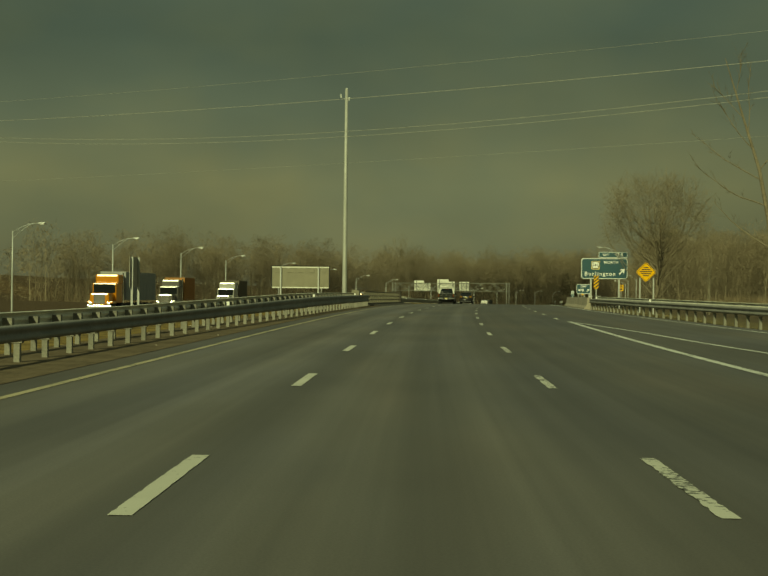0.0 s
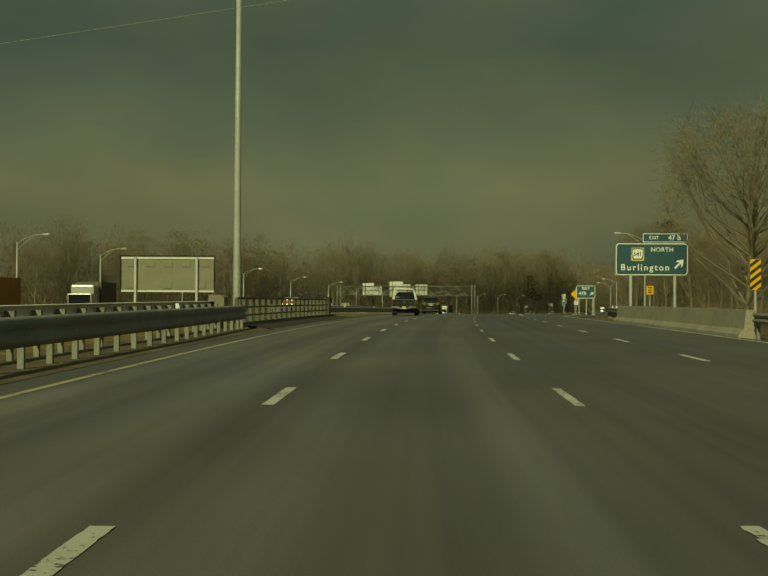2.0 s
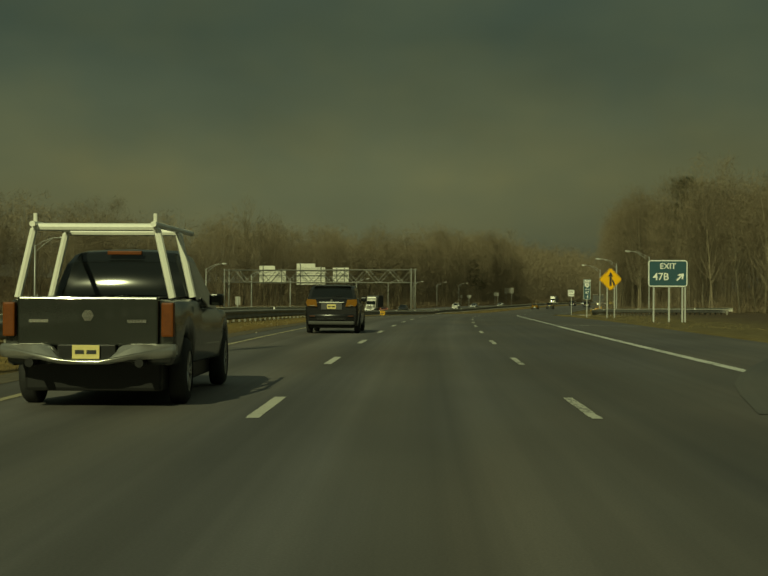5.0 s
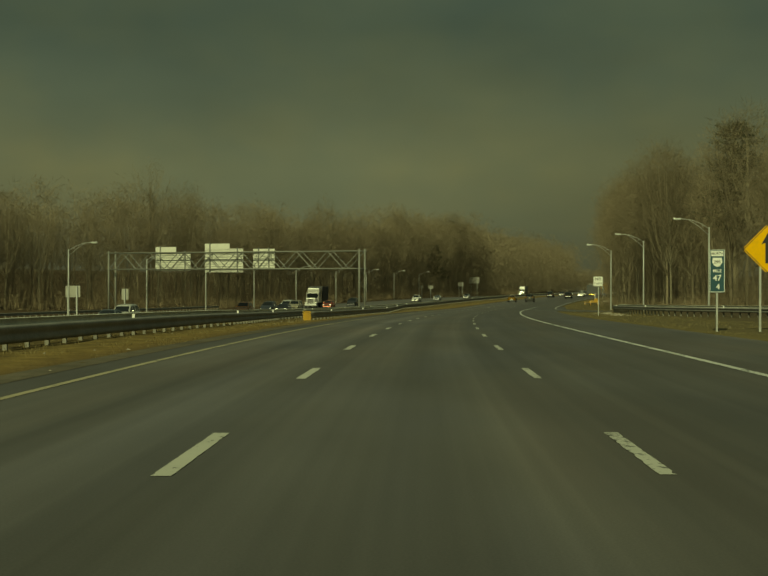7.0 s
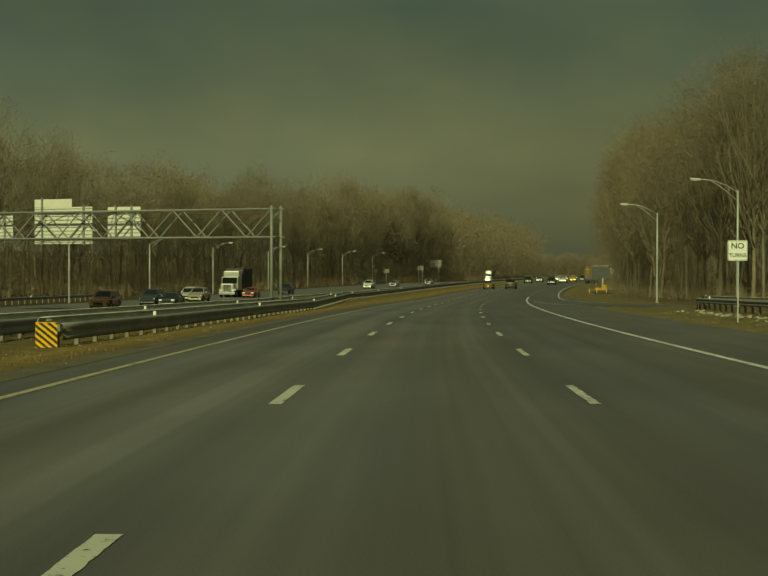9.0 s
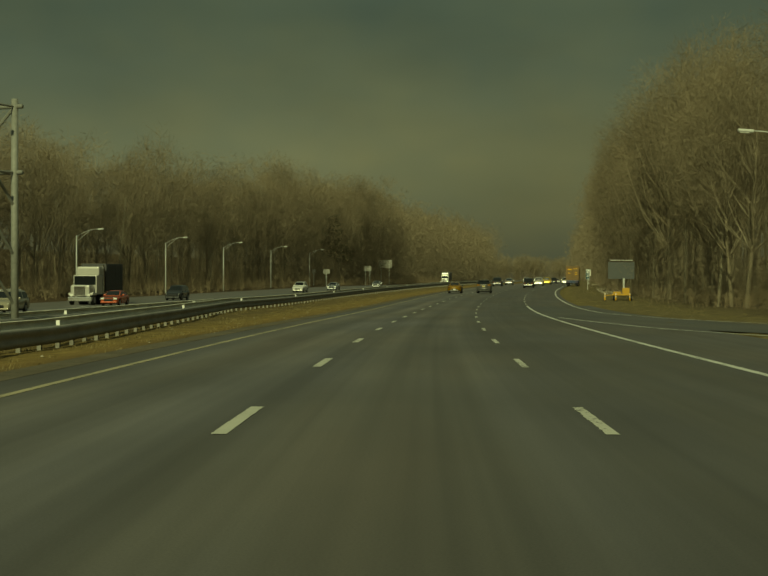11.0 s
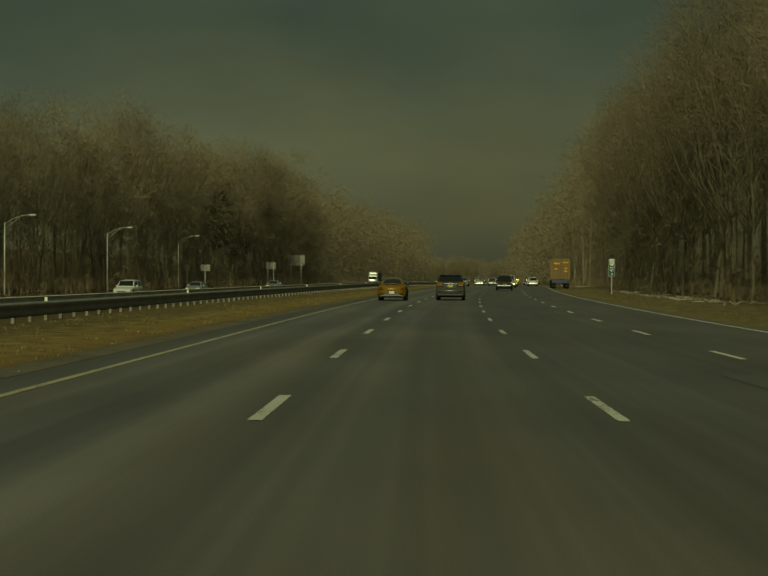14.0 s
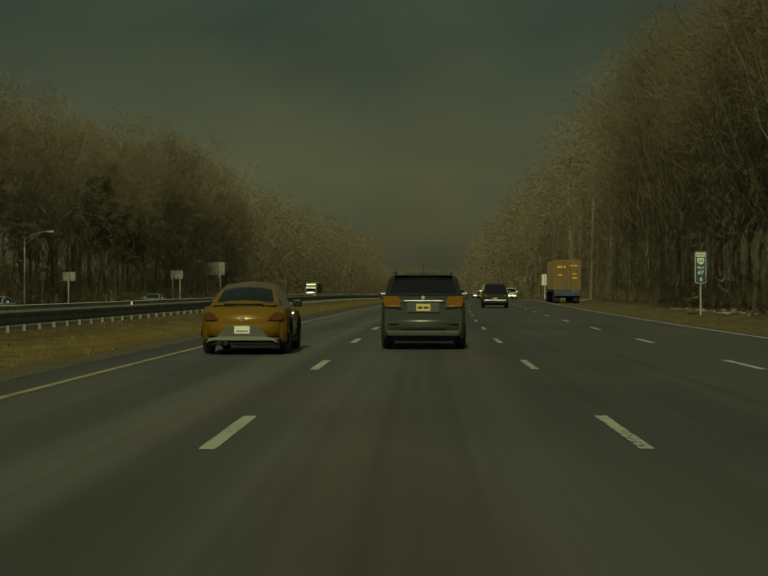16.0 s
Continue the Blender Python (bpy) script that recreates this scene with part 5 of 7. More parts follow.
def car(name, label, category, at, skin, L, W, wheel_r, wheels_y, lower, roof, belt, roof_half, pillars=(), glass_rear=None, glass_front=None, group="",
        trim=None, front=False, bin_z=0.20, mirror=None, bow=0.04, tuck=0.92, dome=0.012, step=0.11):
    """A car in lofted sections. lower: rows (y, top, bottom, width share); roof: rows (y, height). y runs forward."""
    t = thing(name, at, label, category, group)
    ys = [r[0] for r in lower]
    f_top, f_bot, f_w = bends([(r[0], r[1]) for r in lower]), bends([(r[0], r[2]) for r in lower]), bends([(r[0], r[3]) for r in lower])
    stations = sorted(set([round(y, 3) for y in np.arange(ys[0], ys[-1], step)] + [ys[0], ys[-1]] + [round(r[0], 3) for r in lower]))
    rings = []
    for y in stations:
        hw, zt, zb = W / 2 * f_w(y), f_top(y), f_bot(y)
        for yw in wheels_y:
            ra = wheel_r + 0.055
            if abs(y - yw) < ra:
                zb = max(zb, wheel_r + math.sqrt(ra * ra - (y - yw) ** 2))
        zb = min(zb, zt - 0.06)
        d = zt - zb
        side = [(0.90, zb), (0.965, zb + 0.04 * d), (1.0, zb + 0.38 * d), (0.992, zb + 0.62 * d), (0.962, zt - 0.10 * d), (0.90, zt - 0.015), (0.70, zt + 0.012), (0.35, zt + 0.02)]
        ring = [Vector((-hw * a, y, z)) for a, z in side] + [Vector((0, y, zt + 0.022))] + [Vector((hw * a, y, z)) for a, z in side[::-1]]
        fade = max(0.0, 1.0 - (y - ys[0]) / 0.7)
        for v in ring:
            v.y += bow * fade * (2 * v.x / W) ** 2
        rings.append(ring)
    n = len(rings[0])
    first, last = [Vector((v.x * 0.9, v.y, v.z)) for v in rings[0]], rings[-1]
    body = grid_part("body", rings, lambda i, j: True, skin, t)
    for ring, rev in ((rings[0], False), (rings[-1], True)):
        bm = bmesh.new()
        vs = [bm.verts.new(v) for v in ring]
        for k in range(len(vs) // 2):
            q = [vs[k], vs[k + 1], vs[-2 - k], vs[-1 - k]] if k + 1 < len(vs) - 2 - k else [vs[k], vs[k + 1], vs[-1 - k]]
            bm.faces.new(q if rev else q[::-1])
        part("end_panel", bm, skin, body)
    bm = bmesh.new()
    box(bm, -W * 0.40, W * 0.40, ys[0] + 0.25, ys[-1] - 0.25, bin_z, f_top((ys[0] + ys[-1]) / 2) - 0.15, 0.04)
    part("underbody", bm, M_BLACK, t, "black underbody")
    # cabin
    yr, yf = roof[0][0], roof[-1][0]
    f_roof = bends(roof)
    cab = []
    cst = sorted(set([round(y, 3) for y in np.arange(yr, yf, step * 0.9)] + [yr, yf] + [round(p[0], 3) for p in roof]))
    for y in cst:
        zb = f_top(y) - 0.02
        zt = max(f_roof(y), zb + 0.005)
        full = max(p[1] for p in roof) - belt
        f = min(1.0, (zt - zb) / max(0.1, full))
        hb = W / 2 * f_w(y) * tuck
        hr = hb + (roof_half - hb) * f
        d = zt - zb
        side = [(hb, zb), (hb + (hr - hb) * 0.10, zb + 0.09 * d), (hb + (hr - hb) * 0.82, zb + 0.80 * d), (hr, zb + 0.93 * d)]
        top = [(-0.88, zt - dome), (-0.5, zt - 0.25 * dome + 0.003), (0, zt + 0.008), (0.5, zt - 0.25 * dome + 0.003), (0.88, zt - dome)]
        cab.append([Vector((-a, y, z)) for a, z in side] + [Vector((hr * a, y, z)) for a, z in top] + [Vector((a, y, z)) for a, z in side[::-1]])
        for v in cab[-1]:
            v.y += bow * max(0.0, 1.0 - (y - yr) / 0.9) * (2 * v.x / W) ** 2
    gr = glass_rear or (yr + 0.05, yr + 0.5)
    gf = glass_front or (yf - 0.75, yf - 0.05)

    def mid(i):
        return (cst[i] + cst[i + 1]) / 2

    def is_rear(i, j):
        return 4 <= j <= 7 and gr[0] < mid(i) < gr[1]

    def is_front(i, j):
        return 4 <= j <= 7 and gf[0] < mid(i) < gf[1]

    def is_side(i, j):
        return j in (1, 10) and gr[0] + 0.18 < mid(i) < gf[1] - 0.16 and not any(abs(mid(i) - p) < 0.06 for p in pillars)

    cabin = grid_part("cabin", cab, lambda i, j: not (is_rear(i, j) or is_front(i, j) or is_side(i, j)), trim or skin, t)
    grid_part("rear_window", cab, is_rear, M_GLASS, t, "dark tinted glass")
    grid_part("windscreen", cab, is_front, M_GLASS, t, "dark glass")
    for k, lo in ((1, 0), (10, 1)):
        grid_part("side_window", cab, lambda i, j, k=k: is_side(i, j) and j == k, M_GLASS, t, "dark glass")
    for yw in wheels_y:
        for k in (-1, 1):
            wheel(t, k * (W / 2 * f_w(yw) + 0.01), yw, wheel_r)
    mirrored("wing_mirror", lambda bm, k: box(bm, k * (W / 2 + 0.02) - 0.10, k * (W / 2 + 0.02) + 0.10, gf[0] + 0.02 - 0.06, gf[0] + 0.02 + 0.07, belt - 0.02, belt + 0.14, 0.035), t, mirror or skin)
    return t, f_top, f_w


def number_plate(t, y, z, tilt=0.0, face=-1):
    bm = bmesh.new()
    box(bm, -0.155, 0.155, -0.008, 0.008, -0.078, 0.078, 0.004, m=pose(0, y, z, tilt, 0, 0))
    p = part("number_plate", bm, M_PLATE, t, "cream plate with plain bars")
    for x0, x1 in ((-0.12, -0.02), (0.01, 0.12)):
        bm = bmesh.new()
        box(bm, x0, x1, face * 0.012 - 0.003, face * 0.012 + 0.003, -0.022, 0.022, m=pose(0, y, z, tilt, 0, 0))
        part("writing_bar", bm, M_SIGNBLACK, p)


M_PILLAR = material("dark_gloss_pillar_paint", (0.022, 0.023, 0.024), 0.25, 0.1, 0.1, 2.0, 60, spec=0.4)


def grey_suv(at, label, skin, tail=True, name="estate_car"):
    L, W = 4.68, 1.885
    t, ft, fw = car(name, label, "car", at, skin, L, W, 0.36, (-1.34, 1.36),
                    [(-2.34, 1.06, 0.40, 0.90), (-2.30, 1.16, 0.30, 0.955), (-2.15, 1.22, 0.26, 0.985), (-1.2, 1.16, 0.24, 1.0), (0.6, 1.06, 0.24, 1.0), (1.0, 1.02, 0.24, 1.0),
                     (1.9, 0.88, 0.24, 0.97), (2.2, 0.78, 0.28, 0.90), (2.34, 0.62, 0.36, 0.80)],
                    [(-2.26, 1.21), (-2.20, 1.27), (-1.98, 1.59), (-1.80, 1.665), (-0.6, 1.71), (0.2, 1.67), (0.62, 1.53), (1.15, 1.03)], 1.12, 0.70, (-1.0, 0.05), (-2.22, -1.95), (0.45, 1.08), trim=M_PILLAR, dome=0.03)
    # tailgate details
    bm = bmesh.new()
    box(bm, -0.43, 0.43, -2.378, -2.33, 1.072, 1.106, 0.010)
    part("chrome_strip", bm, material("dulled_trim_chrome", (0.34, 0.34, 0.32), 0.42, 0.7, 0.1, 6, 40), t, "dulled chrome strip")
    bm = bmesh.new()
    tube(bm, (0, -2.352, 1.165), (0, -2.27, 1.165), 0.042, sides=12)
    part("badge", bm, M_CHROME, t, "plain chrome badge")
    number_plate(t, -2.362, 0.945)
    bm = bmesh.new()
    box(bm, -0.36, 0.36, -2.352, -2.33, 0.84, 1.055, 0.01)
    part("plate_recess", bm, material("shadow_grey_plastic", (0.06, 0.06, 0.062), 0.5), t)

    def lamp(bm, k):
        plate(bm, [(0.49, 0.95), (0.84, 0.965), (0.885, 1.08), (0.86, 1.20), (0.54, 1.185)], -0.03, 0.10)
        bmesh.ops.transform(bm, matrix=Matrix.Translation((0, -2.375, 0)) @ Matrix.Diagonal((k, 1, 1, 1)), verts=bm.verts)
        for v in bm.verts:
            v.co.y += 0.35 * max(0.0, v.co.z - 0.95) + 0.25 * max(0.0, abs(v.co.x) - 0.6) ** 1.5
        if k < 0:
            bmesh.ops.reverse_faces(bm, faces=bm.faces)

    mirrored("tail_lamp", lamp, t, M_AMBER, "dark amber tail lamp")
    mirrored("lamp_strip", lambda bm, k: box(bm, k * 0.66 - 0.10, k * 0.66 + 0.10, -2.405, -2.25, 0.972, 0.986, 0.004), t, material("clouded_lamp_strip", (0.26, 0.23, 0.16), 0.4, 0, 0.1), "clouded reversing lamp strip")
    bm = bmesh.new()
    box(bm, -0.87, 0.87, -2.42, -2.15, 0.40, 0.74, 0.11)
    for v in bm.verts:
        v.co.y += 0.14 * (abs(v.co.x) / 0.87) ** 3
    b = part("rear_bumper", bm, skin, t, smooth=True)
    bm = bmesh.new()
    box(bm, -0.80, 0.80, -2.385, -2.20, 0.32, 0.45, 0.05)
    part("skirt", bm, material("grey_bumper_plastic", (0.055, 0.055, 0.053), 0.7), b, "grey plastic skirt")
    bm = bmesh.new()
    box(bm, -0.5, 0.5, -2.425, -2.40, 0.50, 0.53, 0.008)
    part("bumper_slot", bm, M_BLACK, b)
    mirrored("reflector", lambda bm, k: box(bm, k * 0.66 - 0.10, k * 0.66 + 0.10, -2.425, -2.40, 0.61, 0.632, 0.006), b, M_TAIL)
    mirrored("roof_rail", lambda bm, k: pipe(bm, [(k * 0.63, -1.70, 1.665), (k * 0.63, -1.6, 1.72), (k * 0.63, 0.0, 1.73), (k * 0.63, 0.25, 1.675)], 0.014, 6), t, M_BLACK)
    bm = bmesh.new()
    box(bm, -0.65, 0.65, -2.00, -1.70, 1.645, 1.672, 0.012)
    part("roof_spoiler", bm, M_BLACK, t, "dark roof spoiler")
    bm = bmesh.new()
    tube(bm, (0.0, -2.235, 1.29), (0.34, -2.20, 1.33), 0.008, sides=5)
    part("wiper", bm, M_BLACK, t)
    bm = bmesh.new()
    tube(bm, (0.0, -1.55, 1.69), (0.0, -1.75, 1.90), 0.006, 0.003, sides=5)
    part("aerial", bm, M_BLACK, t)
    return t


M_SUVPAINT = material("dark_grey_car_paint", (0.050, 0.051, 0.048), 0.30, 0.15, 0.16, 2.0, 60, spec=0.35, coat=0.12)
grey_suv(stand(555.6, 0.05), "dark grey estate car with orange tail lamps in the middle lane", M_SUVPAINT)
grey_suv(stand(217.0, -3.3), "black estate car far ahead in the fast lane", paint("black_car_paint", (0.014, 0.014, 0.015)))


def pickup(at):
    skin = paint("black_green_truck_paint", (0.020, 0.022, 0.019), 0.1)
    L, W = 5.8, 2.0
    t, ft, fw = car("pickup_truck", "dark pickup truck with a white ladder rack and chrome bumper", "pickup truck", at, skin, L, W, 0.40, (-1.72, 1.85),
                    [(-2.78, 1.26, 0.52, 0.96), (-2.70, 1.27, 0.50, 0.985), (-0.7, 1.27, 0.45, 1.0), (-0.55, 1.18, 0.45, 1.0), (1.1, 1.14, 0.42, 1.0), (2.0, 1.10, 0.42, 0.98), (2.6, 1.02, 0.42, 0.93), (2.8, 0.9, 0.5, 0.86)],
                    [(-0.72, 1.30), (-0.66, 1.72), (-0.5, 1.86), (0.0, 1.90), (0.6, 1.86), (1.35, 1.16)], 1.18, 0.68, (0.35,), (-0.72, -0.56), (0.55, 1.30))
    bm = bmesh.new()
    box(bm, -0.80, 0.80, -2.66, -0.80, 1.276, 1.292, 0.006)
    part("bed_cover", bm, M_BLACK, t, "black bed cover")
    bm = bmesh.new()
    box(bm, -0.80, 0.80, -2.835, -2.78, 0.74, 1.29, 0.02)
    tg = part("tailgate", bm, skin, t)
    bm = bmesh.new()
    tube(bm, (0, -2.842, 1.08), (0, -2.835, 1.08), 0.07, sides=6)
    part("badge", bm, M_CHROME, tg, "plain chrome badge")
    mirrored("script_bar", lambda bm, k: box(bm, k * 0.56 - 0.11, k * 0.56 + 0.11, -2.842, -2.835, 1.0, 1.035), tg, M_CHROME)
    mirrored("tail_lamp", lambda bm, k: box(bm, k * 0.905 - 0.07, k * 0.905 + 0.07, -2.84, -2.70, 0.84, 1.23, 0.02), t, M_TAIL, "amber-red tail lamp")
    bm = bmesh.new()
    low, high = [], []
    for x in np.linspace(-1.0, 1.0, 21):
        dip = 0.5 + 0.5 * math.cos(math.pi * min(1.0, max(0.0, (abs(x) - 0.30) / 0.12)))
        low.append((x, 0.585 - 0.05 * dip + 0.03 * abs(x) ** 4))
        high.append((x, 0.755 - 0.17 * dip))
    plate(bm, low + high[::-1], -3.02, -2.80)
    for v in bm.verts:
        v.co.y += 0.14 * abs(v.co.x) ** 3
    bmesh.ops.bevel(bm, geom=list(bm.edges), offset=0.02, segments=2, affect="EDGES")
    bp = part("rear_bumper", bm, material("worn_bumper_chrome", (0.50, 0.49, 0.46), 0.30, 0.8, 0.1, 3, 40), t, "chrome bumper", smooth=True)
    bm = bmesh.new()
    box(bm, -0.33, 0.33, -2.90, -2.80, 0.57, 0.75, 0.01)
    part("plate_recess", bm, M_BLACK, bp)
    number_plate(t, -2.93, 0.67)
    mirrored("exhaust", lambda bm, k: tube(bm, (k * 0.62, -3.03, 0.55), (k * 0.62, -2.8, 0.55), 0.05, sides=10), bp, M_BLACK)
    # ladder rack: two hoops and side bars
    for y in (-2.45, -0.85):
        bm = bmesh.new()
        z = 2.10
        pipe(bm, [(-0.90, y, 1.28), (-0.72, y, z - 0.03), (-0.67, y, z), (0.67, y, z), (0.72, y, z - 0.03), (0.90, y, 1.28)], 0.045, 8)
        part("rack_hoop", bm, M_RACK, t, "white painted steel hoop")
    mirrored("rack_bar", lambda bm, k: pipe(bm, [(k * 0.70, -2.6, 2.13), (k * 0.70, 0.4, 2.13)], 0.035, 8), t, M_RACK, "white side bar")
    mirrored("rack_stop", lambda bm, k: tube(bm, (k * 0.70, -2.45, 2.1), (k * 0.70, -2.45, 2.26), 0.025, sides=8), t, M_RACK)
    bm = bmesh.new()
    box(bm, -0.22, 0.22, -0.70, -0.62, 1.82, 1.87, 0.01)
    part("high_brake_lamp", bm, M_TAIL, t)
    return t


pickup(stand(183.4, -3.75, 0, 0.5))


def beetle(at):
    skin = paint("golden_yellow_car_paint", (0.205, 0.112, 0.012), 0.25)
    L, W = 4.28, 1.77
    t, ft, fw = car("small_hatchback", "golden yellow rounded two-door hatchback with silver diffuser", "car", at, skin, L, W, 0.345, (-1.24, 1.30),
                    [(-2.14, 0.70, 0.42, 0.84), (-2.11, 0.80, 0.34, 0.91), (-2.03, 0.92, 0.29, 0.965), (-1.85, 0.99, 0.25, 1.0), (-1.2, 1.01, 0.22, 1.02), (-0.5, 0.98, 0.22, 0.985), (0.6, 0.96, 0.22, 0.975),
                     (1.3, 0.92, 0.22, 1.0), (1.75, 0.80, 0.24, 0.95), (2.0, 0.66, 0.28, 0.85), (2.14, 0.5, 0.36, 0.7)],
                    [(-1.98, 0.94), (-1.80, 1.05), (-1.50, 1.20), (-1.10, 1.365), (-0.6, 1.475), (-0.1, 1.505), (0.35, 1.45), (0.75, 1.28), (1.20, 0.97)], 0.98, 0.50, (-0.52,), (-1.72, -1.02), (0.40, 1.12), mirror=M_BLACK, bow=0.24, tuck=0.83, dome=0.05)
    bm = bmesh.new()
    box(bm, -0.66, 0.66, -0.13, 0.10, -0.016, 0.016, 0.012, m=pose(0, -1.83, 1.075, 10, 0, 0))
    for v in bm.verts:
        v.co.y += 0.26 * abs(v.co.x) ** 2
        v.co.z -= 0.09 * abs(v.co.x) ** 3
    part("spoiler", bm, skin, t)
    bm = bmesh.new()
    box(bm, -0.40, 0.40, -0.012, 0.012, -0.014, 0.014, m=pose(0, -1.93, 1.035, 20, 0, 0))
    part("spoiler_slot", bm, M_BLACK, t)

    def lamp(bm, k):
        plate(bm, [(0.50, 0.715), (0.74, 0.71), (0.80, 0.735), (0.82, 0.785), (0.80, 0.84), (0.74, 0.875), (0.67, 0.88), (0.60, 0.835)], -0.025, 0.18)
        bmesh.ops.bevel(bm, geom=list(bm.edges), offset=0.012, segments=2, affect="EDGES")
        for v in bm.verts:
            v.co.y += -2.185 + 0.55 * max(0.0, v.co.z - 0.70) + 0.22 * (v.co.x / 0.885) ** 2
            v.co.x *= k
        if k < 0:
            bmesh.ops.reverse_faces(bm, faces=bm.faces)

    mirrored("tail_lamp", lamp, t, material("smoked_amber_lamp", (0.085, 0.034, 0.010), 0.2, 0, 0.06, 8, 40), "dark smoked amber tail lamp")
    bm = bmesh.new()
    box(bm, -0.872, 0.872, -2.20, -1.70, 0.34, 0.74)
    up = [e for e in bm.edges if abs(e.verts[0].co.z - e.verts[1].co.z) > 0.1]
    bmesh.ops.bevel(bm, geom=up, offset=0.14, segments=4, affect="EDGES")
    rim = [e for e in bm.edges if abs(e.verts[0].co.z - e.verts[1].co.z) < 0.01 and max(len(f.verts) for f in e.link_faces) > 4]
    bmesh.ops.bevel(bm, geom=rim, offset=0.05, segments=3, affect="EDGES")
    bmesh.ops.subdivide_edges(bm, edges=[e for e in bm.edges if abs(e.verts[0].co.x - e.verts[1].co.x) > 0.8], cuts=7)
    for v in bm.verts:
        v.co.y += 0.24 * (v.co.x / 0.885) ** 2
    b = part("rear_bumper", bm, skin, t, smooth=True)
    bm = bmesh.new()
    plate(bm, [(-0.52, 0.40), (0.52, 0.40), (0.44, 0.47), (0.33, 0.58), (0.25, 0.605), (-0.25, 0.605), (-0.33, 0.58), (-0.44, 0.47)][::-1], -2.215, -2.08)
    part("plate_recess", bm, material("grey_bumper_insert", (0.085, 0.08, 0.068), 0.6, 0, 0.06), b, "grey bumper insert")
    bm = bmesh.new()
    box(bm, -0.155, 0.155, -2.232, -2.215, 0.45, 0.60, 0.004)
    p = part("number_plate", bm, M_SIGNWHITE, t, "white plate with plain bars")
    bm = bmesh.new()
    box(bm, -0.12, 0.12, -2.236, -2.232, 0.49, 0.51)
    part("writing_bar", bm, M_SIGNBLACK, p)
    bm = bmesh.new()
    plate(bm, [(-0.72, 0.27), (-0.60, 0.315), (0.60, 0.315), (0.72, 0.27), (0.66, 0.35), (0.46, 0.395), (-0.46, 0.395), (-0.66, 0.35)][::-1], -2.225, -2.0)
    part("diffuser", bm, material("silver_diffuser", (0.19, 0.185, 0.165), 0.5, 0.3, 0.10), b, "silver rear diffuser")
    bm = bmesh.new()
    box(bm, -0.76, 0.76, -2.13, -1.85, 0.20, 0.37, 0.04)
    part("skirt", bm, M_BLACK, b, "black lower skirt")
    for x in (-0.46, -0.33):
        bm = bmesh.new()
        tube(bm, (x, -2.25, 0.265), (x, -1.9, 0.265), 0.055, sides=12)
        part("exhaust", bm, M_BLACK, b)
    bm = bmesh.new()
    tube(bm, (0, -2.155, 0.745), (0, -2.10, 0.745), 0.045, sides=16)
    part("badge", bm, M_CHROME, t, "plain round chrome badge")
    for k in (-1, 1):
        for yw, r in ((-1.24, 0.42), (1.30, 0.40)):
            bm = bmesh.new()
            pts = [(k * (0.893 if yw < 0 else 0.862), yw + r * math.cos(a), 0.345 + r * math.sin(a)) for a in np.linspace(0.12, math.pi - 0.12, 13)]
            pipe(bm, pts, 0.026, 6)
            part("wheel_arch_trim", bm, M_BLACK, t, "black wheel arch trim", smooth=True)
        bm = bmesh.new()
        box(bm, k * 0.865 - 0.02, k * 0.865 + 0.02, -0.75, 0.85, 0.22, 0.30, 0.015)
        part("sill_trim", bm, M_BLACK, t)
        bm = bmesh.new()
        box(bm, k * 0.872 - 0.015, k * 0.872 + 0.015, -0.42, -0.22, 0.80, 0.83, 0.008)
        part("door_handle", bm, M_CHROME, t, "chrome door handle")
    return t


beetle(stand(552.8, -3.62, 0, 0.5))


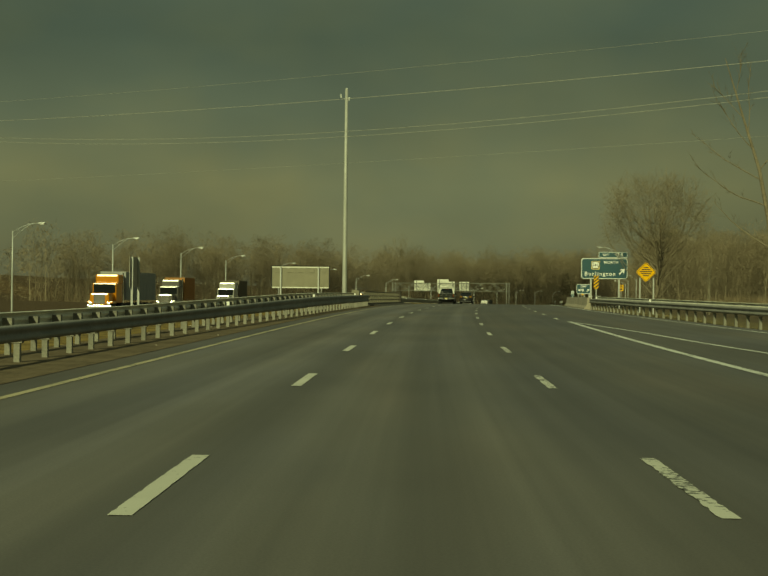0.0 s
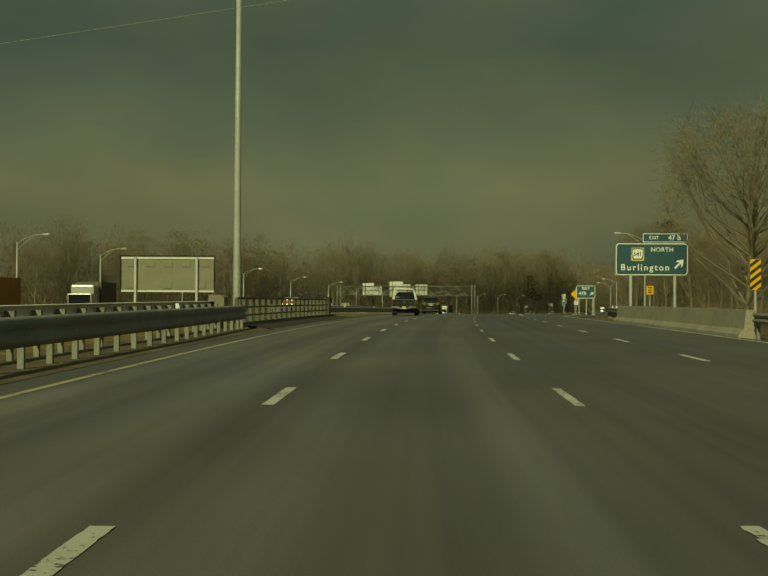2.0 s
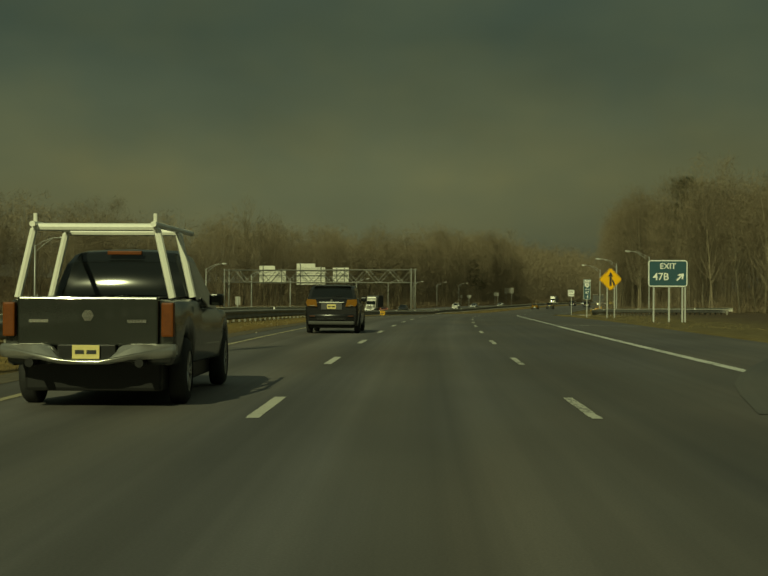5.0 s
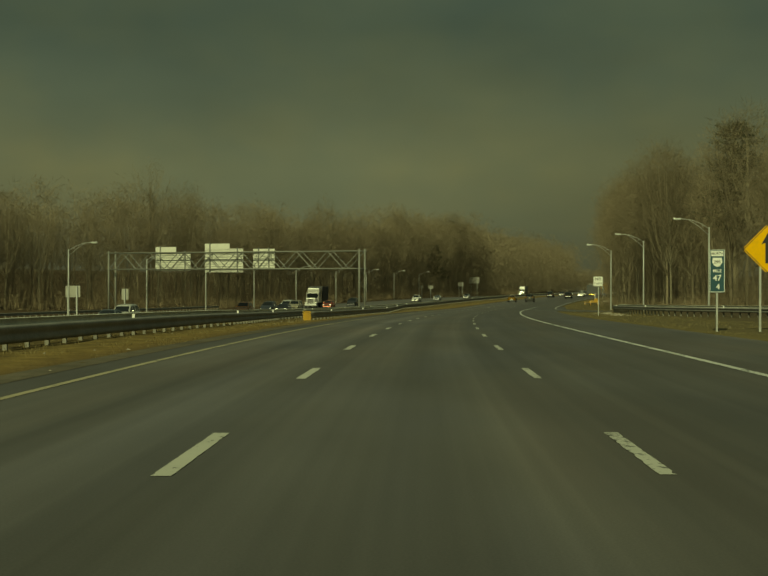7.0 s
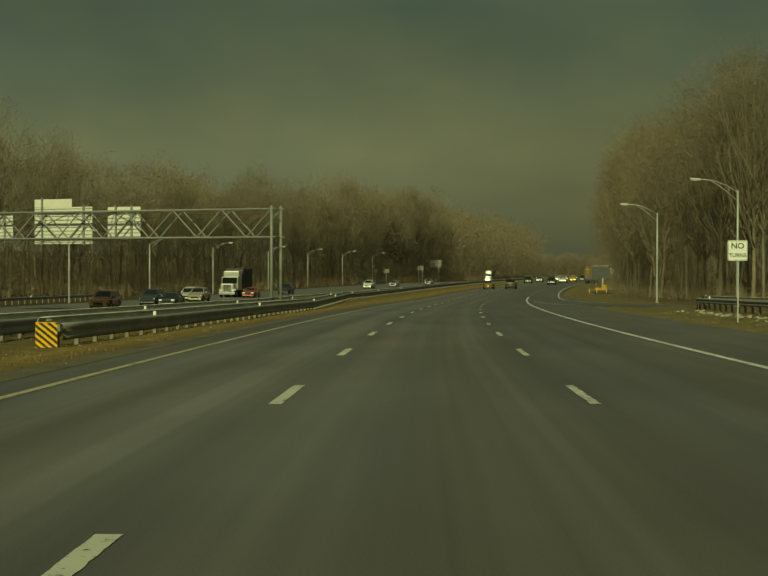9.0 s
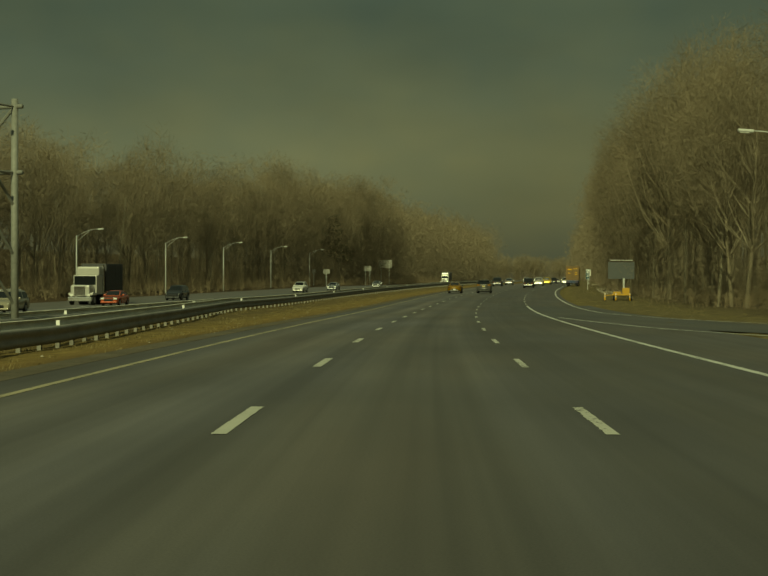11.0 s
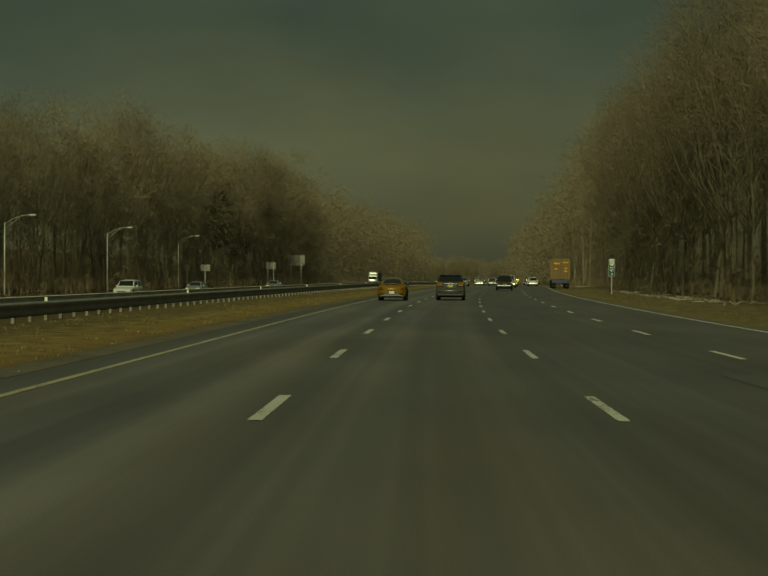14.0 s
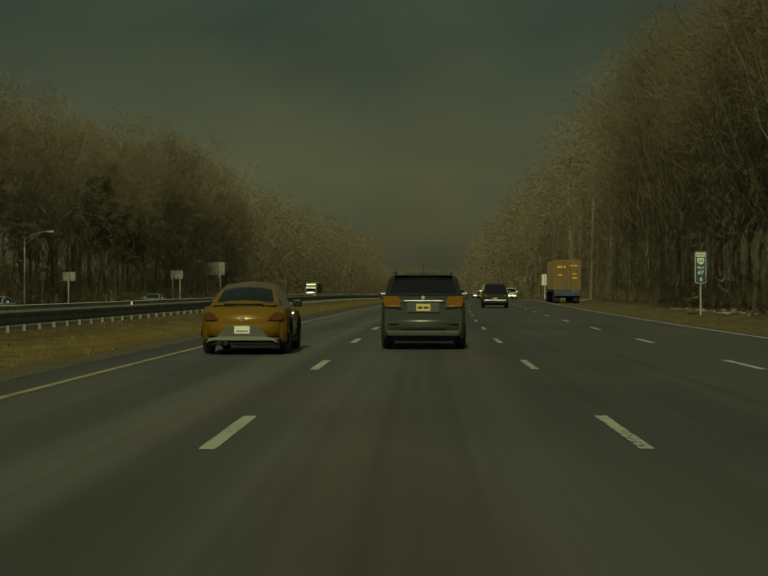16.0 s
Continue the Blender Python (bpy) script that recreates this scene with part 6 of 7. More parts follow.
def small_car(at, label, color, kind="saloon", facing_us=False, group="oncoming cars", metal=0.3):
    """A plain car for the traffic further off; facing_us turns it round."""
    skin = paint("car_paint", color, metal)
    m = at @ pose(0, 0, 0, 0, 0, 180) if facing_us else at
    if kind == "saloon":
        dims = (4.6, 1.80, 0.33, (-1.35, 1.38))
        lower = [(-2.3, 0.88, 0.36, 0.84), (-2.2, 0.96, 0.26, 0.93), (-1.5, 0.98, 0.22, 1.0), (0.8, 0.93, 0.22, 1.0), (1.8, 0.80, 0.22, 0.96), (2.15, 0.68, 0.26, 0.88), (2.3, 0.5, 0.34, 0.76)]
        roof = [(-1.85, 0.97), (-1.2, 1.30), (-0.6, 1.43), (0.0, 1.44), (0.4, 1.36), (1.15, 0.93)]
        belt, gr, gf = 0.94, (-1.80, -1.05), (0.35, 1.08)
    elif kind == "van":
        dims = (4.9, 1.95, 0.34, (-1.45, 1.50))
        lower = [(-2.45, 1.02, 0.36, 0.92), (-2.35, 1.06, 0.28, 0.97), (1.0, 1.02, 0.24, 1.0), (1.9, 0.92, 0.24, 0.96), (2.3, 0.76, 0.28, 0.88), (2.45, 0.56, 0.34, 0.78)]
        roof = [(-2.36, 1.06), (-2.2, 1.55), (-2.0, 1.72), (-0.6, 1.76), (0.4, 1.68), (0.8, 1.5), (1.6, 0.98)]
        belt, gr, gf = 1.04, (-2.32, -2.1), (0.7, 1.5)
    else:
        dims = (4.7, 1.90, 0.37, (-1.38, 1.40))
        lower = [(-2.35, 1.04, 0.40, 0.92), (-2.25, 1.08, 0.30, 0.97), (0.9, 1.04, 0.26, 1.0), (1.8, 0.98, 0.26, 0.97), (2.2, 0.86, 0.30, 0.90), (2.35, 0.66, 0.38, 0.80)]
        roof = [(-2.25, 1.08), (-2.05, 1.55), (-1.8, 1.70), (-0.4, 1.74), (0.3, 1.66), (1.05, 1.04)]
        belt, gr, gf = 1.05, (-2.2, -1.9), (0.35, 0.98)
    t, ft, fw = car("car", label, "car", m, skin, dims[0], dims[1], dims[2], dims[3], lower, roof, belt, 0.60 if kind == "saloon" else 0.66, (-0.9, 0.05), gr, gf, group, step=0.16)
    y = lower[-1][0]
    mirrored("headlamp", lambda bm, k: box(bm, k * 0.62 - 0.17, k * 0.62 + 0.17, y - 0.32, y - 0.06, 0.60, 0.76, 0.04), t, M_LAMP, "clear headlamp")
    bm = bmesh.new()
    box(bm, -0.44, 0.44, y - 0.14, y + 0.01, 0.42, 0.66, 0.03)
    part("grille", bm, M_BLACK, t, "black grille")
    bm = bmesh.new()
    box(bm, -0.78, 0.78, y - 0.22, y + 0.03, 0.28, 0.42, 0.05)
    part("front_bumper", bm, skin, t)
    y = lower[0][0]
    mirrored("tail_lamp", lambda bm, k: box(bm, k * 0.68 - 0.14, k * 0.68 + 0.14, y - 0.03, y + 0.16, 0.74, 0.90, 0.03), t, M_TAIL, "red tail lamp")
    bm = bmesh.new()
    box(bm, -0.80, 0.80, y - 0.05, y + 0.2, 0.34, 0.60, 0.06)
    part("rear_bumper", bm, skin, t)
    number_plate(t, y - 0.06, 0.66)
    return t


# traffic that goes the other way
for s, lat, kind, color, lab in ((372, -33.0, "van", (0.62, 0.60, 0.54), "cream minivan coming the other way"), (428, -32.5, "suv", (0.30, 0.12, 0.03), "orange-brown car coming the other way"),
                                 (441, -29.5, "saloon", (0.03, 0.03, 0.035), "black saloon coming the other way"), (447, -33.0, "suv", (0.035, 0.04, 0.05), "dark blue car coming the other way"),
                                 (470, -33.5, "suv", (0.30, 0.27, 0.20), "beige pickup-like car coming the other way"), (478, -36.5, "van", (0.55, 0.54, 0.50), "pale van coming the other way"),
                                 (500, -33.5, "saloon", (0.35, 0.07, 0.03), "dull red saloon coming the other way"), (527, -34.0, "suv", (0.025, 0.027, 0.03), "black four-by-four coming the other way"),
                                 (596, -32.0, "suv", (0.62, 0.61, 0.57), "white four-by-four coming the other way"), (622, -31.0, "saloon", (0.30, 0.31, 0.32), "silver saloon coming the other way"),
                                 (352, -29.0, "saloon", (0.10, 0.11, 0.12), "grey saloon coming the other way"), (668, -30.0, "saloon", (0.28, 0.28, 0.28), "silver saloon coming the other way")):
    small_car(stand(s, lat, far_level(s)), lab, color, kind, True)
# traffic ahead
for s, lat, kind, color, lab in ((626, 3.75, "suv", (0.02, 0.022, 0.022), "dark car ahead in the slow lane"), (716, 3.8, "van", (0.50, 0.36, 0.05), "yellow car far ahead in the slow lane"),
                                 (735, 0.0, "saloon", (0.12, 0.12, 0.12), "grey car far ahead in the middle lane"), (760, 7.4, "van", (0.60, 0.59, 0.55), "white van far ahead"), (690, -3.6, "saloon", (0.25, 0.25, 0.25), "silver saloon far ahead in the fast lane"),
                                 (784, 3.7, "suv", (0.03, 0.03, 0.035), "black car far ahead in the slow lane"), (802, -0.1, "van", (0.45, 0.44, 0.40), "pale van far ahead in the middle lane"),
                                 (830, 7.5, "suv", (0.10, 0.10, 0.11), "dark car far ahead by the verge"), (846, 3.6, "saloon", (0.5, 0.5, 0.47), "white saloon far ahead in the slow lane"),
                                 (668, 3.9, "van", (0.58, 0.57, 0.52), "white van ahead in the slow lane"), (652, -3.5, "suv", (0.04, 0.042, 0.045), "dark four-by-four ahead in the fast lane"),
                                 (742, 7.5, "suv", (0.55, 0.54, 0.50), "white car far ahead beside the verge"), (772, -3.6, "van", (0.40, 0.40, 0.38), "grey van far ahead in the fast lane"),
                                 (818, -3.6, "saloon", (0.03, 0.03, 0.03), "black saloon far ahead in the fast lane")):
    small_car(stand(s, lat, 0.0), lab, color, kind, False, "cars ahead")


def lorry(at, label, cab_color, box_color, trailer_len=12.0, container=False):
    """A tractor with a bonnet and a box trailer; y runs forward."""
    skin = paint("lorry_cab_paint", cab_color, 0.05)
    side = material("trailer_side_sheet", box_color, 0.6, 0.1, 0.2, 0.5, 6)
    t = thing("lorry", at, label, "lorry", "lorries")
    bm = bmesh.new()
    box(bm, -1.18, 1.18, 2.2, 4.3, 1.0, 2.9, 0.12)
    box(bm, -1.15, 1.15, 1.4, 3.4, 2.85, 3.75, 0.18)
    cabp = part("cab", bm, skin, t)
    bm = bmesh.new()
    box(bm, -0.95, 0.95, 4.2, 6.0, 0.85, 1.95, 0.18)
    part("bonnet", bm, skin, t)
    bm = bmesh.new()
    box(bm, -1.06, 1.06, 4.27, 4.33, 1.96, 2.82, 0.02)
    part("windscreen", bm, M_GLASS, cabp, "dark split windscreen")
    bm = bmesh.new()
    box(bm, -0.55, 0.55, 5.97, 6.04, 0.95, 1.85, 0.03)
    part("grille", bm, M_CHROME, t, "chrome grille")
    bm = bmesh.new()
    box(bm, -1.18, 1.18, 5.85, 6.15, 0.40, 0.80, 0.06)
    part("front_bumper", bm, M_CHROME, t, "chrome bumper")
    mirrored("headlamp", lambda bm, k: box(bm, k * 0.86 - 0.16, k * 0.86 + 0.16, 5.75, 6.02, 0.85, 1.08, 0.05), t, M_LAMP)
    mirrored("front_wing", lambda bm, k: box(bm, k * 1.05 - 0.18, k * 1.05 + 0.18, 4.4, 5.8, 0.95, 1.20, 0.08), t, skin)
    mirrored("exhaust_pipe", lambda bm, k: tube(bm, (k * 1.22, 2.1, 1.0), (k * 1.22, 2.1, 3.9), 0.08, sides=10), t, M_CHROME, "upright chrome exhaust pipe")
    bm = bmesh.new()
    y1, y0 = 1.3, 1.3 - trailer_len
    box(bm, -1.28, 1.28, y0, y1, 1.25, 4.05, 0.03)
    tb = part("trailer", bm, side, t)
    for k in range(int(trailer_len / 0.6)):
        y = y0 + 0.3 + k * 0.6
        mirrored("side_post", lambda bm, q: box(bm, q * 1.295 - 0.015, q * 1.295 + 0.015, y - 0.03, y + 0.03, 1.3, 4.0), tb, side)
    bm = bmesh.new()
    box(bm, -0.5, 0.5, y0, 5.4, 0.75, 1.0, 0.03)
    part("chassis", bm, M_BLACK, t)
    if container:
        blue = material("blue_chassis_paint", (0.03, 0.05, 0.10), 0.5)
        bm = bmesh.new()
        box(bm, -1.2, 1.2, y0 - 0.12, y0 + 0.1, 0.70, 1.20, 0.03)
        part("rear_frame", bm, blue, t, "blue rear frame")
        for x in (-0.95, -0.32, 0.32, 0.95):
            bm = bmesh.new()
            tube(bm, (x, y0 - 0.05, 1.35), (x, y0 - 0.05, 3.95), 0.03, sides=6)
            part("locking_bar", bm, side, tb, "steel locking bar")
        bars(tb, [(-0.9, -0.5, 3.3, 3.5), (-0.45, -0.1, 3.3, 3.5), (0.25, 0.6, 3.45, 3.6), (0.7, 1.05, 3.45, 3.6), (-0.85, -0.4, 2.6, 2.72), (0.5, 1.0, 2.3, 2.45), (0.5, 1.0, 2.7, 2.8)], M_SIGNYELLOW, y0 - 0.035)
        bm = bmesh.new()
        box(bm, -0.012, 0.012, y0 - 0.02, y0 + 0.02, 1.3, 4.0)
        part("door_gap", bm, M_BLACK, tb)
        mirrored("tail_lamp", lambda bm, k: box(bm, k * 0.85 - 0.2, k * 0.85 + 0.2, y0 - 0.15, y0 - 0.1, 0.82, 0.95, 0.01), t, M_TAIL, "red tail lamp")
        mirrored("mudflap", lambda bm, k: box(bm, k * 0.9 - 0.3, k * 0.9 + 0.3, y0 + 0.2, y0 + 0.22, 0.2, 0.8), t, M_BLACK)
    for y in (5.1, 2.2, 1.0, y0 + 2.4, y0 + 1.2):
        for k in (-1, 1):
            wheel(t, k * 1.22, y, 0.50, 0.30 if y > 4 else 0.55, 8)
    return t


lorry(stand(659 + 12.0, 10.95, 0.0) @ pose(0, -1.3, 0, 0, 0, 0), "tan container lorry with a blue chassis parked on the hard shoulder", (0.60, 0.58, 0.52), (0.165, 0.10, 0.037), 12.0, True)
for s, lat, cab, sheet, n, lab in ((142, -34.0, (0.50, 0.19, 0.02), (0.27, 0.275, 0.27), 12.0, "orange lorry with a grey box trailer coming the other way"),
                                   (183, -38.0, (0.12, 0.11, 0.10), (0.34, 0.15, 0.04), 5.5, "tipper lorry with an orange body coming the other way"),
                                   (206, -36.0, (0.40, 0.39, 0.36), (0.10, 0.08, 0.05), 5.5, "white lorry coming the other way"),
                                   (318, -36.0, (0.30, 0.12, 0.03), (0.17, 0.18, 0.19), 12.0, "lorry with a grey box trailer coming the other way"),
                                   (506, -37.0, (0.40, 0.39, 0.36), (0.05, 0.05, 0.05), 6.0, "white lorry tractor coming the other way"),
                                   (850, -33.0, (0.40, 0.39, 0.36), (0.12, 0.12, 0.12), 10.0, "white lorry far off coming the other way")):
    lorry(stand(s, lat, far_level(s)) @ pose(0, 0, 0, 0, 0, 180), lab, cab, sheet, n)
# ---- woods ----
rng = random.Random(11)


def sliver(verts, faces, a, d, length, width, r):
    """A thin tapering twig as one long triangle."""
    side = d.cross(Vector((r.uniform(-1, 1), r.uniform(-1, 1), r.uniform(-1, 1))))
    if side.length < 1e-4:
        side = Vector((1, 0, 0))
    side = side.normalized() * width / 2
    n = len(verts)
    verts += [a - side, a + side, a + d * length]
    faces.append((n, n + 1, n + 2))


def limb(verts, faces, pts, radii, sides):
    rings = []
    for i, c in enumerate(pts):
        d = pts[min(i + 1, len(pts) - 1)] - pts[max(i - 1, 0)]
        q = d.to_track_quat("Z", "Y").to_matrix()
        rings.append(len(verts))
        for k in range(sides):
            verts.append(c + q @ Vector((radii[i] * math.cos(2 * math.pi * k / sides), radii[i] * math.sin(2 * math.pi * k / sides), 0)))
    for a, b in zip(rings, rings[1:]):
        for k in range(sides):
            faces.append((a + k, a + (k + 1) % sides, b + (k + 1) % sides, b + k))


def grow(r, start, d, length, r0, r1, segs, wander, lift):
    pts, radii, p, v = [start], [r0], start.copy(), d.normalized()
    for i in range(segs):
        v = (v + Vector((r.uniform(-1, 1), r.uniform(-1, 1), r.uniform(-1, 1))) * wander + Vector((0, 0, lift))).normalized()
        p = p + v * (length / segs)
        pts.append(p.copy())
        radii.append(r0 + (r1 - r0) * (i + 1) / segs)
    return pts, radii


def along_limb(pts, f):
    i = min(int(f * (len(pts) - 1)), len(pts) - 2)
    g = f * (len(pts) - 1) - i
    return pts[i].lerp(pts[i + 1], g), (pts[i + 1] - pts[i]).normalized()


def crown_lobes(r, height, spread, low, count):
    """The rounded clumps of branches that make up a crown: centre, radius."""
    lobes = []
    for k in range(count):
        a, e = k * 2.4 + r.uniform(-0.5, 0.5), math.asin(low + (1.0 - low) * ((k + r.random()) / count))
        q = r.uniform(0.10, 0.155) * height * (0.6 + 1.3 * spread)
        f = r.uniform(0.80, 1.06)
        reach = max(0.02, height * spread * f - q * 0.8)
        lobes.append((Vector((math.cos(a) * math.cos(e) * reach, math.sin(a) * math.cos(e) * reach, height * (0.60 + 0.385 * math.sin(e) * f) - q * 0.7 * math.sin(e))), q))
    return lobes


def lobe_twig(r, lobes):
    """A place on a clump's rounded outside, and the way its twig grows."""
    c, q = lobes[int(r.random() * len(lobes))]
    a, e = r.uniform(0, 6.283), math.asin(r.uniform(-0.75, 1.0))
    d = Vector((math.cos(a) * math.cos(e), math.sin(a) * math.cos(e), math.sin(e)))
    out = Vector((c.x, c.y, 0)).normalized() if c.length else Vector((0, 0, 1))
    return c + d * q * (0.25 + 0.75 * r.random() ** 0.5), (d * 0.8 + out * 0.25 + Vector((r.uniform(-1, 1), r.uniform(-1, 1), r.uniform(-0.6, 1.0))) * 0.75).normalized()


def bare_tree(seed, height, crown_from, spread, limbs=18, twigs=4600, wide=0.030, shoot=0.95, low=-0.75, skirt=0.27, stout=1.0):
    """Trunk, ascending limbs that each end in a rounded clump, and the short fine twigs of a leafless tree."""
    r = random.Random(seed)
    tv, tf, cv, cf = [], [], [], []
    rad = 0.0085 * height
    trunk, tr = grow(r, Vector((0, 0, -0.4)), Vector((r.uniform(-.05, .05), r.uniform(-.05, .05), 1)), height * 0.80, rad, 0.04, 8, 0.05, 0.10)
    limb(tv, tf, trunk, tr, 7)
    lobes = crown_lobes(r, height, spread, low, limbs)
    for c, q in lobes:
        tip = c + Vector((c.x, c.y, 0)) * 0.15 + Vector((0, 0, q * 0.5))
        f = min(0.90, max(crown_from, (tip.z / height - r.uniform(0.28, 0.50)) / 0.80))
        p, v = along_limb(trunk, f)
        bend = p.lerp(tip, 0.45) + Vector(((tip.x - p.x) * 0.14, (tip.y - p.y) * 0.14, -0.05 * (tip - p).length))
        pts = [p, p.lerp(bend, 0.5) + Vector((r.uniform(-.3, .3), r.uniform(-.3, .3), 0)), bend, bend.lerp(tip, 0.55) + Vector((r.uniform(-.4, .4), r.uniform(-.4, .4), 0)), tip]
        lr = min(0.085, rad * (1.0 - 0.70 * f) * 0.48) * stout
        limb(tv, tf, pts, [lr, lr * 0.75, lr * 0.5, lr * 0.32, 0.010], 4)
        for j in range(9):
            g, w = along_limb(pts, 0.30 + 0.65 * (j + r.random()) / 9)
            d = (w * 0.7 + Vector((r.uniform(-1, 1), r.uniform(-1, 1), r.uniform(-0.2, 0.7))) * 0.8).normalized()
            sliver(cv, cf, g, d, q * r.uniform(0.6, 1.2), 0.05, r)
    for k in range(twigs):
        if r.random() < skirt:
            a, u = r.uniform(0, 6.283), height * spread * 1.08 * math.sqrt(r.random())
            p, d = Vector((math.cos(a) * u, math.sin(a) * u, height * r.uniform(0.02, 0.48))), Vector((r.uniform(-1, 1), r.uniform(-1, 1), r.uniform(-0.2, 1.2))).normalized()
        else:
            p, d = lobe_twig(r, lobes)
        ln = shoot * r.uniform(0.5, 1.25)
        sliver(cv, cf, p - d * ln, d, ln, wide * r.uniform(0.7, 1.3), r)
    return (tv, tf), (cv, cf)


def mesh_of(name, data, mat):
    me = bpy.data.meshes.new(name)
    me.from_pydata([tuple(v) for v in data[0]], [], data[1])
    me.materials.append(mat)
    me.update()
    return me


def pine_tree(seed, height):
    r = random.Random(seed)
    tv, tf, cv, cf = [], [], [], []
    trunk, tr = grow(r, Vector((0, 0, -0.4)), Vector((0, 0, 1)), height, 0.012 * height, 0.03, 7, 0.02, 0.1)
    limb(tv, tf, trunk, tr, 7)
    for k in range(64):
        f = 0.40 + 0.59 * k / 64
        p, v = along_limb(trunk, f)
        a = k * 2.4 + r.uniform(-0.3, 0.3)
        reach = height * 0.24 * (1.04 - f) ** 0.33 * r.uniform(0.55, 1.2)
        pts, rr = grow(r, p, Vector((math.cos(a), math.sin(a), r.uniform(-0.05, 0.35))), reach, 0.04, 0.01, 4, 0.12, 0.03)
        limb(tv, tf, pts, rr, 3)
        for j in range(120):
            c, u = along_limb(pts, min(0.99, 0.2 + 0.8 * r.random()))
            c = c + Vector((r.uniform(-1, 1), r.uniform(-1, 1), r.uniform(-0.6, 0.7))) * 0.55
            d = (u * 0.6 + Vector((r.uniform(-1, 1), r.uniform(-1, 1), r.uniform(-0.3, 0.9)))).normalized()
            sliver(cv, cf, c, d, r.uniform(0.3, 0.65), 0.10, r)
    return (tv, tf), (cv, cf)


LABELS = ("tall leafless winter tree with grey-brown bark at the wood's edge", "slender bare winter tree with a high fine-twigged crown", "broad leafless tree with many upright twigs")
models = []
for k, (h, cf_, sp, li) in enumerate(((22, 0.30, 0.27, 18), (24, 0.34, 0.25, 18), (19, 0.26, 0.31, 17), (25, 0.32, 0.26, 20), (21, 0.28, 0.29, 18), (17, 0.22, 0.33, 16), (23, 0.36, 0.24, 18))):
    t_data, c_data = bare_tree(100 + k, h, cf_, sp, li, 5400, 0.027, 1.25)
    models.append((mesh_of("trunk", t_data, M_BARK), mesh_of("crown", c_data, M_TWIG), h))
big_t, big_c = bare_tree(300, 15.5, 0.12, 0.44, 60, 10000, 0.020, 1.0, -0.45, 0.02, 1.5)
thin_t, thin_c = bare_tree(301, 19.0, 0.40, 0.16, 16, 420, 0.028, 0.9, -0.5, 0.0)
models.append((mesh_of("trunk", big_t, M_BARK), mesh_of("crown", big_c, M_TWIG), 15.5))
models.append((mesh_of("trunk", thin_t, M_BARK), mesh_of("crown", thin_c, M_TWIG), 19.0))
for seed in (302, 303):
    pale_t, pale_c = bare_tree(seed, 17.0, 0.45, 0.20, 14, 1300, 0.028)
    models.append((mesh_of("trunk", pale_t, M_PALEBARK), mesh_of("crown", pale_c, M_TWIG), 17.0))
# crooked old trees that stand out above the canopy
for seed in (304, 305):
    old_t, old_c = bare_tree(seed, 23.0, 0.42, 0.25, 26, 1500, 0.026, 0.9, -0.3, 0.0)
    models.append((mesh_of("trunk", old_t, M_BARK), mesh_of("crown", old_c, M_TWIG), 23.0))

# the trees that the road passes most closely: clear stems and very fine twigs
for seed, h in ((306, 22.0), (307, 24.0), (308, 20.0)):
    fine_t, fine_c = bare_tree(seed, h, 0.26, 0.28, 24, 9000, 0.017, 0.95, -0.66, 0.14)
    models.append((mesh_of("trunk", fine_t, M_BARK), mesh_of("crown", fine_c, M_TWIG), h))


def plant(k, s, lat, size, label, up=None, group="bare trees"):
    tm, cm, h = models[k]
    z = ground_up(s, lat) if up is None else up
    t = thing("bare_tree", stand(s, lat, z, rng.uniform(0, 360)) @ Matrix.Diagonal((size, size, size, 1)), label, "tree", group)
    for nm, me in (("trunk", tm), ("crown", cm)):
        ob = new(nm, me)
        ob.parent = t
    return t


size_right = bends([(60, 0.55), (200, 0.52), (300, 0.70), (350, 0.88), (420, 1.02), (520, 1.04), (600, 1.14), (700, 1.28), (760, 1.42), (1000, 1.48), (1250, 1.6), (1700, 1.7)])
size_left = bends([(60, 0.68), (250, 0.76), (340, 0.87), (420, 0.93), (500, 1.0), (600, 1.14), (700, 1.36), (860, 1.42), (960, 1.5), (1080, 1.64), (1250, 1.8), (1700, 1.9)])


def swell(s, seed):
    """The slow rise and fall of the canopy along the wood's edge."""
    return 1.0 + 0.16 * noise.noise((s * 0.045, seed, 0.3)) + 0.05 * noise.noise((s * 0.16, seed, 7.0))


plant(7, 168, 20.7, 1.08, "broad rounded leafless tree with a dense fan of twigs", group="")


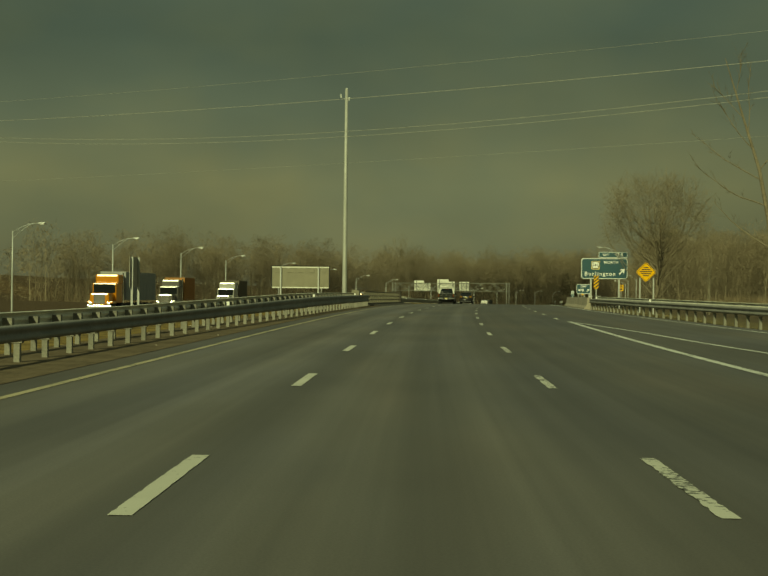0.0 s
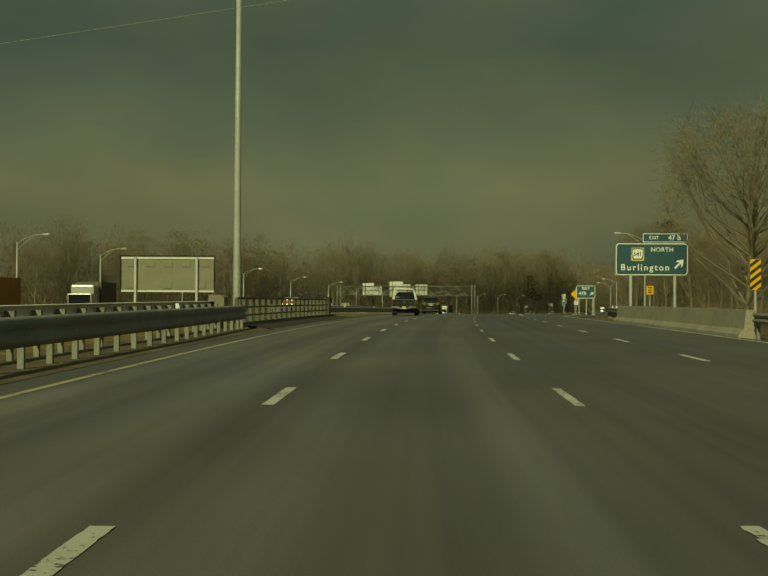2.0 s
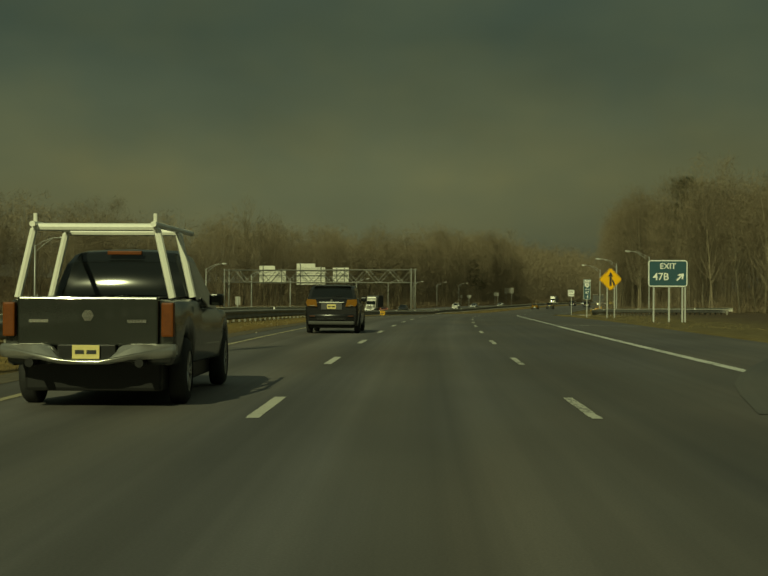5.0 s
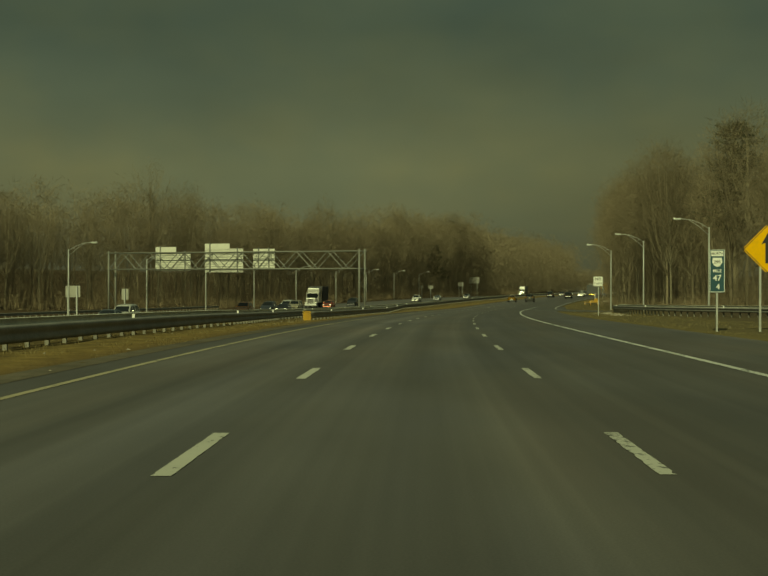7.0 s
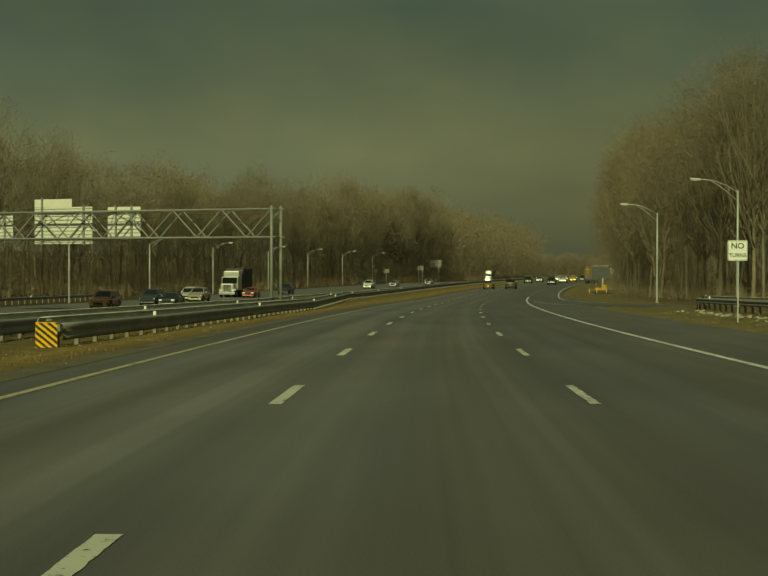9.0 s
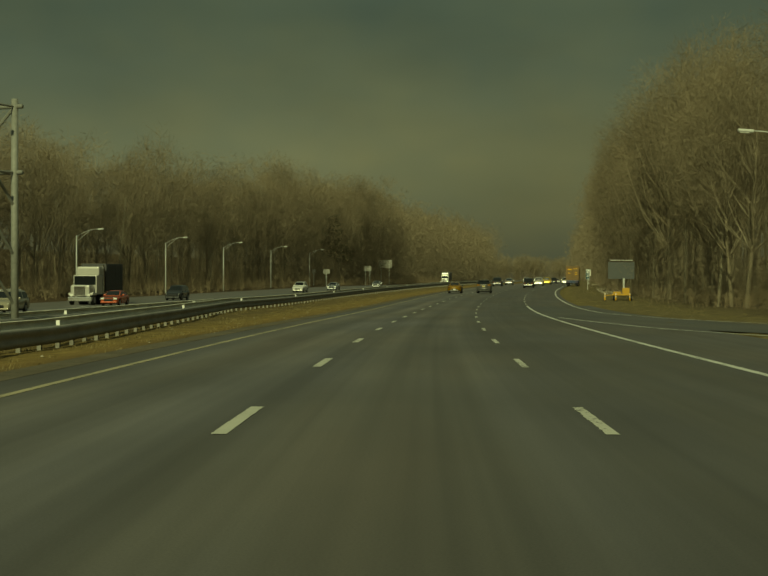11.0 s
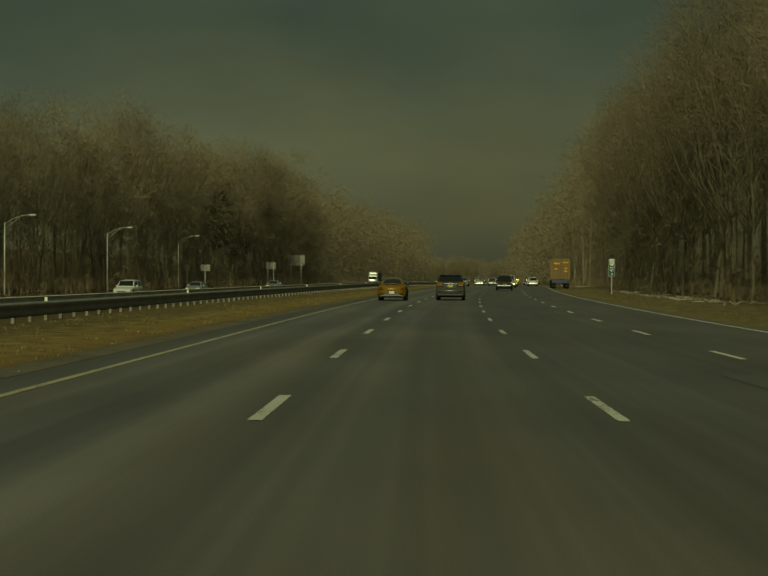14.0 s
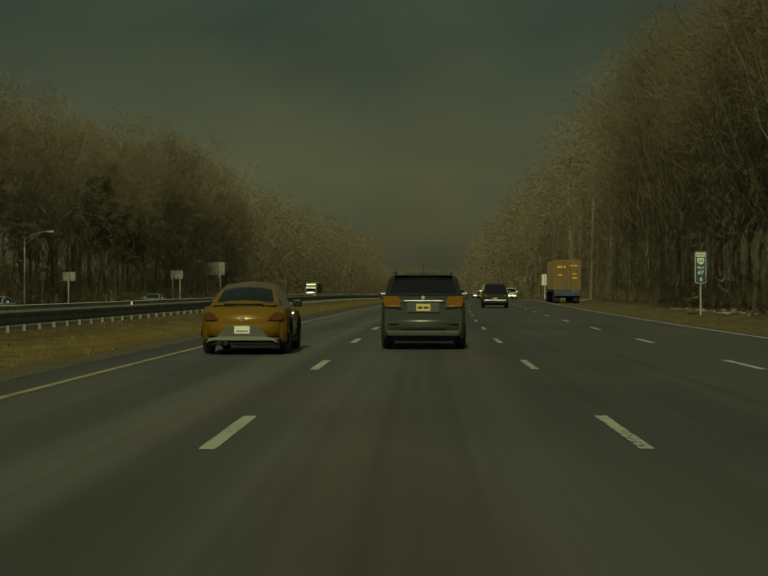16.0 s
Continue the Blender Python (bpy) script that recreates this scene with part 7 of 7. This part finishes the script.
def leaning_tree(at):
    """A tall sparse tree that leans over the slip lane, its long limbs all reaching towards the light."""
    r = random.Random(61)
    t = thing("bare_tree", at, "tall sparse leafless tree that leans towards the slip lane", "tree")
    tv, tf, cv, cf = [], [], [], []
    trunk = [Vector(p) for p in ((0.3, 0, -0.5), (0.0, 0.2, 3.0), (-0.35, 0.1, 6.5), (-1.0, 0.0, 9.8), (-2.0, 0.3, 13.2), (-3.2, 0.2, 17.0))]
    limb(tv, tf, trunk, [0.20, 0.18, 0.15, 0.11, 0.07, 0.02], 7)
    for f, dx, dy, dz, ln in ((0.30, -1.0, 0.2, 0.42, 4.6), (0.40, 0.9, 0.3, 0.7, 3.6), (0.46, -1.0, -0.2, 0.30, 5.6), (0.56, -0.9, 0.3, 0.55, 5.2), (0.60, 0.8, -0.2, 0.9, 4.4), (0.68, -0.8, -0.3, 0.8, 4.0),
                              (0.74, 0.25, 0.2, 1.0, 5.0), (0.80, -0.8, 0.2, 0.7, 3.0), (0.88, 0.3, -0.2, 1.0, 2.6)):
        p, _ = along_limb(trunk, f)
        pts, rr = grow(r, p, Vector((dx, dy, dz)), ln, 0.075 * (1.15 - f), 0.012, 6, 0.13, 0.07)
        limb(tv, tf, pts, rr, 5)
        for j in range(9):
            q, w = along_limb(pts, 0.25 + 0.74 * (j + r.random()) / 9)
            d = (w + Vector((r.uniform(-1, 1), r.uniform(-1, 1), r.uniform(-0.2, 1.0))) * 0.8).normalized()
            u = r.uniform(0.5, 1.5)
            sliver(cv, cf, q, d, u, 0.035, r)
            for _ in range(3):
                sliver(cv, cf, q + d * u * r.uniform(0.2, 0.8), (d + Vector((r.uniform(-1, 1), r.uniform(-1, 1), r.uniform(-0.3, 0.8))) * 0.8).normalized(), r.uniform(0.3, 0.7), 0.022, r)
    raw("trunk", tv, tf, M_BARK, t)
    raw("crown", cv, cf, M_TWIG, t)


leaning_tree(stand(96, 21.0, ground_up(96, 21.0)))
plant(8, 92, 25.5, 0.6, "thin bare tree beside the slip lane", group="")
plant(9, 128, 21.5, 0.42, "small pale-stemmed bare tree beside the slip lane", group="")
plant(10, 141, 23.0, 0.46, "small pale-stemmed bare tree beside the slip lane", group="")
count = 0
for row, gap, s0, s1 in ((0, 5.4, 250, 690),):
    s = s0
    while s < s1 and count < 140:
        lat = edge_right(s) + row + rng.uniform(-1.6, 2.2)
        if not 383 < s < 401:
            k = rng.randrange(7) if s < 405 else 13 + rng.randrange(3)
            plant(k, s, lat, size_right(s) * swell(s, 2.0) * rng.uniform(0.84, 1.06) * (22.5 / models[k][2]) ** 0.6, LABELS[k % 3])
            count += 1
        s += gap * rng.uniform(0.6, 1.4)
for row, gap, s0, s1 in ((0, 6.0, 335, 860),):
    s = s0
    while s < s1 and count < 260:
        lat = edge_left(s) - row - rng.uniform(-1.5, 2.5)
        k = rng.randrange(7)
        plant(k, s, lat, size_left(s) * swell(s, 5.0) * rng.uniform(0.80, 1.04) * (22.5 / models[k][2]) ** 0.6, LABELS[k % 3])
        count += 1
        s += gap * rng.uniform(0.6, 1.4)

for k in range(46):
    right = k % 2
    s = 330 + k * 7.6 + rng.uniform(-4, 4) if right else 430 + k * 8.0 + rng.uniform(-4, 4)
    lat = edge_right(s) - rng.uniform(0.5, 2.0) if right else edge_left(s) + rng.uniform(0.5, 2.5)
    if not 375 < s < 412:
        plant(9 + k % 3 % 2, s, lat, rng.uniform(0.7, 1.0), "slender pale-barked bare tree standing out at the wood's edge")
for k, (s, lat, size) in enumerate(((352, -92, 0.95), (470, -58.5, 1.12), (486, -57.5, 1.05), (596, -55, 1.2), (430, 27, 1.0), (517, 23.5, 1.12), (566, 22.5, 1.22), (604, 21.5, 1.25), (655, 21.5, 1.2))):
    plant(11 + k % 2, s, lat, size, "tall crooked leafless tree that rises above its neighbours")
for seed, s, lat, h in ((1, 722, -49.5, 17.5), (2, 406, 30.5, 22.0), (3, 745, -51.0, 15.0), (4, 452, 27.5, 20.0)):
    td, cd = pine_tree(seed, h)
    t = thing("pine_tree", stand(s, lat, ground_up(s, lat)), "dark green pine among the bare trees", "tree", "pines")
    raw("trunk", td[0], td[1], M_BARK, t)
    raw("crown", cd[0], cd[1], M_NEEDLE, t)


def far_woods():
    """The deeper woods: light trees, joined."""
    r = random.Random(5)
    tv, tf, cv, cf = [], [], [], []

    def light_tree(base, h, wide=1.0, twigs=330):
        lean = Vector((r.uniform(-.06, .06), r.uniform(-.06, .06), 1))
        top = base + lean * h * 0.84
        rad = (0.0075 if wide < 1.45 else 0.0045) * h
        limb(tv, tf, [base, base.lerp(top, 0.5), top], [rad, rad * 0.7, 0.02], 3)
        spread = r.uniform(0.25, 0.33)
        lobes = crown_lobes(r, h, spread, -0.75, 11)
        for c, q in lobes:
            tip = base + c
            p = base.lerp(top, min(0.92, max(0.25, c.z / h - r.uniform(0.25, 0.45))))
            d = tip - p
            sliver(cv, cf, p, d.normalized(), d.length, min(0.07, 0.07 * wide), r)
        for k in range(twigs):
            if k % (8 if wide < 1.45 else 3):
                p, d = lobe_twig(r, lobes)
            else:
                p, d = Vector((r.gauss(0, 0.12 * h), r.gauss(0, 0.12 * h), h * r.uniform(0.06, 0.5))), Vector((r.uniform(-1, 1), r.uniform(-1, 1), r.uniform(-0.2, 1.2))).normalized()
            ln = r.uniform(0.9, 2.1)
            sliver(cv, cf, base + p - d * ln, d, ln, 0.062 * wide, r)

    def fill(edge, side, size, s0, s1, gap, first_row, rows, depth, wide=1.0, twigs=330):
        s = s0
        while s < s1:
            for row in range(rows):
                lat = edge(s) + side * (first_row + row * depth + r.uniform(0, depth))
                ss = s + r.uniform(-gap, gap)
                light_tree(place(ss, lat, ground_up(ss, lat) - 0.3), 22.5 * size(s) * swell(s, 2.0 if side > 0 else 5.0) * r.uniform(0.72, 1.08), wide, twigs)
            s += gap

    fill(edge_right, 1, size_right, 95, 140, 6.0, 0, 3, 4.5, 1.1)
    fill(edge_right, 1, size_right, 140, 330, 3.6, 0, 4, 4.5, 0.8, 480)
    fill(edge_right, 1, size_right, 330, 500, 4.8, 3, 3, 5.0, 0.68, 560)
    fill(edge_right, 1, size_right, 500, 720, 5.0, 3, 3, 5.0, 0.36, 760)
    fill(edge_right, 1, size_right, 690, 850, 7.5, -3, 4, 5.0, 1.15, 900)
    fill(edge_right, 1, size_right, 850, 1100, 8.0, -3, 4, 5.0, 2.1, 560)
    fill(edge_right, 1, size_right, 1100, 1600, 12.0, -3, 4, 5.0, 3.4, 480)
    fill(edge_left, -1, size_left, 60, 320, 9.0, 0, 2, 8.0, 1.6)
    fill(edge_left, -1, size_left, 320, 440, 3.6, 2, 3, 6.0, 0.85, 640)
    fill(edge_left, -1, size_left, 420, 860, 5.0, 3, 3, 5.0, 0.8, 500)
    fill(edge_left, -1, size_left, 820, 1150, 8.0, -2, 4, 6.0, 2.3, 620)
    fill(edge_left, -1, size_left, 1150, 1600, 12.0, -2, 4, 6.0, 3.6, 500)
    # the low wooded rise that closes the view where the road bends away
    for _ in range(150):
        s, lat = r.uniform(1606, 1680), r.uniform(-60, 30)
        light_tree(place(s, lat, -1.0), 22 * r.uniform(0.8, 1.15), 3.0)
    t = thing("far_woods", Matrix.Identity(4), "deep leafless winter woodland on both sides of the motorway", "woods", kind="stuff")
    raw("trunks", tv, tf, M_BARK, t)
    raw("twigs", cv, cf, M_TWIG, t)


far_woods()


def undergrowth():
    """Dry brush and saplings along the wood's edges."""
    r = random.Random(8)
    v, f = [], []

    def clump(s, lat, h, n, thick):
        base = place(s, lat, ground_up(s, lat) - 0.1)
        for _ in range(n):
            p = base + Vector((r.gauss(0, 1.1), r.gauss(0, 1.1), 0))
            d = Vector((r.uniform(-.3, .3), r.uniform(-.3, .3), 1)).normalized()
            ln = h * r.uniform(0.5, 1.0)
            sliver(v, f, p, d, ln, 0.038 * thick, r)
            for _ in range(7):
                e = p + d * ln * r.uniform(0.08, 0.9)
                sliver(v, f, e, Vector((r.uniform(-1, 1), r.uniform(-1, 1), r.uniform(-0.1, 1.3))).normalized(), r.uniform(0.4, 1.1), 0.03 * thick, r)

    for edge, side, s0, s1 in ((edge_right, 1, 110, 900), (edge_left, -1, 310, 1000)):
        s = s0
        while s < s1:
            for row in range(6):
                tall = ((3.0 if s < 400 else 1.8) + 1.1 * row) if side > 0 else (3.6 + 1.5 * row)
                clump(s + r.uniform(-2, 2), edge(s) + side * (row * 2.8 - (1.0 if side > 0 else 5.5) + r.uniform(-1.3, 1.3)), r.uniform(1.4, tall), (11 if s > 380 else 9) if side > 0 else 8, 0.5 if side > 0 and s > 380 else 1.0)
            s += 2.0
    t = thing("undergrowth", Matrix.Identity(4), "dry brown brush and saplings along the wood's edge", "undergrowth", kind="stuff")
    raw("brush", v, f, M_BRUSH, t)


undergrowth()


def winter_grass():
    """Low dry tufts on the verges."""
    r = random.Random(21)
    v, f = [], []
    for s0, s1, lat0, lat1, n in ((164, 640, -12.8, -6.7, 7500), (230, 640, 10.6, 17.5, 5500), (20, 112, 11.6, 15.5, 500), (170, 300, -17.5, -11.5, 600)):
        for _ in range(n):
            s, lat = r.uniform(s0, s1), r.uniform(lat0, lat1)
            if noise.noise((s * 0.25, lat * 0.6, 9.0)) < -0.08 or (lat > 0 and 384 < s < 470 and lat < 10.6 + (470 - s) * 0.12):
                continue
            base = place(s, lat, ground_up(s, lat) - 0.01)
            h = r.uniform(0.04, 0.13)
            for _ in range(5):
                p = base + Vector((r.gauss(0, 0.09), r.gauss(0, 0.09), 0))
                sliver(v, f, p, Vector((r.uniform(-.7, .7), r.uniform(-.7, .7), 1)).normalized(), h * r.uniform(0.6, 1.3), 0.022, r)
    t = thing("dry_grass", Matrix.Identity(4), "short dry tan grass tufts along the verges", "grass", kind="stuff")
    raw("blades", v, f, M_GRASS, t)


winter_grass()


def litter():
    """Pale scraps and stones lying on the verges and the shoulder."""
    r = random.Random(33)
    v, f = [], []
    for _ in range(260):
        s = r.uniform(20, 620)
        lat = r.choice((r.uniform(-9.0, -5.9), r.uniform(9.9, 14.0), r.uniform(-9.0, -6.4)))
        c = place(s, lat, max(ground_up(s, lat), 0.0) + 0.01)
        k = r.uniform(0.012, 0.05)
        n = len(v)
        for dx, dy, dz in ((-1, -1, 0), (1, -0.7, 0), (0.8, 1, 0), (-0.9, 0.8, 0), (0, 0, 0.7)):
            v.append(c + Vector((dx * k * r.uniform(0.6, 1.3), dy * k * r.uniform(0.6, 1.3), dz * k - 0.01)))
        f += [(n, n + 1, n + 4), (n + 1, n + 2, n + 4), (n + 2, n + 3, n + 4), (n + 3, n, n + 4)]
    t = thing("roadside_litter", Matrix.Identity(4), "pale stones and scraps of litter on the verges", "litter", kind="stuff")
    raw("scraps", v, f, M_CONCRETE, t)


litter()


def rubble():
    """Pale broken stones and washed-out patches on the bank by the woods."""
    r = random.Random(44)
    v, f = [], []
    for s0, s1, lat0, lat1, n in ((540, 622, 15.6, 18.6, 620), (690, 760, 14.5, 17.0, 300), (352, 386, 13.4, 15.2, 120)):
        for _ in range(n):
            s, lat = r.uniform(s0, s1), r.uniform(lat0, lat1)
            if noise.noise((s * 0.2, lat * 0.9, 2.0)) < -0.05:
                continue
            c = place(s, lat, ground_up(s, lat))
            k = r.uniform(0.04, 0.16)
            q = len(v)
            for dx, dy, dz in ((-1, -1, -0.2), (1, -0.7, -0.2), (0.8, 1, -0.2), (-0.9, 0.8, -0.2), (-0.4, -0.4, 0.5), (0.5, -0.3, 0.6), (0.1, 0.5, 0.5)):
                v.append(c + Vector((dx * r.uniform(0.7, 1.3), dy * r.uniform(0.7, 1.3), dz * r.uniform(0.6, 1.2))) * k)
            f += [(q, q + 1, q + 5, q + 4), (q + 1, q + 2, q + 6, q + 5), (q + 2, q + 3, q + 6), (q + 3, q, q + 4, q + 6), (q + 4, q + 5, q + 6)]
    t = thing("rubble", Matrix.Identity(4), "pale broken stones scattered on the bank below the woods", "rubble", kind="stuff")
    raw("stones", v, f, M_CONCRETE, t)


rubble()
